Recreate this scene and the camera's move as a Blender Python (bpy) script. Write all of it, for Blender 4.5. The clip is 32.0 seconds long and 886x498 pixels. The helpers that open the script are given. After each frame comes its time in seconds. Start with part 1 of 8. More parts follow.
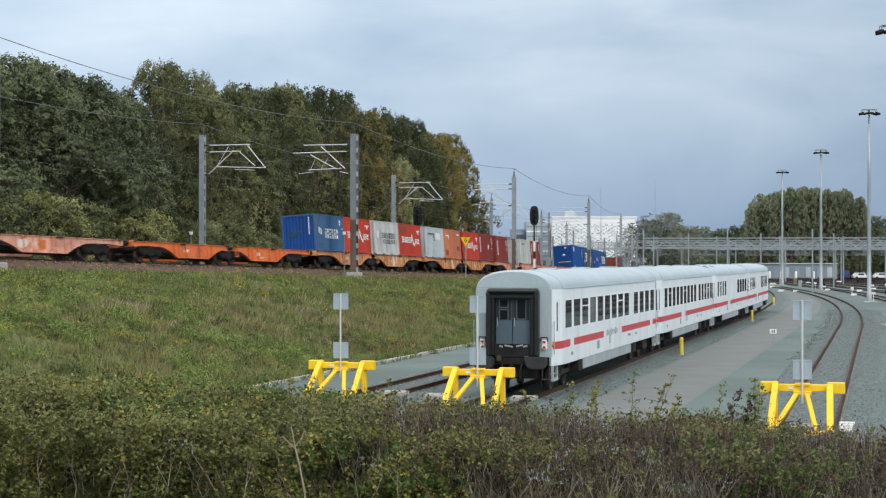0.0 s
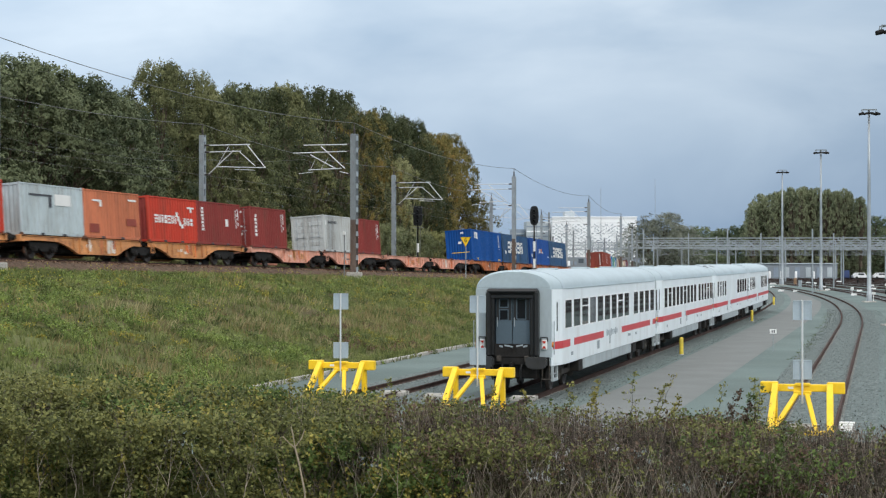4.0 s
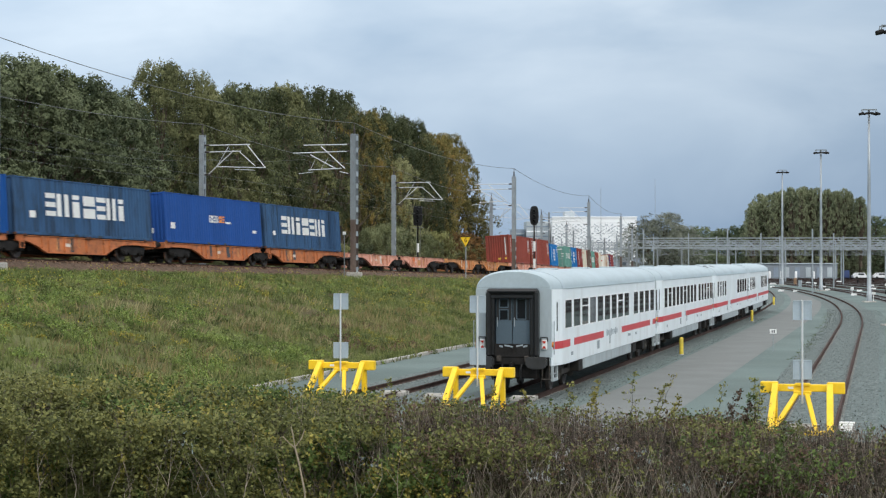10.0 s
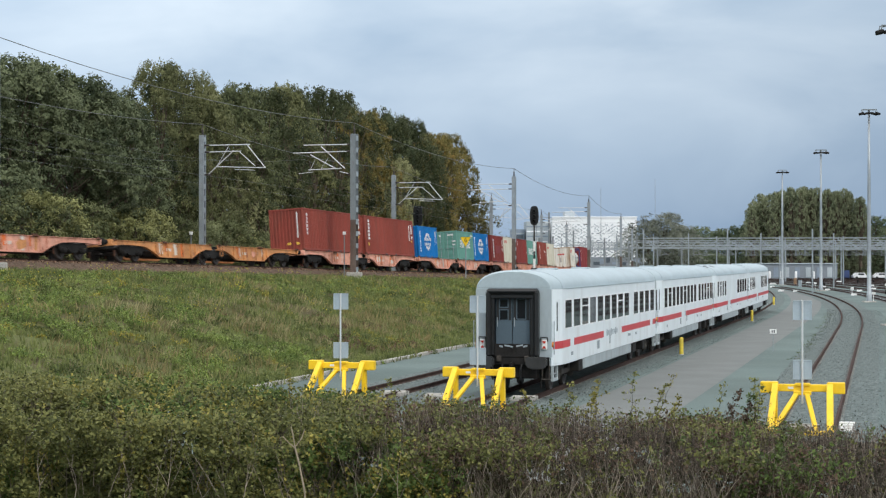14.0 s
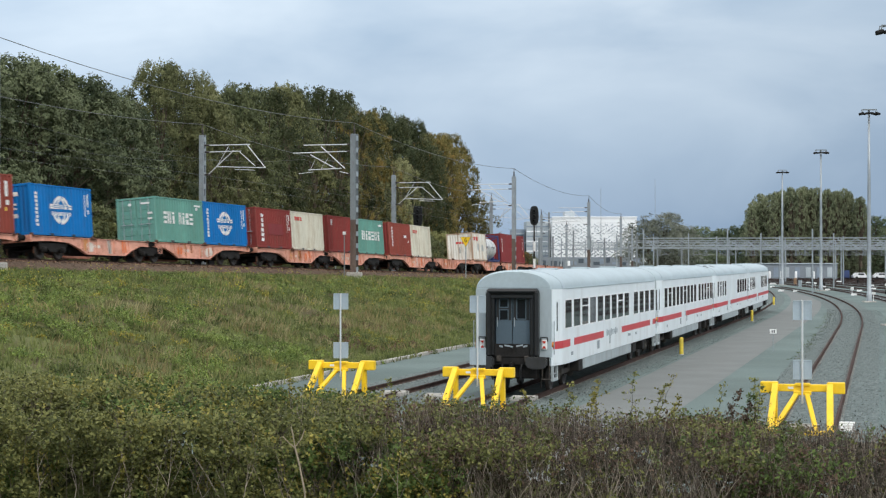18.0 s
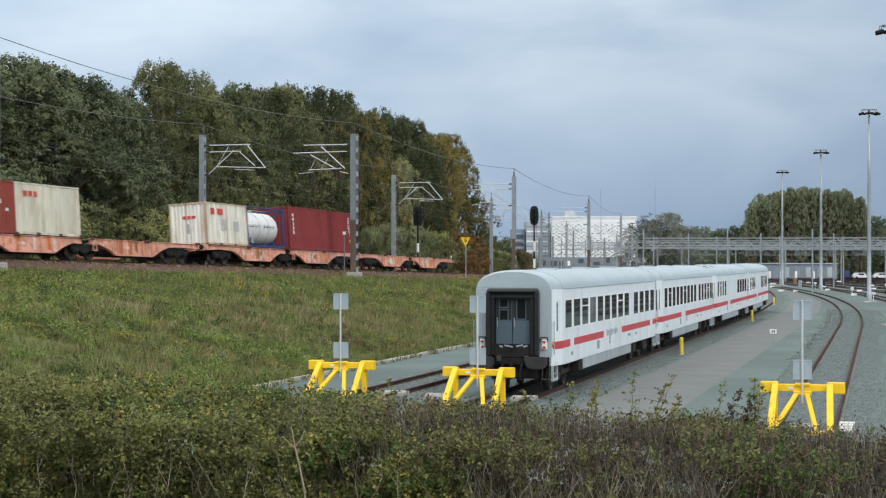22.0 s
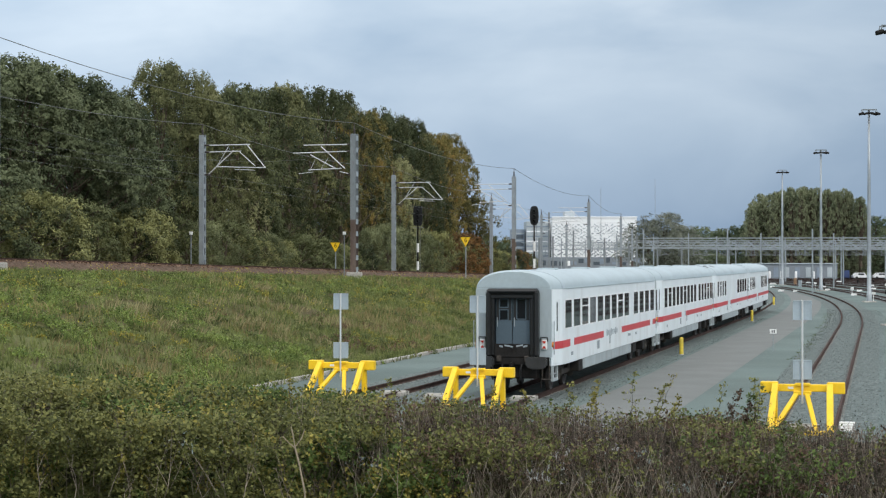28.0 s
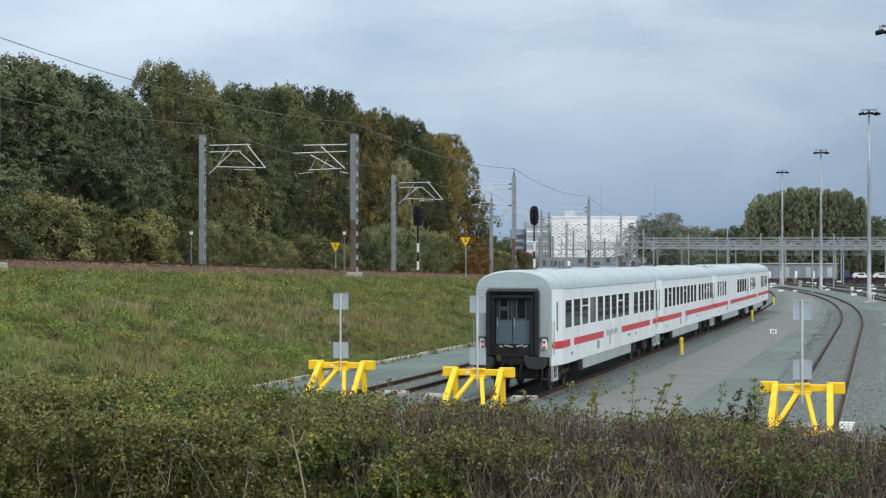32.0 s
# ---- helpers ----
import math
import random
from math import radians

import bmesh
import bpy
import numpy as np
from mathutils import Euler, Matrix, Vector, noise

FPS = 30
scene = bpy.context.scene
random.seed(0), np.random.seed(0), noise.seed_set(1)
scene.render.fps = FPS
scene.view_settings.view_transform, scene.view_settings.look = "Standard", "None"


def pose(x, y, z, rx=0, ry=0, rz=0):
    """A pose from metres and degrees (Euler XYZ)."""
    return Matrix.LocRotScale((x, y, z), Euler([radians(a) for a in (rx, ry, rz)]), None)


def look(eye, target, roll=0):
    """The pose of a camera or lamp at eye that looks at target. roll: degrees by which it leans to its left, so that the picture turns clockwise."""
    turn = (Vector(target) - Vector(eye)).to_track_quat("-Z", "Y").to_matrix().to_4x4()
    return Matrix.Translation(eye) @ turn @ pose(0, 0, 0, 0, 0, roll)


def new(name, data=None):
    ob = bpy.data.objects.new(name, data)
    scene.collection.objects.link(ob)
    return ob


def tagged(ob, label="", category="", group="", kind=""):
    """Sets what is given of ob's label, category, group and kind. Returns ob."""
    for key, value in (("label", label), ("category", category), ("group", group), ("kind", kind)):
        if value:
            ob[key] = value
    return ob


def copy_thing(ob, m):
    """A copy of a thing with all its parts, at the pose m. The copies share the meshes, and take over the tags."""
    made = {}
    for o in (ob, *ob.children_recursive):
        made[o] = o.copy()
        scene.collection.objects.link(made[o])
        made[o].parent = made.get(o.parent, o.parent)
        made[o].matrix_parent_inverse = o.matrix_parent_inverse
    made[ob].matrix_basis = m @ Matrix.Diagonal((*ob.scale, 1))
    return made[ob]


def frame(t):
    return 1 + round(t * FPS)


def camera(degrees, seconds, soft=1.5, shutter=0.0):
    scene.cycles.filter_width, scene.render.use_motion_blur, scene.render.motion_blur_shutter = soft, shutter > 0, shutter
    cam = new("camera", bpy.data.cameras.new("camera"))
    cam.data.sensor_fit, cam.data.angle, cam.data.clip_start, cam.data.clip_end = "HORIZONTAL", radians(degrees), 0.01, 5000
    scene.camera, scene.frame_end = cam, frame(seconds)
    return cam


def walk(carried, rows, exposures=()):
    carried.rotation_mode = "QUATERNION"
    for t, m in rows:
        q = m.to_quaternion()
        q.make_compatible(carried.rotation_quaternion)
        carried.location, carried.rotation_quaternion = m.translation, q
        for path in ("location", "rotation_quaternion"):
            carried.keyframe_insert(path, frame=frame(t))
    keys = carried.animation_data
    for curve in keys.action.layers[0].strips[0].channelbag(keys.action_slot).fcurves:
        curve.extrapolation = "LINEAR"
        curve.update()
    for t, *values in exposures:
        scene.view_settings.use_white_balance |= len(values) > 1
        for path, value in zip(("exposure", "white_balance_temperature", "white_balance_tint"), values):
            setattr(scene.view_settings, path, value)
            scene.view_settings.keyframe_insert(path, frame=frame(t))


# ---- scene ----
TAU = math.tau
cam = camera(27.47, 32.0, soft=1.25, shutter=0.4)
EYE_Z = 4.379
HOME = pose(0, 0, EYE_Z, 90.347, 0, 0)
walk(cam, [(0.0, HOME), (32.0, HOME)], [(0.0, 0.0), (17.0, 0.0), (23.0, -0.06), (32.0, -0.06)])

# ---- sky and sun ----
SUN_EL, SUN_AZ = radians(38), radians(150)      # azimuth clockwise from +y
world = bpy.data.worlds.new("overcast_sky")
scene.world = world
world.use_nodes = True
wn, wl = world.node_tree.nodes, world.node_tree.links
wn.clear()
w_out = wn.new("ShaderNodeOutputWorld")
w_bg = wn.new("ShaderNodeBackground")
w_sky = wn.new("ShaderNodeTexSky")
w_sky.sky_type, w_sky.sun_disc = "NISHITA", False
w_sky.sun_elevation, w_sky.sun_rotation = SUN_EL, SUN_AZ
w_sky.air_density, w_sky.dust_density = 1.0, 2.0
w_scale = wn.new("ShaderNodeVectorMath"); w_scale.operation = "SCALE"
w_scale.inputs["Scale"].default_value = 0.10
w_tc = wn.new("ShaderNodeTexCoord")
w_sep = wn.new("ShaderNodeSeparateXYZ")
w_map = wn.new("ShaderNodeMapping")
w_map.inputs["Scale"].default_value = (2.4, 2.4, 5.0)
w_n1 = wn.new("ShaderNodeTexNoise")
w_n1.inputs["Scale"].default_value, w_n1.inputs["Detail"].default_value = 2.1, 5.0
w_n1.inputs["Roughness"].default_value, w_n1.inputs["Distortion"].default_value = 0.52, 0.35
w_cr = wn.new("ShaderNodeValToRGB")
w_cr.color_ramp.elements[0].position, w_cr.color_ramp.elements[1].position = 0.32, 0.70
w_cr.color_ramp.elements[0].color = (0.375, 0.485, 0.615, 1)
w_cr.color_ramp.elements[1].color = (0.655, 0.745, 0.83, 1)
w_er = wn.new("ShaderNodeValToRGB")            # the cloud deck brightens towards the zenith
w_er.color_ramp.elements[0].position, w_er.color_ramp.elements[1].position = 0.0, 0.16
w_er.color_ramp.elements[0].color = (0.60, 0.71, 0.855, 1)
w_er.color_ramp.elements[1].color = (1.40, 1.37, 1.34, 1)
w_m = w_er.color_ramp.elements.new(0.055)
w_m.color = (0.735, 0.825, 0.945, 1)
w_z = w_er.color_ramp.elements.new(0.9)
w_z.color = (3.4, 2.85, 2.45, 1)
w_mul = wn.new("ShaderNodeMix"); w_mul.data_type, w_mul.blend_type = "RGBA", "MULTIPLY"
w_mul.inputs["Factor"].default_value = 1.0
w_mix = wn.new("ShaderNodeMix"); w_mix.data_type = "RGBA"
w_mix.inputs["Factor"].default_value = 0.88
wl.new(w_sky.outputs[0], w_scale.inputs[0])
wl.new(w_tc.outputs["Generated"], w_map.inputs["Vector"])
wl.new(w_tc.outputs["Generated"], w_sep.inputs[0])
wl.new(w_map.outputs[0], w_n1.inputs["Vector"])
wl.new(w_n1.outputs["Fac"], w_cr.inputs[0])
wl.new(w_sep.outputs["Z"], w_er.inputs[0])
wl.new(w_cr.outputs[0], w_mul.inputs[6])
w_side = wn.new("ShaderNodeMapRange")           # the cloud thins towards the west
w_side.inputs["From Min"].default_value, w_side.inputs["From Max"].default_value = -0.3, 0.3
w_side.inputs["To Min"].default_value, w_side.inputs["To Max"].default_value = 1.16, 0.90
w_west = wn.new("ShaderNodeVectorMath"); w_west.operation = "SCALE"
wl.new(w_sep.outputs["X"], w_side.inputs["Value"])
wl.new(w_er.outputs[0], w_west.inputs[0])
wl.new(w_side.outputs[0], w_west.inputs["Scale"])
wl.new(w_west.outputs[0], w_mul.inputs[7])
wl.new(w_scale.outputs[0], w_mix.inputs[6])
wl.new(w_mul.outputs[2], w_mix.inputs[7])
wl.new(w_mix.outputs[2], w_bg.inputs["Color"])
w_bg.inputs["Strength"].default_value = 1.0
wl.new(w_bg.outputs[0], w_out.inputs["Surface"])

sun_data = bpy.data.lights.new("sun", "SUN")
sun_data.energy, sun_data.angle, sun_data.color = 1.5, radians(14), (1.0, 0.95, 0.88)
sun = new("sun", sun_data)
sun.matrix_basis = look((0, 0, 60), (-math.sin(SUN_AZ) * math.cos(SUN_EL), -math.cos(SUN_AZ) * math.cos(SUN_EL), 60 - math.sin(SUN_EL)))


# ---- materials ----
def paint(name, c, rough=0.55, vary=0.18, scale=0.6, fine=14.0, bump=0.15, metal=0.0, dirt=0.0, dirt_col=(0.06, 0.045, 0.035), streak=1.0, rand=0.0, island=0.0, c2=None, runs=0.0):
    """A painted or mineral surface: two scales of noise in the colour, stains, and a fine relief."""
    m = bpy.data.materials.new(name)
    m.use_nodes = True
    n, l = m.node_tree.nodes, m.node_tree.links
    b = n["Principled BSDF"]
    tc = n.new("ShaderNodeTexCoord")
    mp = n.new("ShaderNodeMapping")
    mp.inputs["Scale"].default_value = (1, 1, 1.0 / streak)
    if dirt:        # no two things wear alike
        oi = n.new("ShaderNodeObjectInfo")
        off = n.new("ShaderNodeVectorMath"); off.operation = "MULTIPLY_ADD"
        off.inputs[1].default_value = (37.0, 53.0, 29.0)
        cb = n.new("ShaderNodeCombineXYZ")
        for k in range(3):
            l.new(oi.outputs["Random"], cb.inputs[k])
        l.new(cb.outputs[0], off.inputs[0]); l.new(tc.outputs["Object"], off.inputs[2])
        l.new(off.outputs[0], mp.inputs["Vector"])
    else:
        l.new(tc.outputs["Object"], mp.inputs["Vector"])
    n1 = n.new("ShaderNodeTexNoise"); n1.inputs["Scale"].default_value = scale; n1.inputs["Detail"].default_value = 5
    n2 = n.new("ShaderNodeTexNoise"); n2.inputs["Scale"].default_value = fine; n2.inputs["Detail"].default_value = 4
    l.new(mp.outputs[0], n1.inputs["Vector"]); l.new(mp.outputs[0], n2.inputs["Vector"])
    r1 = n.new("ShaderNodeValToRGB")
    r1.color_ramp.elements[0].position, r1.color_ramp.elements[1].position = 0.32, 0.68
    lo = c2 if c2 else [v * (1 - vary) for v in c]
    hi = c if c2 else [min(1, v * (1 + vary)) for v in c]
    r1.color_ramp.elements[0].color, r1.color_ramp.elements[1].color = (*lo, 1), (*hi, 1)
    l.new(n1.outputs["Fac"], r1.inputs[0])
    ov = n.new("ShaderNodeMix"); ov.data_type, ov.blend_type = "RGBA", "OVERLAY"
    ov.inputs["Factor"].default_value = min(1.0, vary * 1.6)
    l.new(r1.outputs[0], ov.inputs[6]); l.new(n2.outputs["Fac"], ov.inputs[7])
    col = ov.outputs[2]
    if rand or island:
        hsv = n.new("ShaderNodeHueSaturation")
        mr = n.new("ShaderNodeMapRange")
        amt = rand or island
        mr.inputs["To Min"].default_value, mr.inputs["To Max"].default_value = 1 - amt, 1 + amt
        if rand:
            src = n.new("ShaderNodeObjectInfo").outputs["Random"]
        else:
            src = n.new("ShaderNodeNewGeometry").outputs["Random Per Island"]
        l.new(src, mr.inputs["Value"]); l.new(mr.outputs[0], hsv.inputs["Value"]); l.new(col, hsv.inputs["Color"])
        col = hsv.outputs[0]
    if dirt:
        n3 = n.new("ShaderNodeTexNoise"); n3.inputs["Scale"].default_value = scale * 2.7; n3.inputs["Detail"].default_value = 8
        n3.inputs["Roughness"].default_value = 0.65
        l.new(mp.outputs[0], n3.inputs["Vector"])
        r3 = n.new("ShaderNodeValToRGB")
        r3.color_ramp.elements[0].position, r3.color_ramp.elements[1].position = 0.50, 0.72
        l.new(n3.outputs["Fac"], r3.inputs[0])
        sc = n.new("ShaderNodeMath"); sc.operation = "MULTIPLY"; sc.inputs[1].default_value = dirt
        l.new(r3.outputs[0], sc.inputs[0])
        mx = n.new("ShaderNodeMix"); mx.data_type = "RGBA"
        l.new(sc.outputs[0], mx.inputs["Factor"]); l.new(col, mx.inputs[6])
        mx.inputs[7].default_value = (*dirt_col, 1)
        col = mx.outputs[2]
    if runs:        # narrow stains that ran down the side
        m4 = n.new("ShaderNodeMapping"); m4.inputs["Scale"].default_value = (4.5, 4.5, 0.22)
        n4 = n.new("ShaderNodeTexNoise"); n4.inputs["Scale"].default_value = 1.0; n4.inputs["Detail"].default_value = 4
        l.new(off.outputs[0], m4.inputs["Vector"]); l.new(m4.outputs[0], n4.inputs["Vector"])
        r4 = n.new("ShaderNodeValToRGB")
        r4.color_ramp.elements[0].position, r4.color_ramp.elements[1].position = 0.50, 0.74
        l.new(n4.outputs["Fac"], r4.inputs[0])
        s4 = n.new("ShaderNodeMath"); s4.operation = "MULTIPLY"; s4.inputs[1].default_value = runs
        l.new(r4.outputs[0], s4.inputs[0])
        x4 = n.new("ShaderNodeMix"); x4.data_type = "RGBA"
        l.new(s4.outputs[0], x4.inputs["Factor"]); l.new(col, x4.inputs[6])
        x4.inputs[7].default_value = (*dirt_col, 1)
        col = x4.outputs[2]
    l.new(col, b.inputs["Base Color"])
    b.inputs["Roughness"].default_value, b.inputs["Metallic"].default_value = rough, metal
    b.inputs["Specular IOR Level"].default_value = 0.5 if rough < 0.7 else 0.15
    if bump:
        bp = n.new("ShaderNodeBump"); bp.inputs["Strength"].default_value = bump; bp.inputs["Distance"].default_value = 0.02
        l.new(n2.outputs["Fac"], bp.inputs["Height"]); l.new(bp.outputs[0], b.inputs["Normal"])
    return m


def leafy(name, dark, light, rand=0.25, island=0.35, patch=0.25, third=None):
    """Foliage: colour varies by plant, by leaf and in patches; some light passes through."""
    m = bpy.data.materials.new(name)
    m.use_nodes = True
    n, l = m.node_tree.nodes, m.node_tree.links
    b = n["Principled BSDF"]
    g = n.new("ShaderNodeNewGeometry"); oi = n.new("ShaderNodeObjectInfo"); tc = n.new("ShaderNodeTexCoord")
    nz = n.new("ShaderNodeTexNoise"); nz.inputs["Scale"].default_value = patch; nz.inputs["Detail"].default_value = 4
    l.new(tc.outputs["Object"], nz.inputs["Vector"])
    a = n.new("ShaderNodeMath"); a.operation = "MULTIPLY_ADD"; a.inputs[1].default_value = island; a.inputs[2].default_value = -island / 2
    l.new(g.outputs["Random Per Island"], a.inputs[0])
    s = n.new("ShaderNodeMath"); s.operation = "ADD"
    l.new(nz.outputs["Fac"], s.inputs[0]); l.new(a.outputs[0], s.inputs[1])
    a2 = n.new("ShaderNodeMath"); a2.operation = "MULTIPLY_ADD"; a2.inputs[1].default_value = rand; a2.inputs[2].default_value = -rand / 2
    l.new(oi.outputs["Random"], a2.inputs[0])
    s2 = n.new("ShaderNodeMath"); s2.operation = "ADD"
    l.new(s.outputs[0], s2.inputs[0]); l.new(a2.outputs[0], s2.inputs[1])
    r = n.new("ShaderNodeValToRGB")
    r.color_ramp.elements[0].position, r.color_ramp.elements[1].position = 0.33, 0.67
    r.color_ramp.elements[0].color, r.color_ramp.elements[1].color = (*dark, 1), (*light, 1)
    if third:
        e = r.color_ramp.elements.new(0.9); e.color = (*third, 1)
    l.new(s2.outputs[0], r.inputs[0])
    l.new(r.outputs[0], b.inputs["Base Color"])
    b.inputs["Roughness"].default_value = 0.55
    b.inputs["Specular IOR Level"].default_value = 0.12
    tr = n.new("ShaderNodeBsdfTranslucent"); l.new(r.outputs[0], tr.inputs["Color"])
    mx = n.new("ShaderNodeMixShader"); mx.inputs[0].default_value = 0.16
    l.new(b.outputs[0], mx.inputs[1]); l.new(tr.outputs[0], mx.inputs[2])
    l.new(mx.outputs[0], n["Material Output"].inputs["Surface"])
    return m


def glass(name, tint=(0.02, 0.025, 0.03), spec=0.3):
    m = bpy.data.materials.new(name)
    m.use_nodes = True
    b = m.node_tree.nodes["Principled BSDF"]
    b.inputs["Base Color"].default_value = (*tint, 1)
    b.inputs["Roughness"].default_value = 0.04
    b.inputs["Specular IOR Level"].default_value = spec
    return m


M_STEEL = paint("galvanised_steel", (0.33, 0.37, 0.395), 0.5, 0.12, 1.2, 20, 0.1, 0.45, 0.25, (0.16, 0.13, 0.11))
M_TUBE = paint("bright_bracket_tube", (0.62, 0.64, 0.65), 0.4, 0.06, 2, 20, 0.03, 0.3)
M_STEEL_OLD = paint("weathered_mast_steel", (0.215, 0.245, 0.26), 0.65, 0.2, 0.8, 16, 0.15, 0.2, 0.5, (0.10, 0.055, 0.035), 4)
M_RUST = paint("rusty_steel", (0.12, 0.06, 0.04), 0.85, 0.3, 3, 30, 0.3, 0.1)
M_RAIL = paint("rail_rust", (0.062, 0.040, 0.034), 0.9, 0.25, 2, 24, 0.2, 0.0)
M_RAIL_TOP = paint("rail_running_face", (0.34, 0.33, 0.32), 0.32, 0.2, 2, 24, 0.05, 0.7)
M_BLACK = paint("black_grime", (0.017, 0.0165, 0.016), 0.75, 0.35, 2, 18, 0.3, 0.0, 0.3, (0.045, 0.034, 0.028))
M_RUBBER = paint("black_rubber", (0.008, 0.0085, 0.009), 0.42, 0.2, 4, 30, 0.15)
M_WHEEL = paint("wheel_steel", (0.05, 0.042, 0.037), 0.55, 0.2, 3, 20, 0.1, 0.5)
M_YELLOW = paint("yellow_gloss_paint", (0.86, 0.56, 0.015), 0.42, 0.06, 2, 22, 0.06, 0.0, 0.18, (0.35, 0.2, 0.05))
M_YELLOW_DULL = paint("yellow_post_paint", (0.62, 0.48, 0.05), 0.6, 0.12, 4, 22, 0.1, 0, 0.3, (0.2, 0.17, 0.1))
M_SIGNBACK = paint("grey_sign_back", (0.30, 0.35, 0.38), 0.5, 0.08, 2, 20, 0.03, 0.2)
M_WHITE = paint("white_paint", (0.74, 0.75, 0.74), 0.5, 0.05, 1, 14, 0.05, 0, 0.1, (0.4, 0.38, 0.34))
M_WHITE_MARK = paint("white_marking", (0.70, 0.71, 0.70), 0.55, 0.06, 2, 14, 0.03)
M_DARK_MARK = paint("dark_marking", (0.045, 0.05, 0.06), 0.6, 0.1, 2, 14, 0.03)
M_YEL_MARK = paint("yellow_marking", (0.70, 0.45, 0.06), 0.6, 0.1, 2, 14, 0.03)
M_ORANGE_MARK = paint("orange_marking", (0.72, 0.26, 0.05), 0.6, 0.1, 2, 14, 0.03)
M_RED_MARK = paint("red_marking", (0.52, 0.05, 0.04), 0.6, 0.1, 2, 14, 0.03)
M_CONCRETE = paint("concrete", (0.40, 0.39, 0.36), 0.9, 0.2, 1.5, 18, 0.35, 0, 0.35, (0.16, 0.15, 0.12))
M_BALLAST = paint("ballast_stone", (0.122, 0.148, 0.144), 0.95, 0.35, 5, 26, 0.8)
M_BALLAST_RUST = paint("rusty_ballast", (0.108, 0.076, 0.056), 0.95, 0.35, 3, 26, 0.8)
M_STONE = paint("grey_ballast_stones", (0.190, 0.220, 0.215), 0.9, 0.2, 4, 30, 0.4, island=0.35)
M_STONE_RUST = paint("brown_ballast_stones", (0.185, 0.122, 0.086), 0.9, 0.25, 4, 30, 0.4, island=0.65)
M_BED_DARK = paint("oil_dark_ballast", (0.080, 0.086, 0.084), 0.95, 0.3, 0.6, 20, 0.6)
M_SLEEPER = paint("concrete_sleeper", (0.27, 0.26, 0.24), 0.9, 0.2, 3, 24, 0.3, rand=0.15)
M_GRAVEL = paint("yard_gravel", (0.128, 0.167, 0.160), 0.95, 0.16, 0.12, 34, 0.5, 0, 0.22, (0.11, 0.12, 0.105))
M_PATH = paint("yard_asphalt_path", (0.166, 0.178, 0.174), 0.9, 0.07, 0.6, 40, 0.25, 0, 0.08, (0.13, 0.13, 0.12))
M_EARTH = paint("grassy_earth", (0.110, 0.130, 0.042), 0.95, 0.4, 0.35, 9, 0.6, c2=(0.085, 0.070, 0.035))
M_GROUND = paint("far_ground", (0.10, 0.11, 0.07), 0.95, 0.3, 0.02, 2, 0.3)
M_BARK = paint("bark", (0.10, 0.08, 0.06), 0.95, 0.3, 3, 22, 0.6)


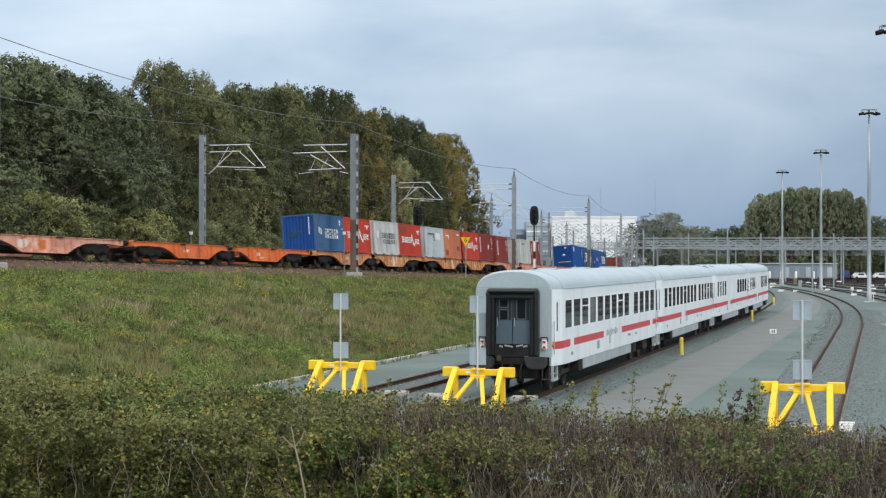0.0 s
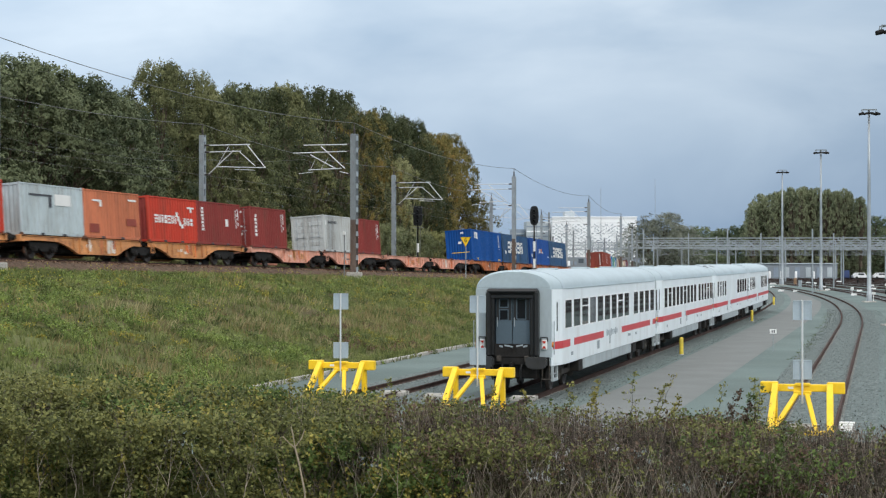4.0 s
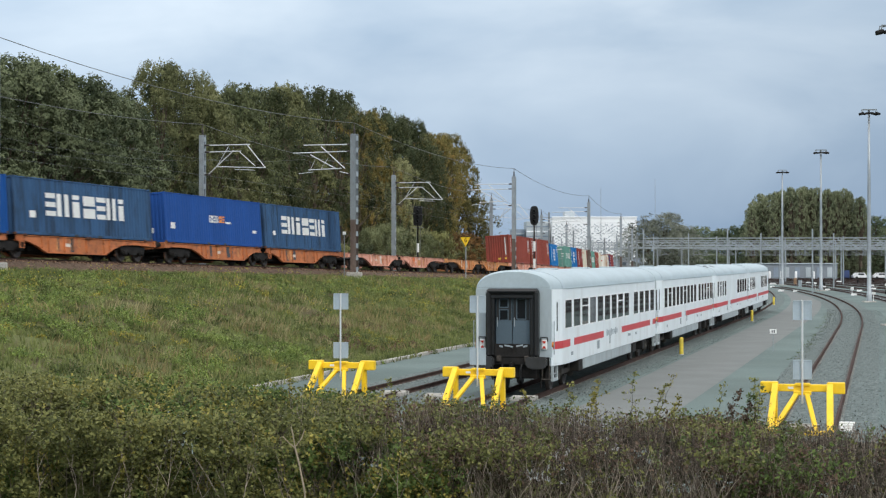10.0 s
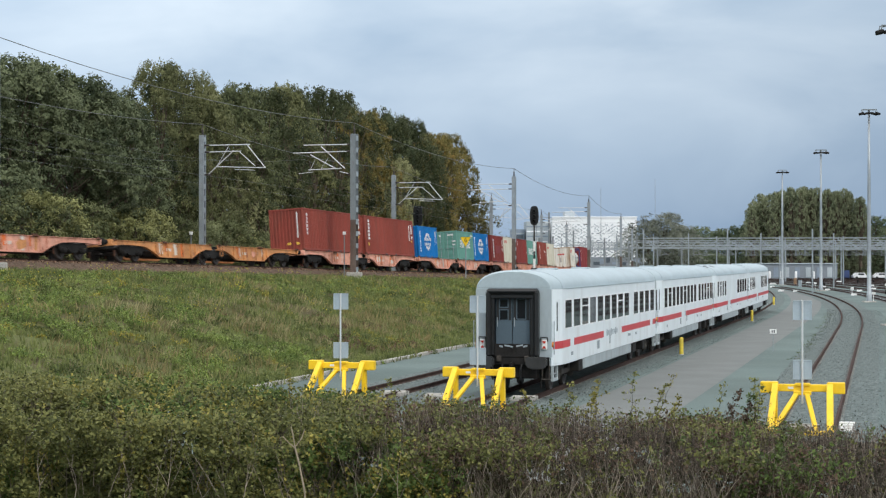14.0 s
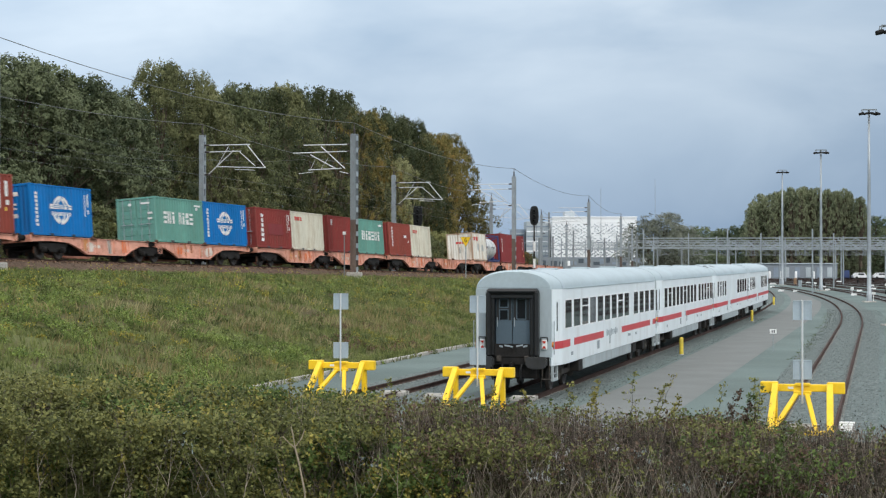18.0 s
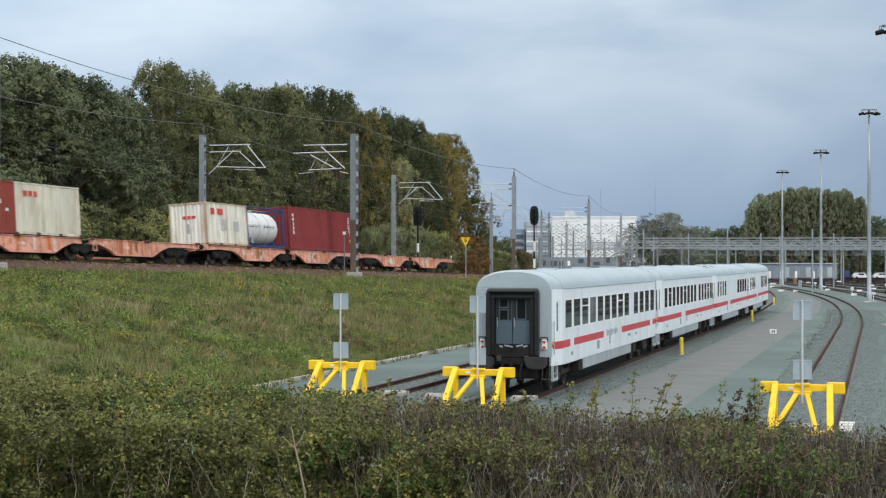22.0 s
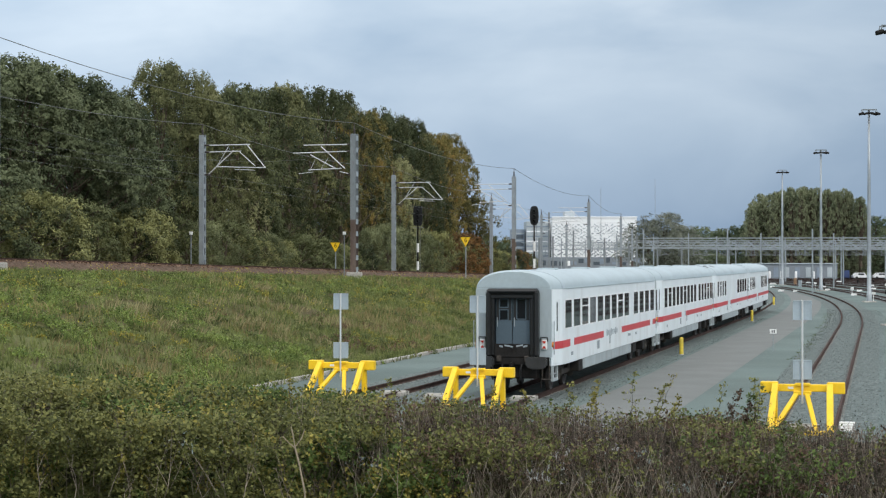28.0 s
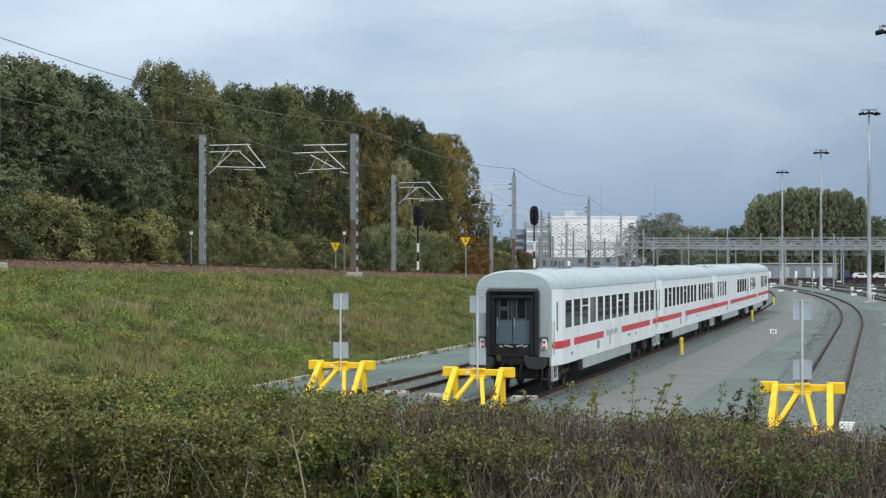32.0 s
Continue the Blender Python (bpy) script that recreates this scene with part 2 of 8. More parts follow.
# ---- shape builder ----
class Shape:
    """Collects faces for one mesh."""

    def __init__(self):
        self.v, self.f, self.s = [], [], []

    def add(self, verts, faces, smooth=False):
        o = len(self.v)
        self.v.extend(verts)
        self.f.extend([tuple(i + o for i in q) for q in faces])
        self.s.extend([smooth] * len(faces))
        return self

    def box(self, c, d, bevel=0.0, m=None):
        hx, hy, hz = d[0] / 2, d[1] / 2, d[2] / 2
        b = min(bevel, hx * 0.8, hy * 0.8, hz * 0.8)
        if b <= 0:
            vs = [Vector((x, y, z)) for x in (-hx, hx) for y in (-hy, hy) for z in (-hz, hz)]
            fs = [(0, 1, 3, 2), (4, 6, 7, 5), (0, 4, 5, 1), (2, 3, 7, 6), (0, 2, 6, 4), (1, 5, 7, 3)]
        else:
            vs, idx = [], {}
            for sx in (-1, 1):
                for sy in (-1, 1):
                    for sz in (-1, 1):
                        for ax in range(3):
                            p = [sx * hx, sy * hy, sz * hz]
                            for q in range(3):
                                if q != ax:
                                    p[q] -= (sx, sy, sz)[q] * b
                            idx[(sx, sy, sz, ax)] = len(vs)
                            vs.append(Vector(p))
            fs = []
            for ax in range(3):
                a2, a3 = (ax + 1) % 3, (ax + 2) % 3
                for sg in (-1, 1):
                    def key(p, q, ax=ax, a2=a2, a3=a3, sg=sg):
                        k = [0, 0, 0]
                        k[ax], k[a2], k[a3] = sg, p, q
                        return k
                    order = [(-1, -1), (1, -1), (1, 1), (-1, 1)]
                    if sg < 0:
                        order.reverse()
                    fs.append(tuple(idx[(*key(p, q), ax)] for p, q in order))
                for p in (-1, 1):
                    for q in (-1, 1):
                        k1, k2 = [0, 0, 0], [0, 0, 0]
                        k1[ax], k1[a2], k1[a3] = -1, p, q
                        k2[ax], k2[a2], k2[a3] = 1, p, q
                        r = (idx[(*k1, a2)], idx[(*k2, a2)], idx[(*k2, a3)], idx[(*k1, a3)])
                        fs.append(r if p * q > 0 else r[::-1])
            for sx in (-1, 1):
                for sy in (-1, 1):
                    for sz in (-1, 1):
                        r = tuple(idx[(sx, sy, sz, a)] for a in range(3))
                        fs.append(r if sx * sy * sz > 0 else r[::-1])
        c = Vector(c)
        vs = [(m @ v if m else v) + c for v in vs]
        return self.add(vs, fs)

    def bar(self, p, q, w, h=None, bevel=0.0, up=(0, 0, 1)):
        """A beam of section w x h from p to q."""
        p, q = Vector(p), Vector(q)
        d = q - p
        x = d.normalized()
        y = Vector(up).cross(x)
        if y.length < 1e-4:
            y = Vector((0, 1, 0)).cross(x)
        y.normalize()
        z = x.cross(y)
        m = Matrix((x, y, z)).transposed()
        return self.box((p + q) / 2, (d.length, w, h or w), bevel, m)

    def tube(self, p, q, r, r2=None, n=10, caps=True, smooth=True):
        p, q = Vector(p), Vector(q)
        x = (q - p).normalized()
        y = x.orthogonal().normalized()
        z = x.cross(y)
        r2 = r if r2 is None else r2
        vs = [p + (y * math.cos(TAU * i / n) + z * math.sin(TAU * i / n)) * r for i in range(n)]
        vs += [q + (y * math.cos(TAU * i / n) + z * math.sin(TAU * i / n)) * r2 for i in range(n)]
        self.add(vs, [(i, (i + 1) % n, n + (i + 1) % n, n + i) for i in range(n)], smooth)
        if caps:
            self.add(vs, [tuple(range(n - 1, -1, -1)), tuple(range(n, 2 * n))])
        return self

    def lathe(self, prof, p=(0, 0, 0), axis=(0, 0, 1), n=16, smooth=True):
        """prof: (along, radius) pairs turned about the axis through p."""
        p, x = Vector(p), Vector(axis).normalized()
        y = x.orthogonal().normalized()
        z = x.cross(y)
        vs = [p + x * a + (y * math.cos(TAU * i / n) + z * math.sin(TAU * i / n)) * r for a, r in prof for i in range(n)]
        fs = [(k * n + i, k * n + (i + 1) % n, (k + 1) * n + (i + 1) % n, (k + 1) * n + i) for k in range(len(prof) - 1) for i in range(n)]
        return self.add(vs, fs, smooth)

    def prism(self, poly, place, depth):
        """A flat polygon, given through place(u, v, w), drawn out from w=0 to w=depth."""
        n = len(poly)
        vs = [Vector(place(u, v, 0)) for u, v in poly] + [Vector(place(u, v, depth)) for u, v in poly]
        fs = [tuple(range(n - 1, -1, -1)), tuple(range(n, 2 * n))] + [(i, (i + 1) % n, n + (i + 1) % n, n + i) for i in range(n)]
        return self.add(vs, fs)

    def mesh(self, name, *mats):
        me = bpy.data.meshes.new(name)
        me.from_pydata([tuple(v) for v in self.v], [], self.f)
        me.polygons.foreach_set("use_smooth", self.s)
        for m in mats:
            me.materials.append(m)
        me.update()
        return me


def part(name, shape, material, parent=None, label="", m=None):
    """Links a shape (or a ready mesh) as one mesh object under a thing or part."""
    me = shape if isinstance(shape, bpy.types.Mesh) else shape.mesh(name, material)
    ob = new(name, me)
    ob.parent = parent
    if m is not None:
        ob.matrix_basis = m
    return tagged(ob, label)


def thing(name, label, category, group="", m=None, kind=""):
    ob = new(name)
    ob.empty_display_size = 0.2
    if m is not None:
        ob.matrix_basis = m
    return tagged(ob, label, category, group, kind)


def quads(name, verts, mats, uvs=False):
    """One mesh of loose quads from an array (n, 4, 3)."""
    n = len(verts)
    me = bpy.data.meshes.new(name)
    me.vertices.add(n * 4); me.loops.add(n * 4); me.polygons.add(n)
    me.vertices.foreach_set("co", np.asarray(verts, np.float32).ravel())
    me.loops.foreach_set("vertex_index", np.arange(n * 4, dtype=np.int32))
    me.polygons.foreach_set("loop_start", np.arange(0, n * 4, 4, dtype=np.int32))
    for m in mats:
        me.materials.append(m)
    me.update(calc_edges=True)
    return me


def leaf_quads(rng, pos, size, aspect=0.55, flat=0.0):
    """Diamond leaves at pos with random turns; flat pulls their normals up."""
    n = len(pos)
    a = rng.normal(size=(n, 3)); a /= np.linalg.norm(a, axis=1)[:, None]
    b = rng.normal(size=(n, 3)); b[:, 2] *= (1 - flat)
    a[:, 2] *= (1 - flat)
    a /= np.linalg.norm(a, axis=1)[:, None]
    b -= a * (a * b).sum(1)[:, None]
    b /= np.linalg.norm(b, axis=1)[:, None]
    s = (size * rng.uniform(0.6, 1.3, n))[:, None]
    fold = np.cross(a, b) * s * 0.12
    return np.stack([pos - a * s * 0.5, pos + b * s * aspect * 0.5 + fold, pos + a * s * 0.5, pos - b * s * aspect * 0.5 + fold], 1)


def leaf_shell(rng, pos, normal, size, aspect=0.6, loose=0.6, up=0.5):
    """Leaves that lie roughly along a clump's skin, tipped to the sky."""
    n = len(pos)
    nn = normal + rng.normal(0, loose, (n, 3)) + np.array([0, 0, up])
    nn /= np.linalg.norm(nn, axis=1)[:, None]
    a = rng.normal(size=(n, 3))
    a -= nn * (a * nn).sum(1)[:, None]
    a /= np.linalg.norm(a, axis=1)[:, None]
    b = np.cross(nn, a)
    s = (size * rng.uniform(0.6, 1.35, n))[:, None]
    fold = nn * s * -0.10
    return np.stack([pos - a * s * 0.5, pos + b * s * aspect * 0.5 + fold, pos + a * s * 0.5, pos - b * s * aspect * 0.5 + fold], 1)


# ---- lines of the tracks ----
S_BEND = 225.0


def main_line(s, w=0.0, h=0.0):
    """Freight line: place at distance s, w towards the yard and h over the rails."""
    n = 60
    u = (np.arange(n) + 0.5) / n * s
    u = np.clip(u, -40.0, S_BEND)
    th = 0.33705 - 0.0013225 * u + 3.5293e-06 * u * u / 2
    x, y = -20.2799 + np.sin(th).mean() * s, 93.2633 + np.cos(th).mean() * s
    e = min(max(s, -40.0), S_BEND)
    t = 0.33705 - 0.0013225 * e + 3.5293e-06 * e * e / 2
    z = main_z(s)
    return Vector((x + w * math.cos(t), y - w * math.sin(t), z + h)), t


def main_z(s):
    if s < -40:
        return main_z(-40) + 0.0177 * 40 * (1 - math.exp((s + 40) / 40))
    if s > 330:
        return main_z(330)
    return EYE_Z - 0.04886 - 0.016807 * s + 2.2394e-05 * s * s / 2


CANT = 0.0738


def main_pose(s, reach=5.0):
    """Pose of a vehicle on the freight line, x forwards (towards falling s)."""
    p, t = main_line(s)
    a, b = main_line(s - reach)[0], main_line(s + reach)[0]
    x = (a - b).normalized()
    y = Vector((0, 0, 1)).cross(x).normalized()
    z = x.cross(y)
    m = Matrix((x, y, z)).transposed().to_4x4()
    m.translation = p
    return m @ Matrix.Rotation(CANT, 4, "X")


def siding(x0, y0, straight, k=-0.0008, th=0.2452):
    """A yard track: straight, then a curve. Returns a function of distance and offset."""
    def at(d, w=0.0, z=0.0):
        c = max(0.0, d - straight)
        a = min(d, straight)
        x, y = x0 + a * math.sin(th), y0 + a * math.cos(th)
        e = th + k * c
        if c > 0:
            x += (math.cos(e) - math.cos(th)) / -k
            y += (math.sin(e) - math.sin(th)) / k
        return Vector((x + w * math.cos(e), y - w * math.sin(e), z)), e
    return at


T1 = siding(-2.95, 57.7, 82)
T2 = siding(1.06, 54.27, 84)
T3 = siding(9.47, 47.5, 74, -0.00088, 0.2365)


# ---- ground, yard, embankment ----
def sheet(name, rows, material, label="", kind="structure", parent=None, smooth=True):
    """A surface through rows of points."""
    sh = Shape()
    n = len(rows[0])
    vs = [p for r in rows for p in r]
    fs = [(j * n + i, j * n + i + 1, (j + 1) * n + i + 1, (j + 1) * n + i) for j in range(len(rows) - 1) for i in range(n - 1)]
    sh.add(vs, fs, smooth)
    ob = part(name, sh, material, parent)
    return tagged(ob, label, kind=kind)


GROUND_Z = -0.16
sheet("ground", [[(x, y, GROUND_Z - 0.03) for x in (-4000, -400, -60, 60, 400, 4000)] for y in (-1500, -100, 40, 200, 600, 4500)], M_GROUND,
      "flat land reaching to the horizon")


def kerb_w(s):
    """How far from the freight line its embankment's foot lies."""
    p, t = main_line(s)
    best = 30.0
    for w in np.arange(7.0, 34.0, 0.25):
        q, _ = main_line(s, w)
        if yard_offset(q) > -4.9:
            best = w
            break
    return best


def yard_offset(q):
    """Offset of a point from the axis of the first siding."""
    d = (q.x - T1(0)[0].x) * math.sin(0.2452) + (q.y - T1(0)[0].y) * math.cos(0.2452)
    for _ in range(4):
        p, e = T1(d)
        d += (q.x - p.x) * math.sin(e) + (q.y - p.y) * math.cos(e)
    p, e = T1(d)
    return (q.x - p.x) * math.cos(e) - (q.y - p.y) * math.sin(e)


TOE = {s: kerb_w(s) for s in range(-90, 340, 6)}


def toe_w(s):
    s = min(max(s, -90), 329.9)
    a = int(math.floor(s / 6) * 6)
    u = (s - a) / 6
    return TOE[a] * (1 - u) + TOE.get(a + 6, TOE[a]) * u


def bank(s, f, rough=True):
    """Point on the yard side of the embankment: f = 0 shoulder, 1 foot."""
    wt = toe_w(s)
    zs = main_z(s) - 0.78
    w = 3.3 + (wt - 3.3) * f
    g = f * f * (3 - 2 * f) * 0.35 + f * 0.65
    g = max(0.0, (g - 0.05) / 0.95)
    z = zs + (GROUND_Z - 0.04 - zs) * g
    p, _ = main_line(s, w)
    if rough:
        z += (noise.noise((p.x * 0.35, p.y * 0.35, 0)) * 0.28 + noise.noise((p.x * 1.3, p.y * 1.3, 3)) * 0.12) * math.sin(math.pi * min(1, f)) ** 0.6
    return Vector((p.x, p.y, z))


S_ROWS = list(range(-90, 331, 2))
sheet("embankment_slope", [[bank(s, f / 26) for f in range(27)] for s in S_ROWS], M_EARTH, "grassy railway embankment with weeds")
# Earth far darker than the open slope; the wood's shade is put into it.
M_SLOPE_FAR = paint("shade_tinted_earth", (0.05, 0.05, 0.025), 0.95, 0.4, 0.4, 8, 0.5)
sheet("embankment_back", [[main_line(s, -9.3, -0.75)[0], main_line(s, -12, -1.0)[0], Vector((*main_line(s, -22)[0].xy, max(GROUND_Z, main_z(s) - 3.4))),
                           Vector((*main_line(s, -60)[0].xy, max(GROUND_Z, main_z(s) - 3.6)))] for s in range(-90, 331, 6)], M_SLOPE_FAR, "earth under the wood behind the line, shade in its colour")
prof = [(-9.3, -0.78), (-6.4, -0.74), (-5.6, -0.30), (-2.3, -0.22), (-1.6, -0.21), (1.65, -0.20), (2.05, -0.28), (2.85, -0.72), (3.35, -0.79)]
sheet("ballast_bed", [[main_line(s, w, h + CANT * w * (1 if -2.2 < w < 2.2 else 0.6))[0] for w, h in prof] for s in S_ROWS], M_BALLAST_RUST,
      "rust-brown ballast of the raised main line", smooth=False)

# the yard
yard_rows = []
for d in [-40, -20, 0, 20, 40, 60, 82, 100, 125, 150, 175, 200, 225, 250, 275, 300, 340, 390, 450]:
    yard_rows.append([T1(d, w, GROUND_Z)[0] for w in (-4.9, 0, 6, 12, 20, 35, 60, 100, 170)])
sheet("yard_ground", yard_rows, M_GRAVEL, "grey-green fine gravel of the railway yard")
kerb = Shape()
for d in np.arange(-20, 230, 1.0):
    a, b = T1(d + 0.02, -5.0, GROUND_Z + 0.05)[0], T1(d + 0.98, -5.0, GROUND_Z + 0.05)[0]
    kerb.bar(a, b, 0.17, 0.20, 0.02)
tagged(part("kerb_edging", kerb, M_CONCRETE), "pale concrete edging along the yard", kind="structure")
path_rows = []
for d in np.arange(-22, 240, 6.0):
    path_rows.append([T2(d, w, GROUND_Z + 0.008)[0] for w in (2.6, 3.6, 4.7, 5.75)])
sheet("yard_path", path_rows, M_PATH, "smooth grey asphalt path between the sidings")


# ---- tracks ----
def rail_shape(at, d0, d1, w, z, step, top=0.036):
    """A rail: foot, web and head, swept along a line."""
    sh = Shape()
    sec = [(-0.07, 0), (-0.07, 0.02), (-0.015, 0.04), (-0.015, 0.11), (-0.036, 0.12), (-0.036, 0.155), (0.036, 0.155), (0.036, 0.12), (0.015, 0.11), (0.015, 0.04), (0.07, 0.02), (0.07, 0)]
    n, rows = len(sec), []
    d = d0
    while d < d1 + 0.01:
        rows.append([at(d, w + a, z + h)[0] for a, h in sec])
        d += step
    sh.add([p for r in rows for p in r], [(j * n + i, j * n + (i + 1) % n, (j + 1) * n + (i + 1) % n, (j + 1) * n + i) for j in range(len(rows) - 1) for i in range(n)])
    return sh


def sleeper_mesh(material, ln=2.5):
    sh = Shape()
    sh.prism([(-0.13, 0), (0.13, 0), (0.10, 0.17), (-0.10, 0.17)], lambda u, v, w: (u, w - ln / 2, v), ln)
    for y in (-0.86, -0.65, 0.65, 0.86):
        sh.box((0, y, 0.185), (0.14, 0.09, 0.035), 0.008)
    return sh.mesh("sleeper", material)


SLEEPER = sleeper_mesh(M_SLEEPER)


def track(name, at, d0, d1, label, sleepers=(0, 0), step=3.0, z=-0.155, bed=M_BALLAST, smesh=None, lift=0.0, wb=1.9, bright=False):
    t = thing(name, label, "railway track", kind="structure")
    for w in (-0.7535, 0.7535):
        rail = part("rail", rail_shape(at, d0, d1, w, z, step), M_RAIL, t)
        if bright:
            head = [[at(d, w + a, z + 0.157)[0] for a in (-0.030, 0.030)] for d in np.arange(d0, d1 + 0.1, 6.0)]
            sheet("running_face", head, M_RAIL_TOP, "", "", rail, False)
    if bed:
        rows = [[at(d, w, GROUND_Z + h)[0] for w, h in ((-wb, 0.004), (-wb + 0.45, 0.012), (wb - 0.45, 0.012), (wb, 0.004))] for d in np.arange(d0, d1 + 0.1, 4.0)]
        sheet("ballast_strip", rows, bed, "", "", t, False)
    d = sleepers[0]
    k = 0
    while d < sleepers[1]:
        p, e = at(d)
        part("sleeper", smesh or SLEEPER, None, t, m=Matrix.Translation((p.x, p.y, z - 0.185 + lift)) @ Matrix.Rotation(math.pi / 2 - e, 4, "Z"))
        d += 0.62
        k += 1
    return t


track("siding_track_1", T1, 1.5, 235, "dark rusty siding track on grey ballast", (1.5, 40), 4.0)
track("siding_track_2", T2, -2.0, 235, "rusty siding track under the parked coaches", (0.5, 48), 4.0)
track("siding_track_3", T3, -2.0, 260, "rusty curved siding track behind a yellow buffer stop", (-1.5, 74), 4.0)
for j, w in enumerate((6.2, 10.8, 15.4, 20.0, 24.6, 29.2, 34, 39, 43.6, 48.2)):
    track("yard_track_%d" % (j + 4), (lambda d, a=0.0, z=0.0, w=w: T3(d, w + a, z)), 96, 440, "rusty yard track among many others", (0, 0), 6.0, bed=M_BED_DARK, wb=1.25, bright=True)

for nm, w0 in (("main_track_1", 0.0), ("main_track_2", -3.9)):
    t = thing(nm, "main line track on rust-brown ballast", "railway track", kind="structure")
    for w in (-0.7535, 0.7535):
        part("rail", rail_shape(lambda d, a, h: main_line(d, w0 + a, h + CANT * a), -60, 330, w, -0.155, 3.0), M_RAIL, t)
    if w0 == 0.0:
        d = 0.0
        while d < 170:
            p, e = main_line(d)
            part("sleeper", SLEEPER, None, t, m=main_pose(d) @ Matrix.Translation((0, 0, -0.335)))
            d += 0.63

# stones in the visible beds
rng = np.random.default_rng(5)


def strew(name, at, dr, wr, n, size, z, material, label):
    ds, ws = rng.uniform(*dr, n), rng.uniform(*wr, n)
    pts = np.array([at(d, w, 0.0)[0] for d, w in zip(ds, ws)])
    pts[:, 2] = pts[:, 2] + z + rng.uniform(0, 0.03, n)
    ob = part(name, quads(name, leaf_quads(rng, pts, size, 0.8, 0.5), [material]), None)
    tagged(ob, label, "gravel", kind="stuff")


strew("ballast_stones", T3, (0, 120), (-1.9, 2.6), 25000, 0.045, -0.145, M_STONE, "loose grey ballast stones round the siding")
strew("ballast_stones", T2, (0, 90), (1.0, 2.5), 9000, 0.045, -0.15, M_STONE, "loose grey ballast stones beside the coaches")
strew("ballast_stones", T1, (1, 45), (-1.6, 1.8), 7000, 0.045, -0.15, M_STONE, "loose grey ballast stones round the siding")


def shoulder(d, w, z):
    h = float(np.interp(w, (0.9, 1.65, 2.05, 2.85, 3.35), (-0.20, -0.20, -0.28, -0.72, -0.79)))
    return main_line(d, w, h + CANT * w * (1 if w < 2.2 else 0.6))


strew("ballast_stones", shoulder, (-12, 110), (0.9, 3.0), 20000, 0.10, 0.012, M_STONE_RUST, "loose brown ballast stones of the main line")

# rising ground before the yard, on which the hedge and the viewer stand
front_rows = []
FRONT = {-60: 2.75, -10: 2.75, 6: 2.6, 12: 2.2, 15: 1.7, 17: 1.6, 18.5: 1.75, 20: 2.0, 21.5: 1.85, 23.5: 1.2, 26: 0.6, 29: 0.15, 33: -0.1, 38: -0.24}
for y, z in FRONT.items():
    front_rows.append([(x, y, z - 0.075 * max(-9, min(9, x)) * (1 if 15 < y < 25 else 0) + 0.10 * noise.noise((x * 0.6, y * 0.6, 9))) for x in range(-60, 61, 2)])
sheet("front_bank", front_rows, M_EARTH, "overgrown earth bank in front of the yard")


# ---- freight wagons ----
P_ORANGE = paint("orange_wagon_paint", (0.66, 0.15, 0.03), 0.6, 0.15, 0.8, 12, 0.15, 0, 0.6, (0.14, 0.05, 0.025))
P_SALMON = paint("faded_salmon_wagon_paint", (0.66, 0.33, 0.24), 0.65, 0.2, 0.9, 12, 0.15, 0, 0.9, (0.30, 0.085, 0.04))
P_RUSTY = paint("rust_orange_wagon_paint", (0.46, 0.15, 0.05), 0.65, 0.22, 0.9, 12, 0.2, 0, 0.9, (0.10, 0.04, 0.025))
P_AMBER = paint("amber_wagon_paint", (0.56, 0.25, 0.09), 0.65, 0.22, 0.9, 12, 0.2, 0, 0.9, (0.14, 0.05, 0.03))
P_PATCH = paint("pale_wagon_patch", (0.62, 0.56, 0.50), 0.7, 0.15, 2, 14, 0.1)


def wheelset_shape():
    sh = Shape()
    for y in (-0.75, 0.75):
        o = 1 if y > 0 else -1
        sh.lathe([(-0.07 * o, 0.0), (-0.07 * o, 0.38), (-0.065 * o, 0.49), (-0.035 * o, 0.47), (0.065 * o, 0.455), (0.065 * o, 0.40), (0.02 * o, 0.37), (0.02 * o, 0.16), (0.08 * o, 0.15), (0.09 * o, 0.0)],
                 (0, y, 0), (0, 1, 0), 20)
        for k in range(4):
            a = TAU * k / 4
            sh.box((0.28 * math.cos(a), y + 0.035 * o, 0.28 * math.sin(a)), (0.07, 0.03, 0.07), 0.01)
    sh.tube((0, -1.0, 0), (0, 1.0, 0), 0.08, n=12)
    return sh


WHEELSET = wheelset_shape().mesh("wheelset", M_WHEEL)
bf = Shape()
bf.prism([(-1.35, 0.62), (-1.35, 0.80), (-0.5, 0.82), (0.5, 0.82), (1.35, 0.80), (1.35, 0.62), (0.55, 0.55), (0.32, 0.36), (-0.32, 0.36), (-0.55, 0.55)],
         lambda u, v, w: (u, w - 0.06, v), 0.12)
for x in (-0.9, 0.9):
    bf.box((x, 0, 0.47), (0.34, 0.2, 0.32), 0.05)
    bf.lathe([(0, 0.15), (0.05, 0.15), (0.07, 0.10), (0.075, 0.0)], (x, 0.1, 0.46), (0, 1, 0), 12)
    for q in (-0.3, 0.3):
        bf.lathe([(0, 0.07), (0.02, 0.1), (0.05, 0.07), (0.08, 0.1), (0.11, 0.07), (0.14, 0.1), (0.18, 0.07)], (x + q, 0, 0.46), (0, 0, 1), 8)
BOGIE_SIDE = bf.mesh("side_frame", M_BLACK)
bb = Shape().box((0, 0, 0.62), (0.5, 1.95, 0.26), 0.04)
bb.box((-1.3, 0, 0.7), (0.12, 1.9, 0.14), 0.02).box((1.3, 0, 0.7), (0.12, 1.9, 0.14), 0.02)
bb.lathe([(0, 0.25), (0.1, 0.25), (0.12, 0.0)], (0, 0, 0.75), (0, 0, 1), 14)
BOLSTER = bb.mesh("bolster", M_BLACK)
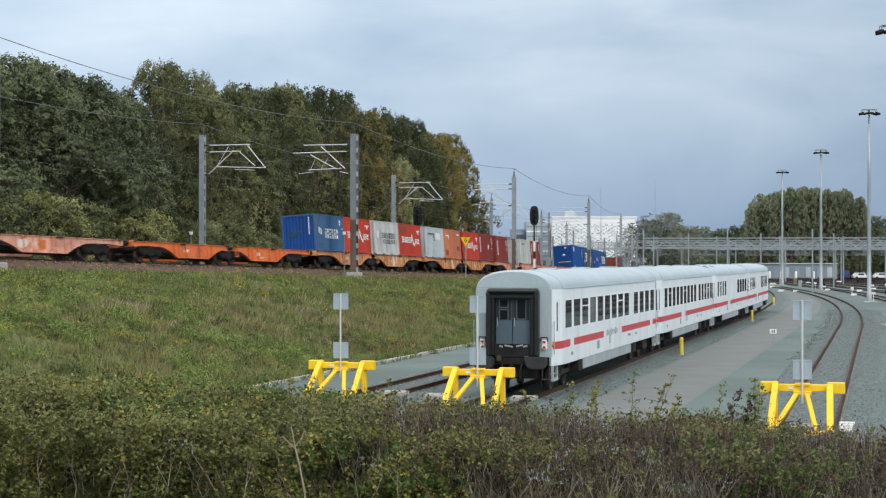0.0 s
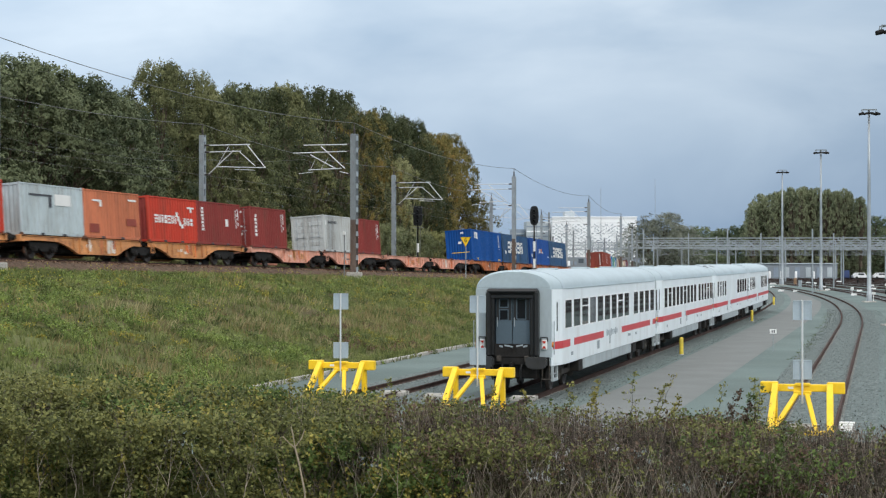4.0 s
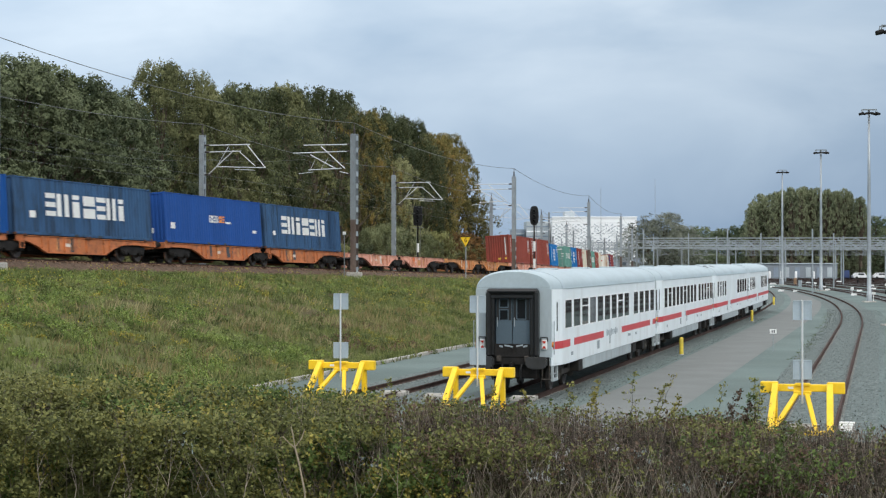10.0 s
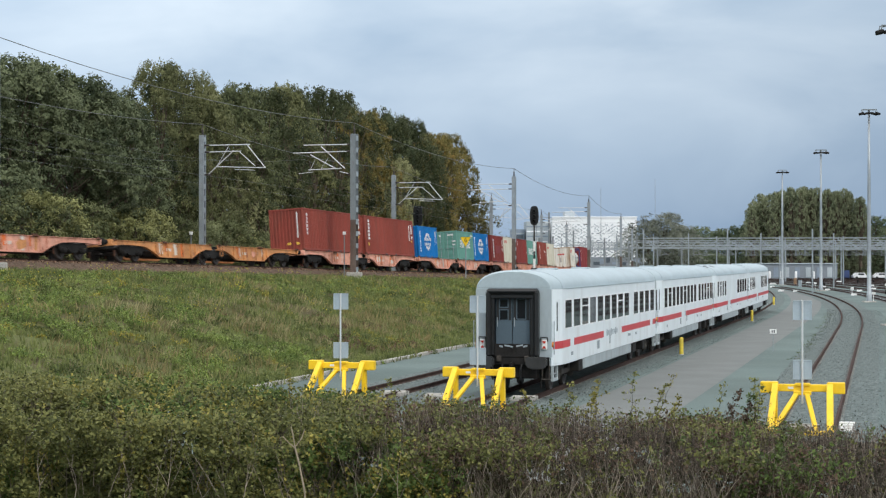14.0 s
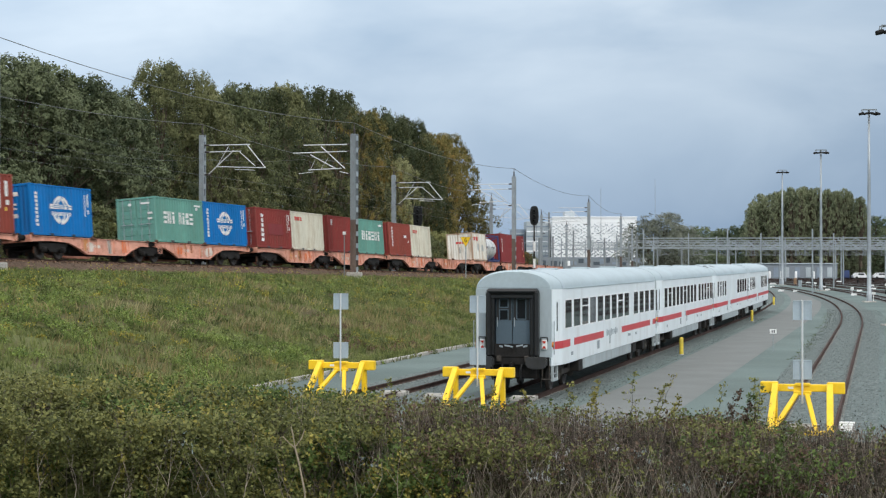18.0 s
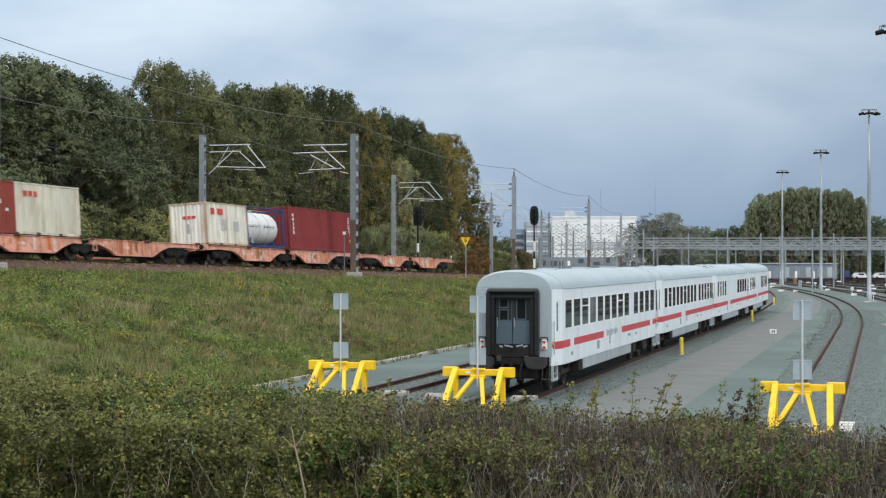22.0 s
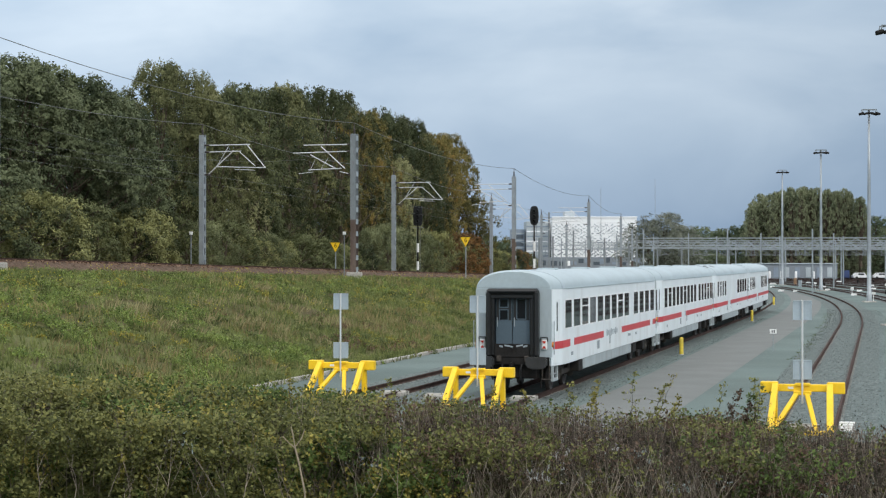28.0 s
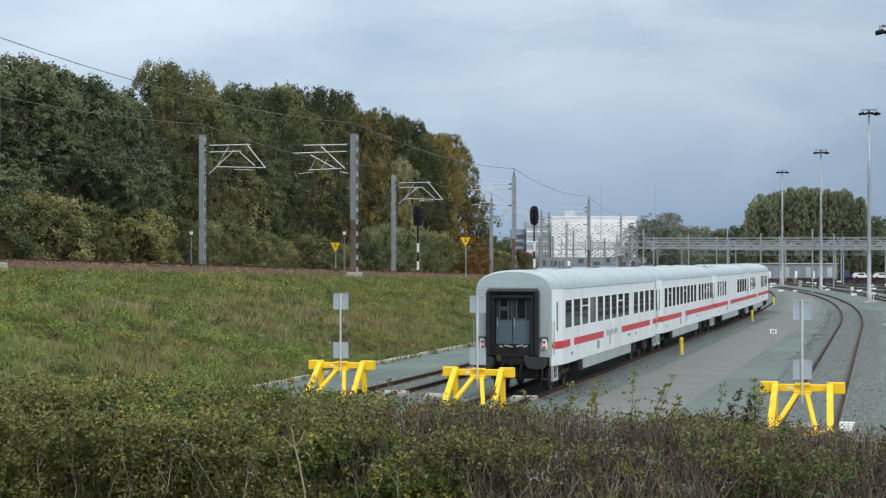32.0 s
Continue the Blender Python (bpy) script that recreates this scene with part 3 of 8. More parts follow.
BRAKE_BLOCK = Shape().box((0, 0, 0), (0.06, 0.1, 0.34), 0.02).mesh("brake_block", M_RUST)
SPIGOT = Shape().box((0, 0, 0), (0.26, 0.22, 0.07), 0.02).box((0, 0, 0.06), (0.12, 0.08, 0.08), 0.02).mesh("container_spigot", M_RUST)
wheelsets = []
wagons = []


def bogie(parent, x):
    b = part("bogie", BOLSTER, None, parent, "black two-axle bogie", Matrix.Translation((x, 0, 0)))
    for y in (-1.0, 1.0):
        part("side_frame", BOGIE_SIDE, None, b, m=Matrix.Translation((0, y, 0)) @ Matrix.Rotation(0 if y > 0 else math.pi, 4, "Z"))
    for bx in (-1.42, -0.38, 0.38, 1.42):
        for by in (-0.75, 0.75):
            part("brake_block", BRAKE_BLOCK, None, b, m=Matrix.Translation((bx, by, 0.45)))
    for dx in (-0.9, 0.9):
        wheelsets.append((part("wheelset", WHEELSET, None, b, "", Matrix.Translation((dx, 0, 0.46))), dx))
    return b


def sill_shape(x0, x1, c0, c1, belly, y):
    """Fish-bellied side sill of one wagon half between pivots c0 and c1."""
    lo, top = 0.83, 1.10
    mid = (c0 + c1) / 2
    hw = (c1 - c0) / 2
    pts = [(x0, top), (x0, lo + 0.06)]
    xs = [x0 + 0.1, c0 - 1.2, c0, c0 + 1.25, c0 + 1.7, c0 + 2.3, c0 + 3.15, c1 - 3.15, c1 - 2.3, c1 - 1.7, c1 - 1.25, c1, c1 + 1.2, x1 - 0.1]
    zs = [lo, lo + 0.06, lo + 0.07, lo + 0.03, lo - 0.06, lo - 0.22, belly, belly, lo - 0.22, lo - 0.06, lo + 0.03, lo + 0.07, lo + 0.06, lo]
    pts += [(x, z) for x, z in zip(xs, zs) if x0 < x < x1]
    pts += [(x1, lo + 0.06), (x1, top)]
    sh = Shape()
    sg = 1 if y > 0 else -1
    n = len(pts)
    # the web as a strip, so that the curved lower edge stays clean
    low = pts[1:-1]
    web = []
    for x, z in low:
        web.append((x, z))
    for side in (0.0, 0.03):
        vs = [Vector((x, y + sg * (side - 0.03), z)) for x, z in web] + [Vector((x, y + sg * (side - 0.03), top)) for x, z in web]
        k = len(web)
        fs = [(i, i + 1, k + i + 1, k + i) for i in range(k - 1)]
        sh.add(vs, fs if (side > 0) == (sg < 0) else [q[::-1] for q in fs])
    # flanges
    for i in range(len(web) - 1):
        a, b = web[i], web[i + 1]
        if b[0] - a[0] > 0.02:
            sh.bar((a[0], y - sg * 0.05, a[1]), (b[0], y - sg * 0.05, b[1]), 0.16, 0.025)
    sh.box(((x0 + x1) / 2, y - sg * 0.04, top + 0.012), (x1 - x0, 0.2, 0.03), 0.006)
    for x in (c0 + 2.7, c0 + 3.3, mid - hw * 0.16, mid + hw * 0.2, c1 - 3.3, c1 - 2.7):
        zb = belly + 0.05 if c0 + 3 < x < c1 - 3 else lo - 0.3
        sh.box((x, y + sg * 0.02, (top + zb) / 2), (0.05, 0.10, top - zb), 0.008)
    return sh


def wagon(name, length, pivot, paint_m, label, patch=()):
    """Articulated six-axle container wagon; origin on the rails at its middle, x forwards."""
    w = thing(name, label, "container wagon", "freight train wagons")
    end = length / 2 - 0.62
    for sg in (1, -1):
        for y in (1.16, -1.16):
            a, b = sorted((sg * 0.42, sg * end))
            c0, c1 = sorted((0.0, sg * pivot))
            part("side_sill", sill_shape(a, b, c0, c1, 0.29, y), paint_m, w)
        cs = Shape()
        a, b = sorted((sg * 0.3, sg * end))
        cs.box(((a + b) / 2, 0, 0.88), (b - a, 0.7, 0.38), 0.03)
        # Black instead of wagon paint: the shade under the deck is in the colour.
        part("centre_sill", cs, M_BLACK, w)
        for q in np.linspace(a + 0.3, b - 0.3, 9):
            part("cross_bearer", Shape().box((q, 0, 0.99), (0.12, 2.24, 0.16), 0.015), M_BLACK, w)
        # Black block and rod: brake gear, filled out to hold the underside's shade.
        bg = Shape()
        bg.box((sg * pivot / 2, 0.1, 0.52), (pivot - 4.2, 1.3, 0.34), 0.06)
        bg.tube((sg * 1.6, 0.5, 0.55), (sg * (pivot - 1.6), 0.5, 0.55), 0.04, n=8)
        part("brake_rigging", bg, M_BLACK, w)
        hs = Shape().box((sg * end, 0, 0.98), (0.16, 2.5, 0.34), 0.02)
        for y in (-0.9, -0.4, 0.4, 0.9):
            hs.box((sg * (end + 0.06), y, 0.95), (0.1, 0.08, 0.26), 0.01)
        part("headstock", hs, paint_m, w)
        for y in (-0.875, 0.875):
            bu = Shape().lathe([(0, 0.14), (0.22, 0.14), (0.23, 0.10), (0.48, 0.10), (0.50, 0.16), (0.53, 0.23), (0.57, 0.22), (0.59, 0.12), (0.60, 0.0)], (sg * (end + 0.04), y, 1.02), (sg, 0, 0), 14)
            part("buffer", bu, M_BLACK, w)
        dh = Shape().bar((sg * end, 0, 1.0), (sg * (length / 2), 0, 0.94), 0.12, 0.16, 0.03)
        part("draw_hook", dh, M_RUST, w)
        # container spigots along the deck
        cx = sg * ((length / 2) - (6.80 if length < 28.5 else 7.68))
        for dx in (-6.0, -0.15, 0.15, 6.0):
            for y in (-1.13, 1.13):
                if abs(cx + dx) > 0.5 and abs(cx + dx) < end:
                    part("container_spigot", SPIGOT, None, w, m=Matrix.Translation((cx + dx, y + math.copysign(0.07, y), 1.115)))
        st = Shape()
        st.bar((sg * 0.62, 1.24, 1.05), (sg * 0.62, 1.24, 0.5), 0.04)
        st.bar((sg * 0.98, 1.24, 1.05), (sg * 0.98, 1.24, 0.5), 0.04)
        st.box((sg * 0.80, 1.24, 0.5), (0.42, 0.08, 0.04), 0.01)
        st.box((sg * 0.80, 1.24, 0.78), (0.42, 0.05, 0.03), 0.01)
        if sg < 0:
            part("step", st, paint_m, w)
        bt = Shape().tube((sg * (pivot / 2 - 0.9), 0.55, 0.62), (sg * (pivot / 2 + 0.9), 0.55, 0.62), 0.17, n=12)
        part("brake_reservoir", bt, M_BLACK, w)
    jt = Shape().box((0, 0, 0.95), (0.9, 0.7, 0.3), 0.05).tube((0, 0, 0.75), (0, 0, 1.12), 0.2, n=14)
    part("articulation_joint", jt, M_BLACK, w)
    for x in (-pivot, 0, pivot):
        bogie(w, x)
    wr = random.Random(len(wagons) * 13 + 5)
    mixed = {"faded_salmon_wagon_paint": (P_ORANGE, P_RUSTY, P_PATCH, P_AMBER), "amber_wagon_paint": (P_RUSTY, P_PATCH, P_ORANGE), "rust_orange_wagon_paint": (P_AMBER, M_DARK_MARK)}.get(paint_m.name, ())
    for sg in (1, -1):
        for _ in range(5 if mixed else 0):
            q, wd = sg * pivot / 2 + wr.uniform(-2.1, 2.1), wr.uniform(0.12, 0.55)
            z1 = 1.085
            z0 = wr.choice((0.36, 0.45, 0.6))
            lean = wr.uniform(-0.1, 0.1)
            part("paint_patch", Shape().prism([(q - wd / 2, z0), (q + wd * 0.4, z0 + wr.uniform(-0.04, 0.06)), (q + wd / 2 + lean, z1), (q - wd * 0.4 + lean, z1)], lambda u, v, t: (u, 1.166 + t * 0.004, v), 1), wr.choice(mixed), w, "strip of other, worn paint")
        lb = Shape().box((sg * pivot / 2 + 0.9, 1.168, 0.72), (0.55, 0.006, 0.17))
        part("number_panel", lb, M_WHITE_MARK if paint_m is P_ORANGE else P_PATCH, w, "small pale panel with worn figures")
    for px, pw, z0, z1, mm in patch:
        r = random.Random(px * 7 + pw)
        blob = []
        for i in range(14):
            a, q = TAU * i / 14, r.uniform(0.62, 1.0)
            blob.append((px + pw / 2 * q * math.copysign(abs(math.cos(a)) ** 0.6, math.cos(a)), (z0 + z1) / 2 + (z1 - z0) / 2 * q * math.copysign(abs(math.sin(a)) ** 0.6, math.sin(a))))
        part("paint_patch", Shape().prism(blob, lambda u, v, t: (u, 1.166 + t * 0.006, v), 1), mm, w, "flaked or sprayed patch of paint")
    return w


L80, L90 = 26.7765, 29.6394
PIV80, PIV90 = 10.4, 12.0
Q80, Q90 = 6.5858, 7.1380
# length, pivot distance, paint, label
OR, SA, RU, AM = P_ORANGE, P_SALMON, P_RUSTY, P_AMBER
WAGONS = [
    (L80, PIV80, SA, "empty faded salmon articulated container wagon", [(-3.2, 1.1, 0.45, 0.98, P_PATCH), (-5.0, 0.9, 0.42, 1.02, OR)]),
    (L80, PIV80, OR, "empty bright orange articulated container wagon", [(6.2, 0.35, 0.6, 0.95, M_DARK_MARK), (-4.8, 0.7, 0.45, 0.55, P_PATCH)]),
    (L80, PIV80, AM, "amber rusty container wagon loaded with short boxes", [(5.2, 0.9, 0.4, 0.6, P_PATCH)]),
    (L80, PIV80, AM, "amber rusty container wagon loaded with short boxes", [(-5.0, 0.5, 0.5, 0.7, P_PATCH)]),
    (L80, PIV80, SA, "faded salmon container wagon, half loaded", [(4.0, 0.9, 0.5, 0.95, P_AMBER), (-5.2, 1.0, 0.62, 0.74, M_DARK_MARK)]),
    (27.114, PIV80, SA, "empty faded salmon articulated container wagon", [(5.6, 1.2, 0.4, 0.95, P_RUSTY)]),
    (L90, PIV90, RU, "rust-orange container wagon carrying two long boxes", []),
    (L90, PIV90, RU, "rust-orange container wagon carrying two long boxes", []),
    (26.8888, PIV80, SA, "empty stained salmon-orange articulated container wagon", [(4.4, 0.8, 0.45, 0.9, P_RUSTY), (-5.5, 1.2, 0.4, 0.95, P_AMBER)]),
    (26.8888, PIV80, AM, "empty amber articulated container wagon", [(-5.8, 1.0, 0.5, 0.9, P_SALMON)]),
    (L80, PIV80, SA, "faded salmon container wagon carrying long boxes", [(-6.8, 1.0, 0.5, 0.8, P_PATCH), (-3.4, 1.1, 0.55, 1.0, P_PATCH)]),
    (L80, PIV80, SA, "salmon and orange container wagon, part loaded", [(6.9, 0.9, 0.4, 1.0, P_PATCH), (-3.4, 0.8, 0.42, 1.0, OR), (-7.2, 1.3, 0.4, 1.0, P_PATCH)]),
    (L80, PIV80, SA, "faded salmon container wagon loaded with short boxes", [(4.1, 0.5, 0.4, 1.0, OR), (6.2, 0.6, 0.4, 1.0, P_RUSTY)]),
    (L80, PIV80, SA, "faded salmon container wagon, front half loaded", []),
    (L80, PIV80, SA, "salmon container wagon with a tank and boxes", [(7.3, 0.8, 0.6, 1.0, P_PATCH), (-5.0, 0.9, 0.5, 0.95, P_RUSTY)]),
    (27.642, PIV80, SA, "empty salmon tail wagon with pale flaking paint", [(5.3, 1.0, 0.4, 1.0, P_PATCH), (3.6, 0.6, 0.4, 1.0, OR), (-6.0, 0.9, 0.4, 1.0, AM)]),
]
for ln, pv, pm, lb, patches in WAGONS:
    wagons.append(wagon("container_wagon", ln, pv, pm, lb, patches))


for y in (-1.02, 1.02):
    tb_ = part("tail_board", Shape().lathe([(0, 0.13), (0.03, 0.13), (0.04, 0.09), (0.045, 0)], (-27.642 / 2 + 0.66, y, 1.36), (0, 1, 0), 14).bar((-27.642 / 2 + 0.66, y, 1.10), (-27.642 / 2 + 0.66, y, 1.30), 0.04), M_WHITE, wagons[-1], "round white tail marker")


# ---- containers ----
def corrugated(length, height, pitch, depth, flat=0.33):
    """Outline (along, out) of a corrugated panel, as a list from -length/2 to length/2."""
    n = max(3, round(length / pitch))
    p = length / n
    pts = []
    for i in range(n):
        x = -length / 2 + i * p
        pts += [(x, 0), (x + p * flat, 0), (x + p * 0.5, -depth), (x + p * (0.5 + flat), -depth)]
    pts.append((length / 2, 0))
    return pts


def panel(pts, z0, z1, place):
    sh = Shape()
    n = len(pts)
    vs = [Vector(place(a, b, z0)) for a, b in pts] + [Vector(place(a, b, z1)) for a, b in pts]
    return sh.add(vs, [(i, i + 1, n + i + 1, n + i) for i in range(n - 1)])


def box_paint(name, c, dirt=0.25, dc=(0.10, 0.06, 0.045)):
    return paint(name, c, 0.7, 0.13, 0.6, 10, 0.06, 0, min(0.8, dirt * 1.6), dc, 4, runs=min(0.85, dirt * 1.5))


C_BLUE = box_paint("mid_blue_box_paint", (0.042, 0.122, 0.255))
C_RED = box_paint("red_box_paint", (0.46, 0.05, 0.03))
C_PALE = box_paint("pale_grey_box_paint", (0.47, 0.50, 0.50), 0.35, (0.2, 0.16, 0.12))
C_BLUEGREY = box_paint("pale_bluish_box_paint", (0.40, 0.47, 0.50), 0.3, (0.2, 0.17, 0.14))
C_SALMON = box_paint("salmon_box_paint", (0.50, 0.17, 0.09), 0.3)
C_DRED = box_paint("dark_red_box_paint", (0.22, 0.040, 0.036))
C_BROWN = box_paint("oxide_red_box_paint", (0.26, 0.060, 0.045))
C_MAROON = box_paint("maroon_box_paint", (0.22, 0.040, 0.044), 0.12)
C_DEEPBLUE = box_paint("deep_blue_box_paint", (0.008, 0.070, 0.270), 0.15, (0.02, 0.045, 0.13))
C_SLATE = box_paint("slate_blue_box_paint", (0.038, 0.092, 0.190), 0.55, (0.018, 0.024, 0.032))
C_ROYAL = box_paint("royal_blue_box_paint", (0.015, 0.068, 0.262), 0.12, (0.02, 0.035, 0.10))
C_GREEN = box_paint("sea_green_box_paint", (0.125, 0.300, 0.255), 0.25, (0.15, 0.2, 0.16))
C_AZURE = box_paint("azure_blue_box_paint", (0.004, 0.150, 0.43), 0.12)
C_CREAM = box_paint("cream_box_paint", (0.60, 0.59, 0.50), 0.4, (0.33, 0.24, 0.15))
C_TANK = paint("white_tank_paint", (0.72, 0.73, 0.72), 0.3, 0.06, 0.6, 10, 0.03, 0, 0.2, (0.35, 0.3, 0.22), 3)
C_NAVY = box_paint("navy_frame_paint", (0.035, 0.06, 0.17))


def frame_parts(c, ln, ht, pm):
    hw = 1.219
    for x in (-ln / 2 + 0.06, ln / 2 - 0.06):
        for y in (-hw + 0.06, hw - 0.06):
            part("corner_post", Shape().box((x, y, ht / 2), (0.12, 0.12, ht - 0.2), 0.012), pm, c)
            for z in (0.06, ht - 0.06):
                part("corner_casting", Shape().box((x - math.copysign(0.025, x), y, z), (0.17, 0.13, 0.12), 0.012), M_RUST if z < 1 else pm, c)
        part("end_sill", Shape().box((x, 0, 0.07), (0.1, 2.2, 0.12), 0.01), pm, c)
        part("end_header", Shape().box((x, 0, ht - 0.07), (0.1, 2.2, 0.11), 0.01), pm, c)
    for y in (-hw + 0.035, hw - 0.035):
        part("bottom_rail", Shape().box((0, y, 0.085), (ln - 0.3, 0.06, 0.14), 0.01), pm, c)
        part("top_rail", Shape().box((0, y, ht - 0.05), (ln - 0.3, 0.06, 0.07), 0.008), pm, c)


def door_leaf(c, y0, y1, x, ht, pm, bars=True):
    d = part("door", Shape().box((x, (y0 + y1) / 2, ht / 2), (0.05, y1 - y0 - 0.02, ht - 0.28), 0.008), pm, c)
    rb = Shape()
    for k in range(4):
        z = 0.35 + (ht - 0.7) * (k + 0.5) / 4
        rb.box((x + 0.03, (y0 + y1) / 2, z), (0.03, (y1 - y0) * 0.82, (ht - 0.7) / 4 * 0.62), 0.012)
    part("door_pressing", rb, pm, d)
    for q in (0.28, 0.72):
        y = y0 + (y1 - y0) * q
        part("locking_bar", Shape().tube((x + 0.065, y, 0.12), (x + 0.065, y, ht - 0.12), 0.018, n=8), M_STEEL, d)
    for q in (0.3, 0.7):
        part("door_handle", Shape().box((x + 0.08, y0 + (y1 - y0) * q, 1.05), (0.03, 0.36, 0.04), 0.008), M_STEEL, d)


def container(name, feet, ht, pm, label, doors=False, ring=None, pitch=0.30, depth=0.055, end_pm=None, marks=(), end_marks=(), posts=None):
    """Corrugated shipping container; origin under its middle, x forwards, y towards the yard."""
    ln = {20: 6.058, 40: 12.192, 45: 13.716}[feet]
    hw = 1.219
    c = thing(name, label, "shipping container", "containers on the freight train")
    frame_parts(c, ln, ht, posts or pm)
    pts = corrugated(ln - 0.24, ht, pitch, depth)
    part("side_panel", panel(pts, 0.12, ht - 0.06, lambda a, b, z: (-a, hw - 0.012 + b, z)), pm, c)
    part("side_panel", panel(pts, 0.12, ht - 0.06, lambda a, b, z: (a, -hw + 0.012 - b, z)), pm, c)
    ep = corrugated(2.2, ht, 0.25, 0.045)
    if doors:
        door_leaf(c, -1.12, 0.0, ln / 2 - 0.07, ht, end_pm or pm)
        door_leaf(c, 0.0, 1.12, ln / 2 - 0.07, ht, end_pm or pm)
    else:
        part("end_panel", panel(ep, 0.12, ht - 0.1, lambda a, b, z: (ln / 2 - 0.03 + b, a, z)), end_pm or pm, c)
    part("end_panel", panel(ep, 0.12, ht - 0.1, lambda a, b, z: (-ln / 2 + 0.03 - b, -a, z)), pm, c)
    part("roof_panel", Shape().box((0, 0, ht - 0.03), (ln - 0.2, 2.34, 0.03), 0.005), pm, c)
    for q in ((-1.05, 1.05) if feet == 20 else (-1.2, 1.2)):
        part("fork_pocket", Shape().box((q, hw - 0.002, 0.075), (0.36, 0.012, 0.11)), M_RUBBER, c)
    part("floor_panel", Shape().box((0, 0, 0.12), (ln - 0.2, 2.3, 0.05), 0.005), M_BLACK, c)
    # sprayed marks: bars on the yard side; u runs from the leading end, 0..1 of the length
    for mm, bars in marks:
        for u0, u1, v0, v1 in bars:
            xa, xb = ln / 2 - u0 * ln, ln / 2 - u1 * ln
            part("marking", Shape().box(((xa + xb) / 2, hw - 0.006, (v0 + v1) / 2 * ht), (abs(xb - xa), 0.004, (v1 - v0) * ht)), mm, c)
    if ring:
        emblem(c, *ring, ht)
    for mm, bars in end_marks:
        for u0, u1, v0, v1 in bars:
            sh = Shape().box((ln / 2 + 0.018 if doors else ln / 2 - 0.026, -1.1 + (u0 + u1) / 2 * 2.2, (v0 + v1) / 2 * ht), (0.004, (u1 - u0) * 2.2, (v1 - v0) * ht))
            part("end_marking", sh, mm, c)
    return c


def word(u0, u1, v0, v1, n, gap=0.25, seed=1):
    """A row of n plain shapes of uneven width (split blocks, stacked bars, pairs of uprights), in place of lettering."""
    r = random.Random(seed)
    ws = [r.uniform(0.8, 1.2) for _ in range(n)]
    k = (u1 - u0) / sum(ws)
    out, u = [], u0
    for i, q in enumerate(ws):
        a, b = u, u + q * k * (1 - gap)
        t, h = b - a, v1 - v0
        kind = (seed + i) % 4
        if kind == 0:
            out += [(a, b, v0 + h * 0.56, v1), (a, b, v0, v0 + h * 0.44)]
        elif kind == 1:
            out += [(a, b, v0 + h * z, v0 + h * (z + 0.22)) for z in (0.0, 0.39, 0.78)]
        elif kind == 2:
            out += [(a, a + t * 0.36, v0, v1), (b - t * 0.36, b, v0, v1)]
        else:
            out += [(a + t * 0.2, b - t * 0.2, v0, v0 + h * 0.7), (a + t * 0.2, b - t * 0.2, v0 + h * 0.80, v1)]
        u += q * k
    return out


def down(u0, u1, v0, v1, n, seed=2):
    r = random.Random(seed)
    p = (v1 - v0) / n
    return [(u0 + (u1 - u0) * r.choice((0, 0.2)), u1, v0 + i * p, v0 + (i + 0.72) * p) for i in range(n)]


def codes(u, seed=3):
    """Small number columns near the trailing end of a side."""
    return [(u, u + 0.012, 0.42, 0.86), (u + 0.045, u + 0.065, 0.62, 0.88), (u + 0.05, u + 0.07, 0.48, 0.56)]


W, DK, YE, RE = M_WHITE_MARK, M_DARK_MARK, M_YEL_MARK, M_RED_MARK
HUB = word(0.13, 0.58, 0.42, 0.60, 7, 0.2, 5) + [(0.62, 0.66, 0.38, 0.50), (0.59, 0.63, 0.48, 0.60), (0.56, 0.60, 0.58, 0.68), (0.66, 0.71, 0.33, 0.42)] + word(0.72, 0.92, 0.40, 0.56, 3, 0.2, 6) + [(0.80, 0.95, 0.78, 0.82), (0.86, 0.90, 0.70, 0.78)]
GLOBE = word(0.31, 0.67, 0.535, 0.625, 5, 0.12, 8) + word(0.33, 0.65, 0.405, 0.475, 8, 0.14, 9)


def emblem(c, u, v, ht, ln=6.058):
    """Round white emblem: broken ring, two slanting meridians above and below the middle bands."""
    x0, z0, y = ln / 2 - u * ln, v * ht, 1.219 - 0.008
    sh = Shape()

    def arc(rx, rz, a0, a1, t, n=10, dx=0.0):
        vs = []
        for i in range(n + 1):
            a = a0 + (a1 - a0) * i / n
            vs += [Vector((x0 - dx - rx * math.cos(a), y, z0 + rz * math.sin(a))), Vector((x0 - dx - (rx - t) * math.cos(a), y, z0 + (rz - t) * math.sin(a)))]
        sh.add(vs, [(2 * i, 2 * i + 1, 2 * i + 3, 2 * i + 2) for i in range(n)])
    for b in (0.0, math.pi):
        arc(0.84, 0.72, b + 0.42, b + 1.36, 0.17)
        arc(0.84, 0.72, b + 1.50, b + 2.72, 0.17)
        arc(0.46, 0.60, b + 0.55, b + 1.45, 0.12)
        arc(0.46, 0.60, b + 1.70, b + 2.60, 0.12)
    part("emblem", sh, M_WHITE_MARK, c, "round white emblem")


BIG = word(0.21, 0.80, 0.35, 0.75, 7, 0.13, 13)
ST, HC = 2.591, 2.896
loads = []          # container, wagon number, offset along the wagon (forwards positive)


def load(k, sec, slot, c):
    q = Q90 if WAGONS[k][0] > 28.5 else Q80
    x = q if sec == 1 else -q
    x += {"f": 3.045, "b": -3.045, "c": 0.0}[slot]
    loads.append((c, k, x))


def c20(k, sec, slot, pm, label, **kw):
    load(k, sec, slot, container("shipping_container", 20, ST, pm, label, **kw))


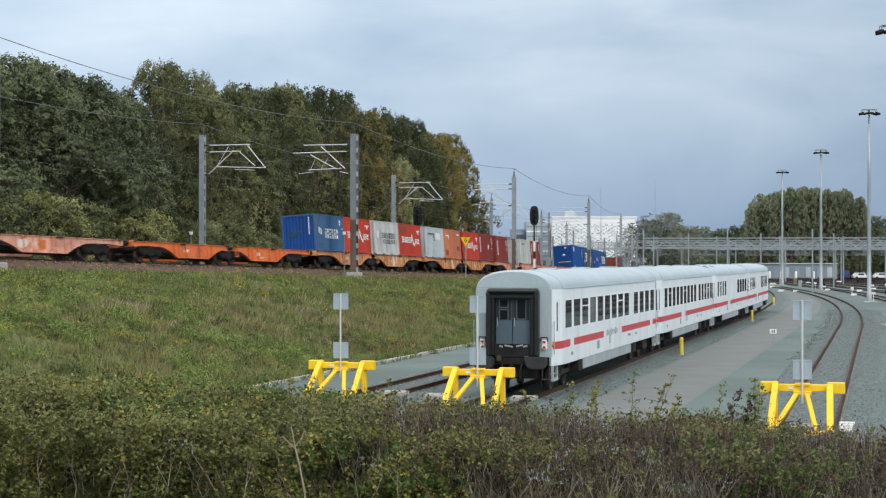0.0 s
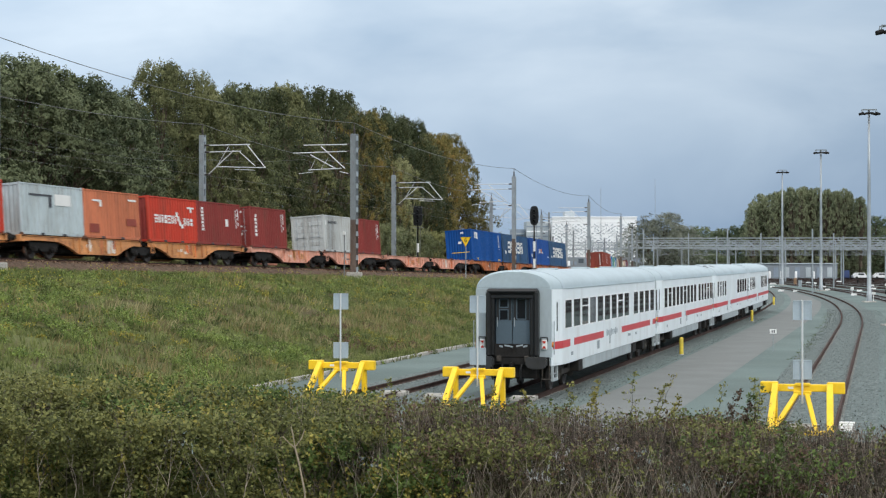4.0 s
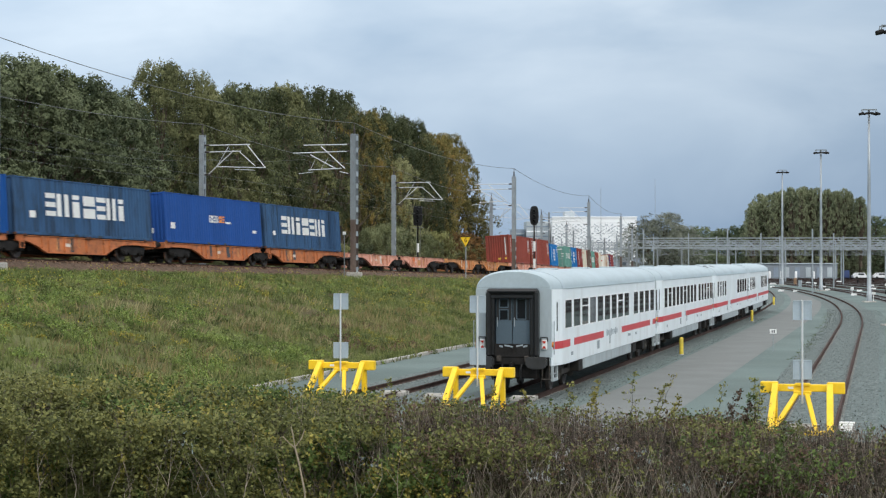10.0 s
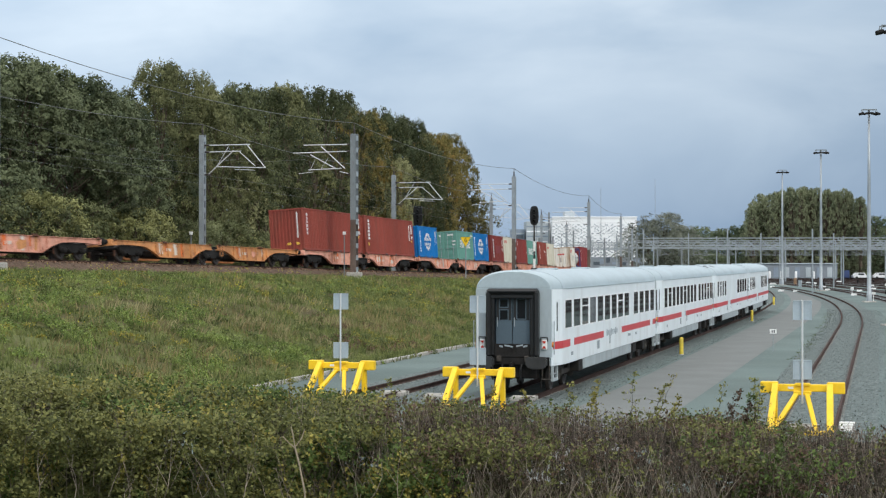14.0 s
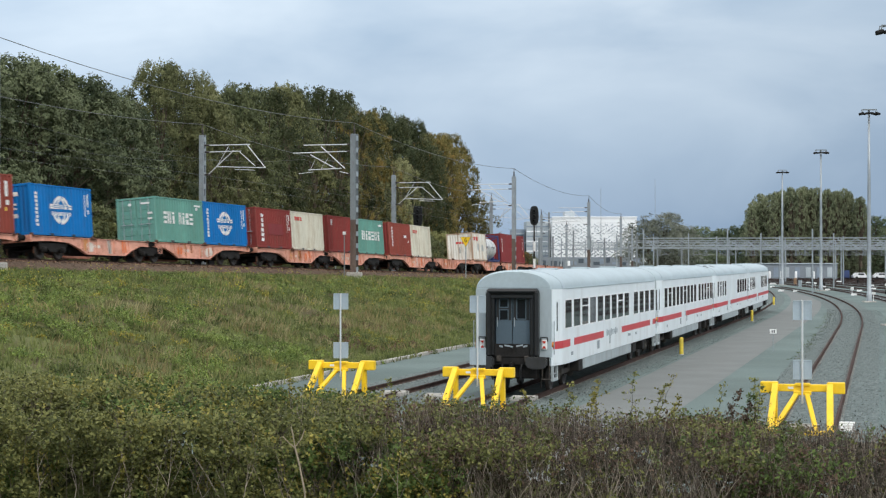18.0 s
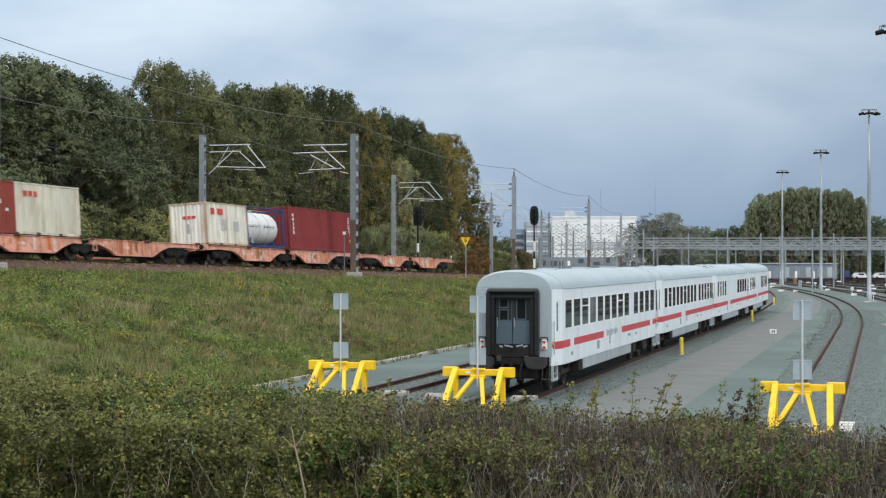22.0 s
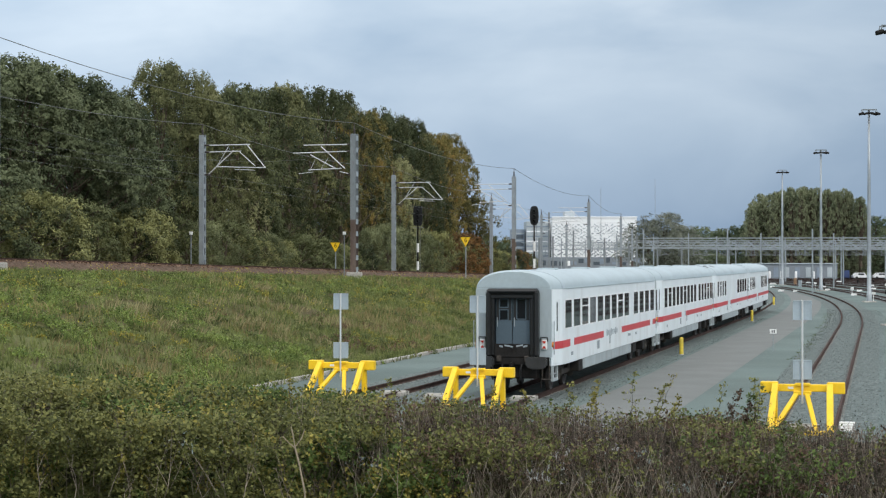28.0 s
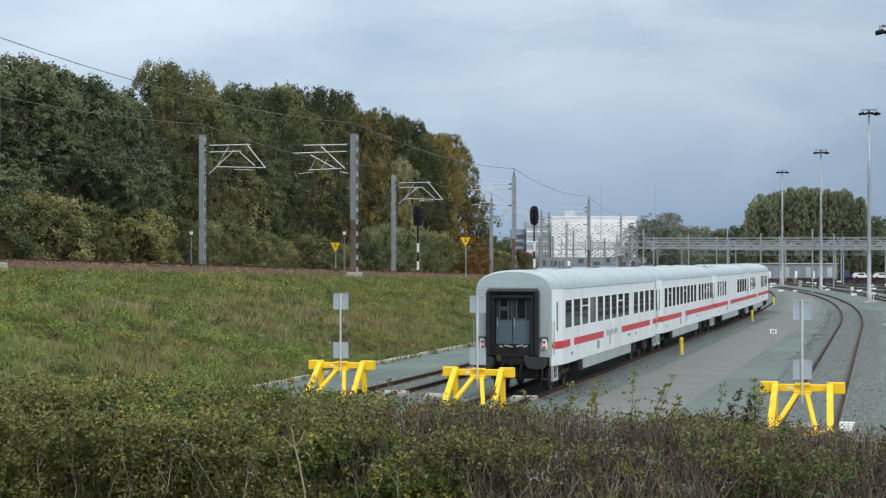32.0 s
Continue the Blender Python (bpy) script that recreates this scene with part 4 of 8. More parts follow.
c20(2, 1, "f", C_BLUE, "mid-blue twenty-foot container with white script", marks=[(W, word(0.34, 0.80, 0.36, 0.62, 6, 0.35, 3) + [(0.13, 0.16, 0.48, 0.66), (0.19, 0.22, 0.45, 0.62), (0.85, 0.88, 0.72, 0.88), (0.92, 0.95, 0.62, 0.66)])],
    end_marks=[(C_SLATE, [(0.18, 0.40, 0.38, 0.56), (0.42, 0.62, 0.50, 0.60)]), (W, [(0.84, 0.87, 0.45, 0.92)])], end_pm=C_ROYAL, posts=C_BLUE)
c20(2, 1, "b", C_RED, "bright red twenty-foot container with white lettering blocks", marks=[(W, HUB)])
c20(2, 2, "f", C_PALE, "pale grey twenty-foot container, dark lettering blocks", marks=[(DK, word(0.30, 0.84, 0.50, 0.66, 6, 0.22, 21) + word(0.34, 0.86, 0.34, 0.46, 7, 0.3, 22)), (W, [(0.10, 0.16, 0.5, 0.68)])])
c20(2, 2, "b", C_RED, "bright red twenty-foot container with white lettering blocks", marks=[(W, HUB), (C_BROWN, [(0.06, 0.4, 0.74, 0.93)])])
c20(3, 1, "f", C_BLUEGREY, "pale bluish-grey twenty-foot container, scuffed", marks=[(DK, [(0.14, 0.50, 0.76, 0.80), (0.45, 0.49, 0.55, 0.76)]), (W, [(0.54, 0.8, 0.6, 0.82)])])
c20(3, 1, "b", C_SALMON, "faded salmon twenty-foot container with repair patches", marks=[(W, [(0.16, 0.32, 0.76, 0.80), (0.28, 0.32, 0.66, 0.78), (0.80, 0.95, 0.82, 0.86)]), (C_BROWN, [(0.10, 0.26, 0.12, 0.30), (0.76, 0.94, 0.3, 0.45)])])
c20(3, 2, "f", C_RED, "bright red twenty-foot container with white lettering blocks", marks=[(W, HUB)], end_marks=[(W, down(0.3, 0.7, 0.4, 0.8, 4))], end_pm=C_DRED)
c20(3, 2, "b", C_DRED, "dark red twenty-foot container", marks=[(W, down(0.10, 0.15, 0.32, 0.88, 7, 31) + [(0.64, 0.70, 0.45, 0.62)] + codes(0.88))])
c20(4, 1, "f", C_DRED, "dark red twenty-foot container, vertical white blocks", doors=True, marks=[(W, down(0.12, 0.18, 0.28, 0.84, 6, 32) + codes(0.86))], end_marks=[(W, [(0.2, 0.8, 0.85, 0.9), (0.2, 0.7, 0.76, 0.8), (0.3, 0.8, 0.5, 0.54), (0.5, 0.8, 0.3, 0.36)])])
c20(4, 2, "f", C_PALE, "light grey twenty-foot container, doors facing forwards", doors=True, pitch=0.24, marks=[(DK, word(0.14, 0.46, 0.77, 0.84, 9, 0.25, 41)), (W, [(0.06, 0.10, 0.72, 0.84)])])
c20(4, 2, "b", C_DRED, "dark red twenty-foot container, vertical white blocks", marks=[(W, down(0.12, 0.18, 0.42, 0.88, 6, 42) + codes(0.86))])
load(6, 1, "c", container("shipping_container", 45, HC, C_DEEPBLUE, "long deep-blue container with a white emblem", marks=[(W, [(0.105, 0.135, 0.72, 0.92), (0.105, 0.175, 0.87, 0.92), (0.145, 0.16, 0.72, 0.9), (0.165, 0.20, 0.7, 0.9)] + [(0.90, 0.907, 0.5, 0.9), (0.915, 0.922, 0.4, 0.9)]), (YE, [(0.16, 0.20, 0.04, 0.10), (0.86, 0.885, 0.04, 0.10), (0.905, 0.935, 0.04, 0.10)])],
      end_marks=[(W, [(0.6, 0.72, 0.86, 0.92), (0.48, 0.62, 0.55, 0.62)]), (YE, [(0.2, 0.95, 0.26, 0.285)])], pitch=0.32, depth=0.03))
load(6, 2, "c", container("shipping_container", 45, HC, C_SLATE, "long slate-blue container with large white lettering blocks", marks=[(W, BIG + [(0.10, 0.14, 0.30, 0.42)])], pitch=0.32, depth=0.04))
load(7, 1, "c", container("shipping_container", 45, HC, C_ROYAL, "long royal-blue container with a small white and orange emblem", marks=[(W, word(0.43, 0.53, 0.46, 0.61, 4, 0.2, 51) + [(0.60, 0.66, 0.46, 0.50), (0.05, 0.09, 0.28, 0.40), (0.9, 0.94, 0.3, 0.36)]), (M_ORANGE_MARK, word(0.535, 0.595, 0.47, 0.61, 2, 0.12, 52))], pitch=0.32, depth=0.02, end_marks=[(W, [(0.3, 0.7, 0.2, 0.3)])]))
load(7, 2, "c", container("shipping_container", 45, HC, C_SLATE, "long slate-blue container with large white lettering blocks", marks=[(W, BIG + [(0.10, 0.13, 0.30, 0.40)])], pitch=0.32, depth=0.04))
load(10, 1, "c", container("shipping_container", 40, HC, C_BROWN, "long oxide-red container with vertical white blocks", marks=[(W, down(0.055, 0.075, 0.38, 0.90, 6, 61) + codes(0.90)), (YE, [(0.94, 0.955, 0.38, 0.44), (0.94, 0.955, 0.6, 0.66)])], end_marks=[(YE, [(0.5, 0.62, 0.14, 0.2), (0.8, 0.9, 0.14, 0.2)]), (W, [(0.84, 0.88, 0.3, 0.9)])]))
load(10, 2, "c", container("shipping_container", 40, HC, C_BROWN, "long oxide-red container with vertical white blocks", marks=[(W, down(0.055, 0.085, 0.38, 0.92, 6, 62) + codes(0.90)), (YE, [(0.05, 0.07, 0.22, 0.30), (0.94, 0.955, 0.38, 0.44)])]))
c20(11, 1, "f", C_AZURE, "azure twenty-foot container with a round white emblem", ring=(0.49, 0.515), marks=[(W, GLOBE + down(0.08, 0.12, 0.18, 0.86, 9, 71) + codes(0.88))], end_marks=[(W, [(0.25, 0.75, 0.76, 0.84), (0.25, 0.7, 0.58, 0.62), (0.25, 0.7, 0.5, 0.54), (0.25, 0.72, 0.34, 0.42)])])
c20(11, 2, "f", C_GREEN, "sea-green twenty-foot container with white lettering blocks", doors=True, marks=[(W, word(0.17, 0.42, 0.42, 0.68, 3, 0.2, 81) + word(0.48, 0.80, 0.42, 0.68, 4, 0.25, 82) + [(0.82, 0.95, 0.84, 0.88), (0.84, 0.88, 0.76, 0.82)])], end_marks=[(W, [(0.30, 0.38, 0.82, 0.88), (0.66, 0.9, 0.84, 0.88), (0.84, 0.98, 0.62, 0.66), (0.84, 0.96, 0.5, 0.54)])])
c20(11, 2, "b", C_AZURE, "azure twenty-foot container with a round white emblem", ring=(0.49, 0.515), marks=[(W, GLOBE + down(0.08, 0.12, 0.18, 0.86, 9, 72) + codes(0.88))])
c20(12, 1, "f", C_DRED, "dark red twenty-foot container, bold vertical white blocks", marks=[(W, down(0.14, 0.21, 0.16, 0.88, 6, 91) + codes(0.88)), (C_MAROON, [(0.34, 0.76, 0.34, 0.62)])], doors=True, end_marks=[(W, [(0.4, 0.5, 0.3, 0.85)])])
c20(12, 1, "b", C_CREAM, "cream-white twenty-foot container with a small red mark", marks=[(RE, [(0.12, 0.18, 0.76, 0.86), (0.20, 0.26, 0.76, 0.86), (0.28, 0.33, 0.76, 0.86)])])
c20(12, 2, "f", C_DRED, "dark red twenty-foot container", marks=[(W, down(0.10, 0.14, 0.74, 0.90, 3, 93) + [(0.90, 0.93, 0.44, 0.5)])])
c20(12, 2, "b", C_GREEN, "sea-green twenty-foot container with white lettering blocks", marks=[(W, word(0.18, 0.88, 0.40, 0.66, 6, 0.2, 94) + [(0.82, 0.95, 0.82, 0.88)])])
c20(13, 1, "f", C_BROWN, "oxide-red twenty-foot container, vertical white blocks", marks=[(W, down(0.12, 0.17, 0.28, 0.88, 7, 95) + [(0.68, 0.8, 0.56, 0.64), (0.86, 0.9, 0.42, 0.48)])], end_pm=C_DRED)
c20(13, 1, "b", C_CREAM, "cream-white twenty-foot container with a small red mark", marks=[(RE, [(0.12, 0.18, 0.74, 0.84), (0.20, 0.26, 0.74, 0.84), (0.28, 0.33, 0.74, 0.84)])])
c20(14, 1, "f", box_paint("chalky_white_box_paint", (0.72, 0.72, 0.67), 0.5, (0.40, 0.27, 0.16)), "rust-streaked cream twenty-foot container with red initials", pitch=0.36, depth=0.07, marks=[(RE, [(0.10, 0.20, 0.72, 0.86), (0.26, 0.40, 0.72, 0.86)]), (C_PALE, [(0.34, 0.46, 0.36, 0.62), (0.64, 0.78, 0.36, 0.58)])], end_marks=[(RE, [(0.34, 0.46, 0.62, 0.69), (0.48, 0.58, 0.62, 0.69), (0.6, 0.72, 0.62, 0.69)]), (C_PALE, [(0.46, 0.52, 0.28, 0.5)])], posts=box_paint("rust_streaked_post", (0.50, 0.40, 0.30), 0.6, (0.3, 0.13, 0.06)))
load(14, 2, "c", container("shipping_container", 40, HC, C_MAROON, "long clean maroon container with vertical white blocks", marks=[(W, down(0.045, 0.065, 0.36, 0.86, 5, 97) + [(0.925, 0.93, 0.5, 0.88), (0.94, 0.945, 0.4, 0.88)]), (YE, [(0.935, 0.955, 0.26, 0.32)])]))


def tank_container():
    c = thing("tank_container", "white tank in a navy steel frame", "tank container", "containers on the freight train")
    frame_parts(c, 6.058, ST, C_NAVY)
    prof = [(-2.78, 0.0), (-2.76, 0.35), (-2.66, 0.72), (-2.48, 0.96), (-2.2, 1.07), (-1.9, 1.08), (1.9, 1.08), (2.2, 1.07), (2.48, 0.96), (2.66, 0.72), (2.76, 0.35), (2.78, 0.0)]
    part("tank_shell", Shape().lathe(prof, (0, 0, 1.30), (1, 0, 0), 32), C_TANK, c, "white cylindrical tank")
    for x in (-0.75, 0.75):
        part("tank_band", Shape().lathe([(-0.025, 1.082), (-0.025, 1.094), (0.025, 1.094), (0.025, 1.082)], (x, 0, 1.30), (1, 0, 0), 32, False), M_SIGNBACK, c)
    for x in (-2.9, 2.9):
        for sg in (-1, 1):
            part("frame_brace", Shape().bar((x, sg * 1.1, 0.15), (x, 0.25 * sg, 0.55), 0.09, 0.09), C_NAVY, c)
            part("frame_brace", Shape().bar((x, sg * 1.1, ST - 0.15), (x, 0.25 * sg, ST - 0.5), 0.09, 0.09), C_NAVY, c)
    for x in (-2.0, 2.0):
        part("saddle", Shape().box((x, 0, 0.3), (0.2, 1.7, 0.35), 0.03), C_NAVY, c)
    part("walkway", Shape().box((0, 0, ST - 0.1), (5.2, 0.5, 0.04), 0.008), M_STEEL, c)
    part("manhole", Shape().lathe([(0, 0.3), (0.12, 0.3), (0.14, 0.24), (0.15, 0)], (0.2, 0, 2.36), (0, 0, 1), 16), M_STEEL, c)
    part("outlet_box", Shape().box((2.0, 1.0, 0.45), (0.35, 0.2, 0.4), 0.03), M_STEEL, c)
    lt = Shape()
    for i in range(9):
        if i != 4:
            x = 2.2 - i * 0.46
            lt.box((x, 1.082, 1.34), (0.30, 0.006, 0.05)).box((x + 0.10, 1.082, 1.34), (0.06, 0.006, 0.26)).box((x - 0.10, 1.080, 1.40), (0.05, 0.006, 0.14))
    part("marking", lt, M_DARK_MARK, c)
    return c


load(14, 1, "b", tank_container())


# ---- passenger coaches ----
K_WHITE = paint("coach_white_paint", (0.79, 0.86, 0.895), 0.35, 0.05, 0.5, 8, 0.02, 0, 0.42, (0.46, 0.45, 0.43), 4)
K_RED = paint("coach_red_stripe", (0.60, 0.040, 0.050), 0.35, 0.08, 1, 10, 0.02)
K_ROOF = paint("coach_grey_roof", (0.36, 0.44, 0.475), 0.5, 0.07, 0.4, 8, 0.03, 0, 0.25, (0.25, 0.27, 0.28))
K_END = paint("coach_grey_end", (0.34, 0.40, 0.43), 0.5, 0.08, 0.7, 10, 0.03, 0, 0.22, (0.16, 0.17, 0.17), 3)
K_SKIRT = paint("dusty_grey_skirt", (0.34, 0.39, 0.41), 0.65, 0.14, 0.9, 10, 0.08, 0, 0.5, (0.17, 0.15, 0.13), 3)
K_FRAME = paint("window_rim_white", (0.82, 0.84, 0.85), 0.5, 0.06, 2, 20, 0.03)
K_SEAM = paint("roof_seam_grey", (0.33, 0.39, 0.43), 0.55, 0.08, 1, 10, 0.02)
K_DOOR = paint("gangway_door_grey", (0.070, 0.105, 0.135), 0.5, 0.08, 1, 12, 0.03)
K_GLASS = glass("coach_window_glass", (0.012, 0.014, 0.017), 0.16)
K_LAMP_RED = paint("red_lamp_glass", (0.50, 0.03, 0.02), 0.2, 0.05, 2, 10, 0.0)
K_LAMP_AMBER = paint("amber_lamp_glass", (0.62, 0.20, 0.02), 0.2, 0.05, 2, 10, 0.0)
K_BUFFER = paint("greasy_buffer_steel", (0.036, 0.038, 0.041), 0.28, 0.2, 3, 16, 0.1, 0.1, 0.4, (0.03, 0.03, 0.03))
K_BOGIE = paint("dusty_bogie_steel", (0.060, 0.054, 0.048), 0.7, 0.3, 2, 18, 0.2, 0.1, 0.4, (0.10, 0.085, 0.07))
HWE, HWB = 1.25, 1.4125          # half widths at the ends and of the body
LEN = 26.1


def hull_ring(x, hw, z0, z1, drop=0.0, n=12):
    """Half-outline of the roof from one eave over the top to the other."""
    out = []
    for i in range(n + 1):
        a = math.pi * i / n
        c, s_ = math.cos(a), math.sin(a)
        out.append(Vector((x, -hw * math.copysign(abs(c) ** 0.93, c), z1 - drop * s_ + (4.05 - z1) * abs(s_) ** 0.9)))
    return out


def coach(m, label, windows, stripes, doors=(0.47, 25.6), end_near=True):
    """Coach: x runs from its near end along the body, y to its left, z over the rails."""
    c = thing("passenger_coach", label, "railway coach", "coaches parked on the siding", m)
    eave, sole = 3.42, 0.92
    st = [(0.0, HWE), (0.12, HWE + 0.015), (1.15, HWB), (1.6, HWB), (24.5, HWB), (24.95, HWB), (25.98, HWE + 0.015), (26.1, HWE)]

    def hw_at(x):
        for (a, p), (b, q) in zip(st, st[1:]):
            if a <= x <= b:
                return p + (q - p) * (x - a) / (b - a)
        return HWE
    # roof, with rounded-down ends
    rows = [hull_ring(x, hw_at(min(26.1, max(0, x))) - (0.03 if x in (0, 26.1) else 0), 0, eave, 0.06 if x in (0, 26.1) else 0, 18) for x in (0, 0.1, 0.5, 1.15, 1.6, 8, 16, 24.5, 24.95, 25.6, 26.0, 26.1)]
    sh = Shape()
    k = len(rows[0])
    sh.add([p for r in rows for p in r], [(j * k + i, (j + 1) * k + i, (j + 1) * k + i + 1, j * k + i + 1) for j in range(len(rows) - 1) for i in range(k - 1)], True)
    for r, flip in ((rows[0], True), (rows[-1], False)):
        sh.add(r, [tuple(range(k)) if flip else tuple(range(k - 1, -1, -1))])
    roof = part("roof", sh, K_ROOF, c, "smooth light grey roof")
    for x in (6.0, 13.0, 20.0):
        part("roof_vent", Shape().box((x, 0.0, 4.06), (0.5, 0.7, 0.07), 0.03), K_ROOF, roof)
    for x in (1.15, 24.95):
        seam = hull_ring(x, hw_at(x) + 0.004, 0, eave, -0.004, 18)
        sm = Shape()
        for a, b in zip(seam, seam[1:]):
            sm.bar(a, b, 0.03, 0.012)
        part("roof_seam", sm, K_SEAM, roof)
    part("rain_gutter", Shape().box((13.05, -HWB - 0.012, eave + 0.01), (22.9, 0.03, 0.035), 0.008), K_ROOF, roof)
    # sides: columns of wall between openings, on both faces
    for sg in (-1, 1):
        wall = Shape()
        cuts = sorted(set([0.0, 0.12, 1.15, 24.95, 25.98, LEN] + [v for w in windows for v in w[:2]]))
        for a, b in zip(cuts, cuts[1:]):
            ya, yb = sg * hw_at(a), sg * hw_at(b)
            hole = next((w for w in windows if w[0] <= a + 1e-4 and w[1] >= b - 1e-4), None)
            zz = [sole, eave] if hole is None else [sole, hole[2], hole[3], eave]
            for i in range(len(zz) - 1):
                if hole and i == 1:
                    continue
                q = [(a, ya, zz[i]), (b, yb, zz[i]), (b, yb, zz[i + 1]), (a, ya, zz[i + 1])]
                wall.add([Vector(p) for p in q], [(0, 1, 2, 3) if sg < 0 else (3, 2, 1, 0)])
                q2 = [(a, ya - sg * 0.05, zz[i]), (b, yb - sg * 0.05, zz[i]), (b, yb - sg * 0.05, zz[i + 1]), (a, ya - sg * 0.05, zz[i + 1])]
                wall.add([Vector(p) for p in q2], [(3, 2, 1, 0) if sg < 0 else (0, 1, 2, 3)])
        side = part("side_wall", wall, K_WHITE, c, "white coach side with a red stripe")
        for a, b, z0, z1 in windows:
            y = sg * (hw_at((a + b) / 2))
            fr = Shape()
            t = 0.036
            for p, q, r, s_ in ((a, a + t, z0, z1), (b - t, b, z0, z1), (a, b, z0, z0 + t), (a, b, z1 - t, z1)):
                fr.box(((p + q) / 2, y - sg * 0.006, (r + s_) / 2), (q - p, 0.024, s_ - r), 0.004)
            if b - a > 0.8 and round(a * 10) % 5 == 0:
                fr.box(((a + b) / 2, y - sg * 0.006, z0 + (z1 - z0) * 0.70), (b - a, 0.024, 0.04), 0.004)
            w = part("window", fr, K_FRAME, side)
            part("pane", Shape().box(((a + b) / 2, y - sg * 0.007, (z0 + z1) / 2), (b - a - 0.02, 0.008, z1 - z0 - 0.02)), K_GLASS, w)
        for a, b in stripes:
            q = (a + b) / 2
            if b < 1.2 or a > 24.9:
                p0, p1 = Vector((a, sg * (hw_at(a) + 0.026), 1.585)), Vector((b, sg * (hw_at(b) + 0.026), 1.585))
                part("stripe", Shape().bar(p0, p1, 0.006, 0.245), K_RED, side)
            else:
                part("stripe", Shape().box((q, sg * (HWB + 0.003), 1.585), (b - a, 0.006, 0.245)), K_RED, side)
        # lettering blocks and small notices
        lt = Shape()
        for i in range(8):
            lt.box((10.7 + i * 0.36, sg * (HWB + 0.003), 1.60), (0.20, 0.005, 0.26 if i % 3 == 0 else 0.18))
        part("lettering", lt, M_SIGNBACK, side, "pale grey lettering blocks")
        nt = Shape()
        for x, z, w_, h_ in ((8.6, 1.25, 0.5, 0.30), (11.4, 1.35, 0.25, 0.35), (16.6, 1.30, 0.7, 0.10), (18.6, 1.28, 0.4, 0.10), (3.0, 1.2, 0.4, 0.12)):
            nt.box((x, sg * (HWB + 0.003), z), (w_, 0.005, h_))
        part("notice", nt, M_SIGNBACK, side)
        # doors with steps at both ends
        for dx in doors:
            y0, y1 = sg * hw_at(dx - 0.36), sg * hw_at(dx + 0.36)
            d = part("entrance_door", Shape().bar((dx - 0.36, y0 + sg * 0.012, 2.05), (dx + 0.36, y1 + sg * 0.012, 2.05), 0.02, 2.1, 0.008), K_WHITE, side)
            ym = (y0 + y1) / 2 + sg * 0.026
            part("door_window", Shape().bar((dx + 0.02, ym, 2.52), (dx + 0.28, ym + sg * 0.02, 2.52), 0.012, 0.95), K_GLASS, d)
            part("grab_rail", Shape().tube((dx - 0.42, ym, 1.3), (dx - 0.42, ym, 2.4), 0.015, n=6), M_SIGNBACK, d)
            part("door_step", Shape().box((dx, sg * 1.24, 0.66), (0.62, 0.16, 0.03), 0.008), M_STEEL_OLD, d)
            well = Shape().box((dx - 0.36, sg * 1.27, 0.68), (0.08, 0.10, 0.52), 0.01).box((dx + 0.36, sg * 1.27, 0.68), (0.08, 0.10, 0.52), 0.01).box((dx, sg * 1.27, 0.47), (0.72, 0.10, 0.10), 0.01)
            part("step_well", well, K_SKIRT, d)
            # Black panel put in for the dark, shaded hole of the step well.
            part("well_lining", Shape().box((dx, sg * 1.14, 0.70), (0.66, 0.06, 0.46)), M_BLACK, d)
        # skirts and boxes under the floor
        part("side_skirt", Shape().box((11.35, sg * (HWB - 0.05), 0.74), (11.9, 0.06, 0.42), 0.02), K_SKIRT, c, "dusty grey equipment skirt")
        for x, ln in ((4.75, 0.8), (18.2, 1.0), (21.0, 0.7)):
            part("equipment_box", Shape().box((x, sg * (HWB - 0.25), 0.70), (ln, 0.5, 0.40), 0.03), M_BLACK, c)
        part("sole_bar", Shape().box((13.05, sg * (HWB - 0.06), 0.925), (22.6, 0.05, 0.07), 0.01), K_WHITE, c)
    part("floor", Shape().box((13.05, 0, 0.98), (25.8, 2.4, 0.10), 0.02), M_BLACK, c)
    part("underframe", Shape().box((13.05, 0, 0.72), (15.0, 1.4, 0.36), 0.05), M_BLACK, c)
    # ends
    for x, sg in ((0.0, -1), (LEN, 1)):
        e = Shape()
        e.box((x - sg * 0.03, -1.06, 2.32), (0.06, 0.40, 2.22), 0.01)
        e.box((x - sg * 0.03, 1.06, 2.32), (0.06, 0.40, 2.22), 0.01)
        e.box((x - sg * 0.03, 0, 3.41), (0.06, 1.75, 0.10), 0.01)
        end = part("end_wall", e, K_END, c, "grey end wall")
        g = Shape()
        for y in (-0.79, 0.79):
            g.box((x + sg * 0.10, y, 2.30), (0.46, 0.16, 2.15), 0.07)
        g.box((x + sg * 0.10, 0, 3.36), (0.46, 1.70, 0.17), 0.07)
        g.box((x + sg * 0.05, 0, 3.20), (0.3, 1.5, 0.16), 0.03)
        g.box((x + sg * 0.03, -0.65, 2.25), (0.28, 0.16, 2.0), 0.03).box((x + sg * 0.03, 0.68, 2.25), (0.28, 0.14, 2.0), 0.03)
        part("gangway_bellows", g, M_RUBBER, end, "black rubber gangway surround")
        part("gangway_backing", Shape().box((x - sg * 0.10, 0, 2.3), (0.06, 1.5, 2.2)), M_BLACK, end)
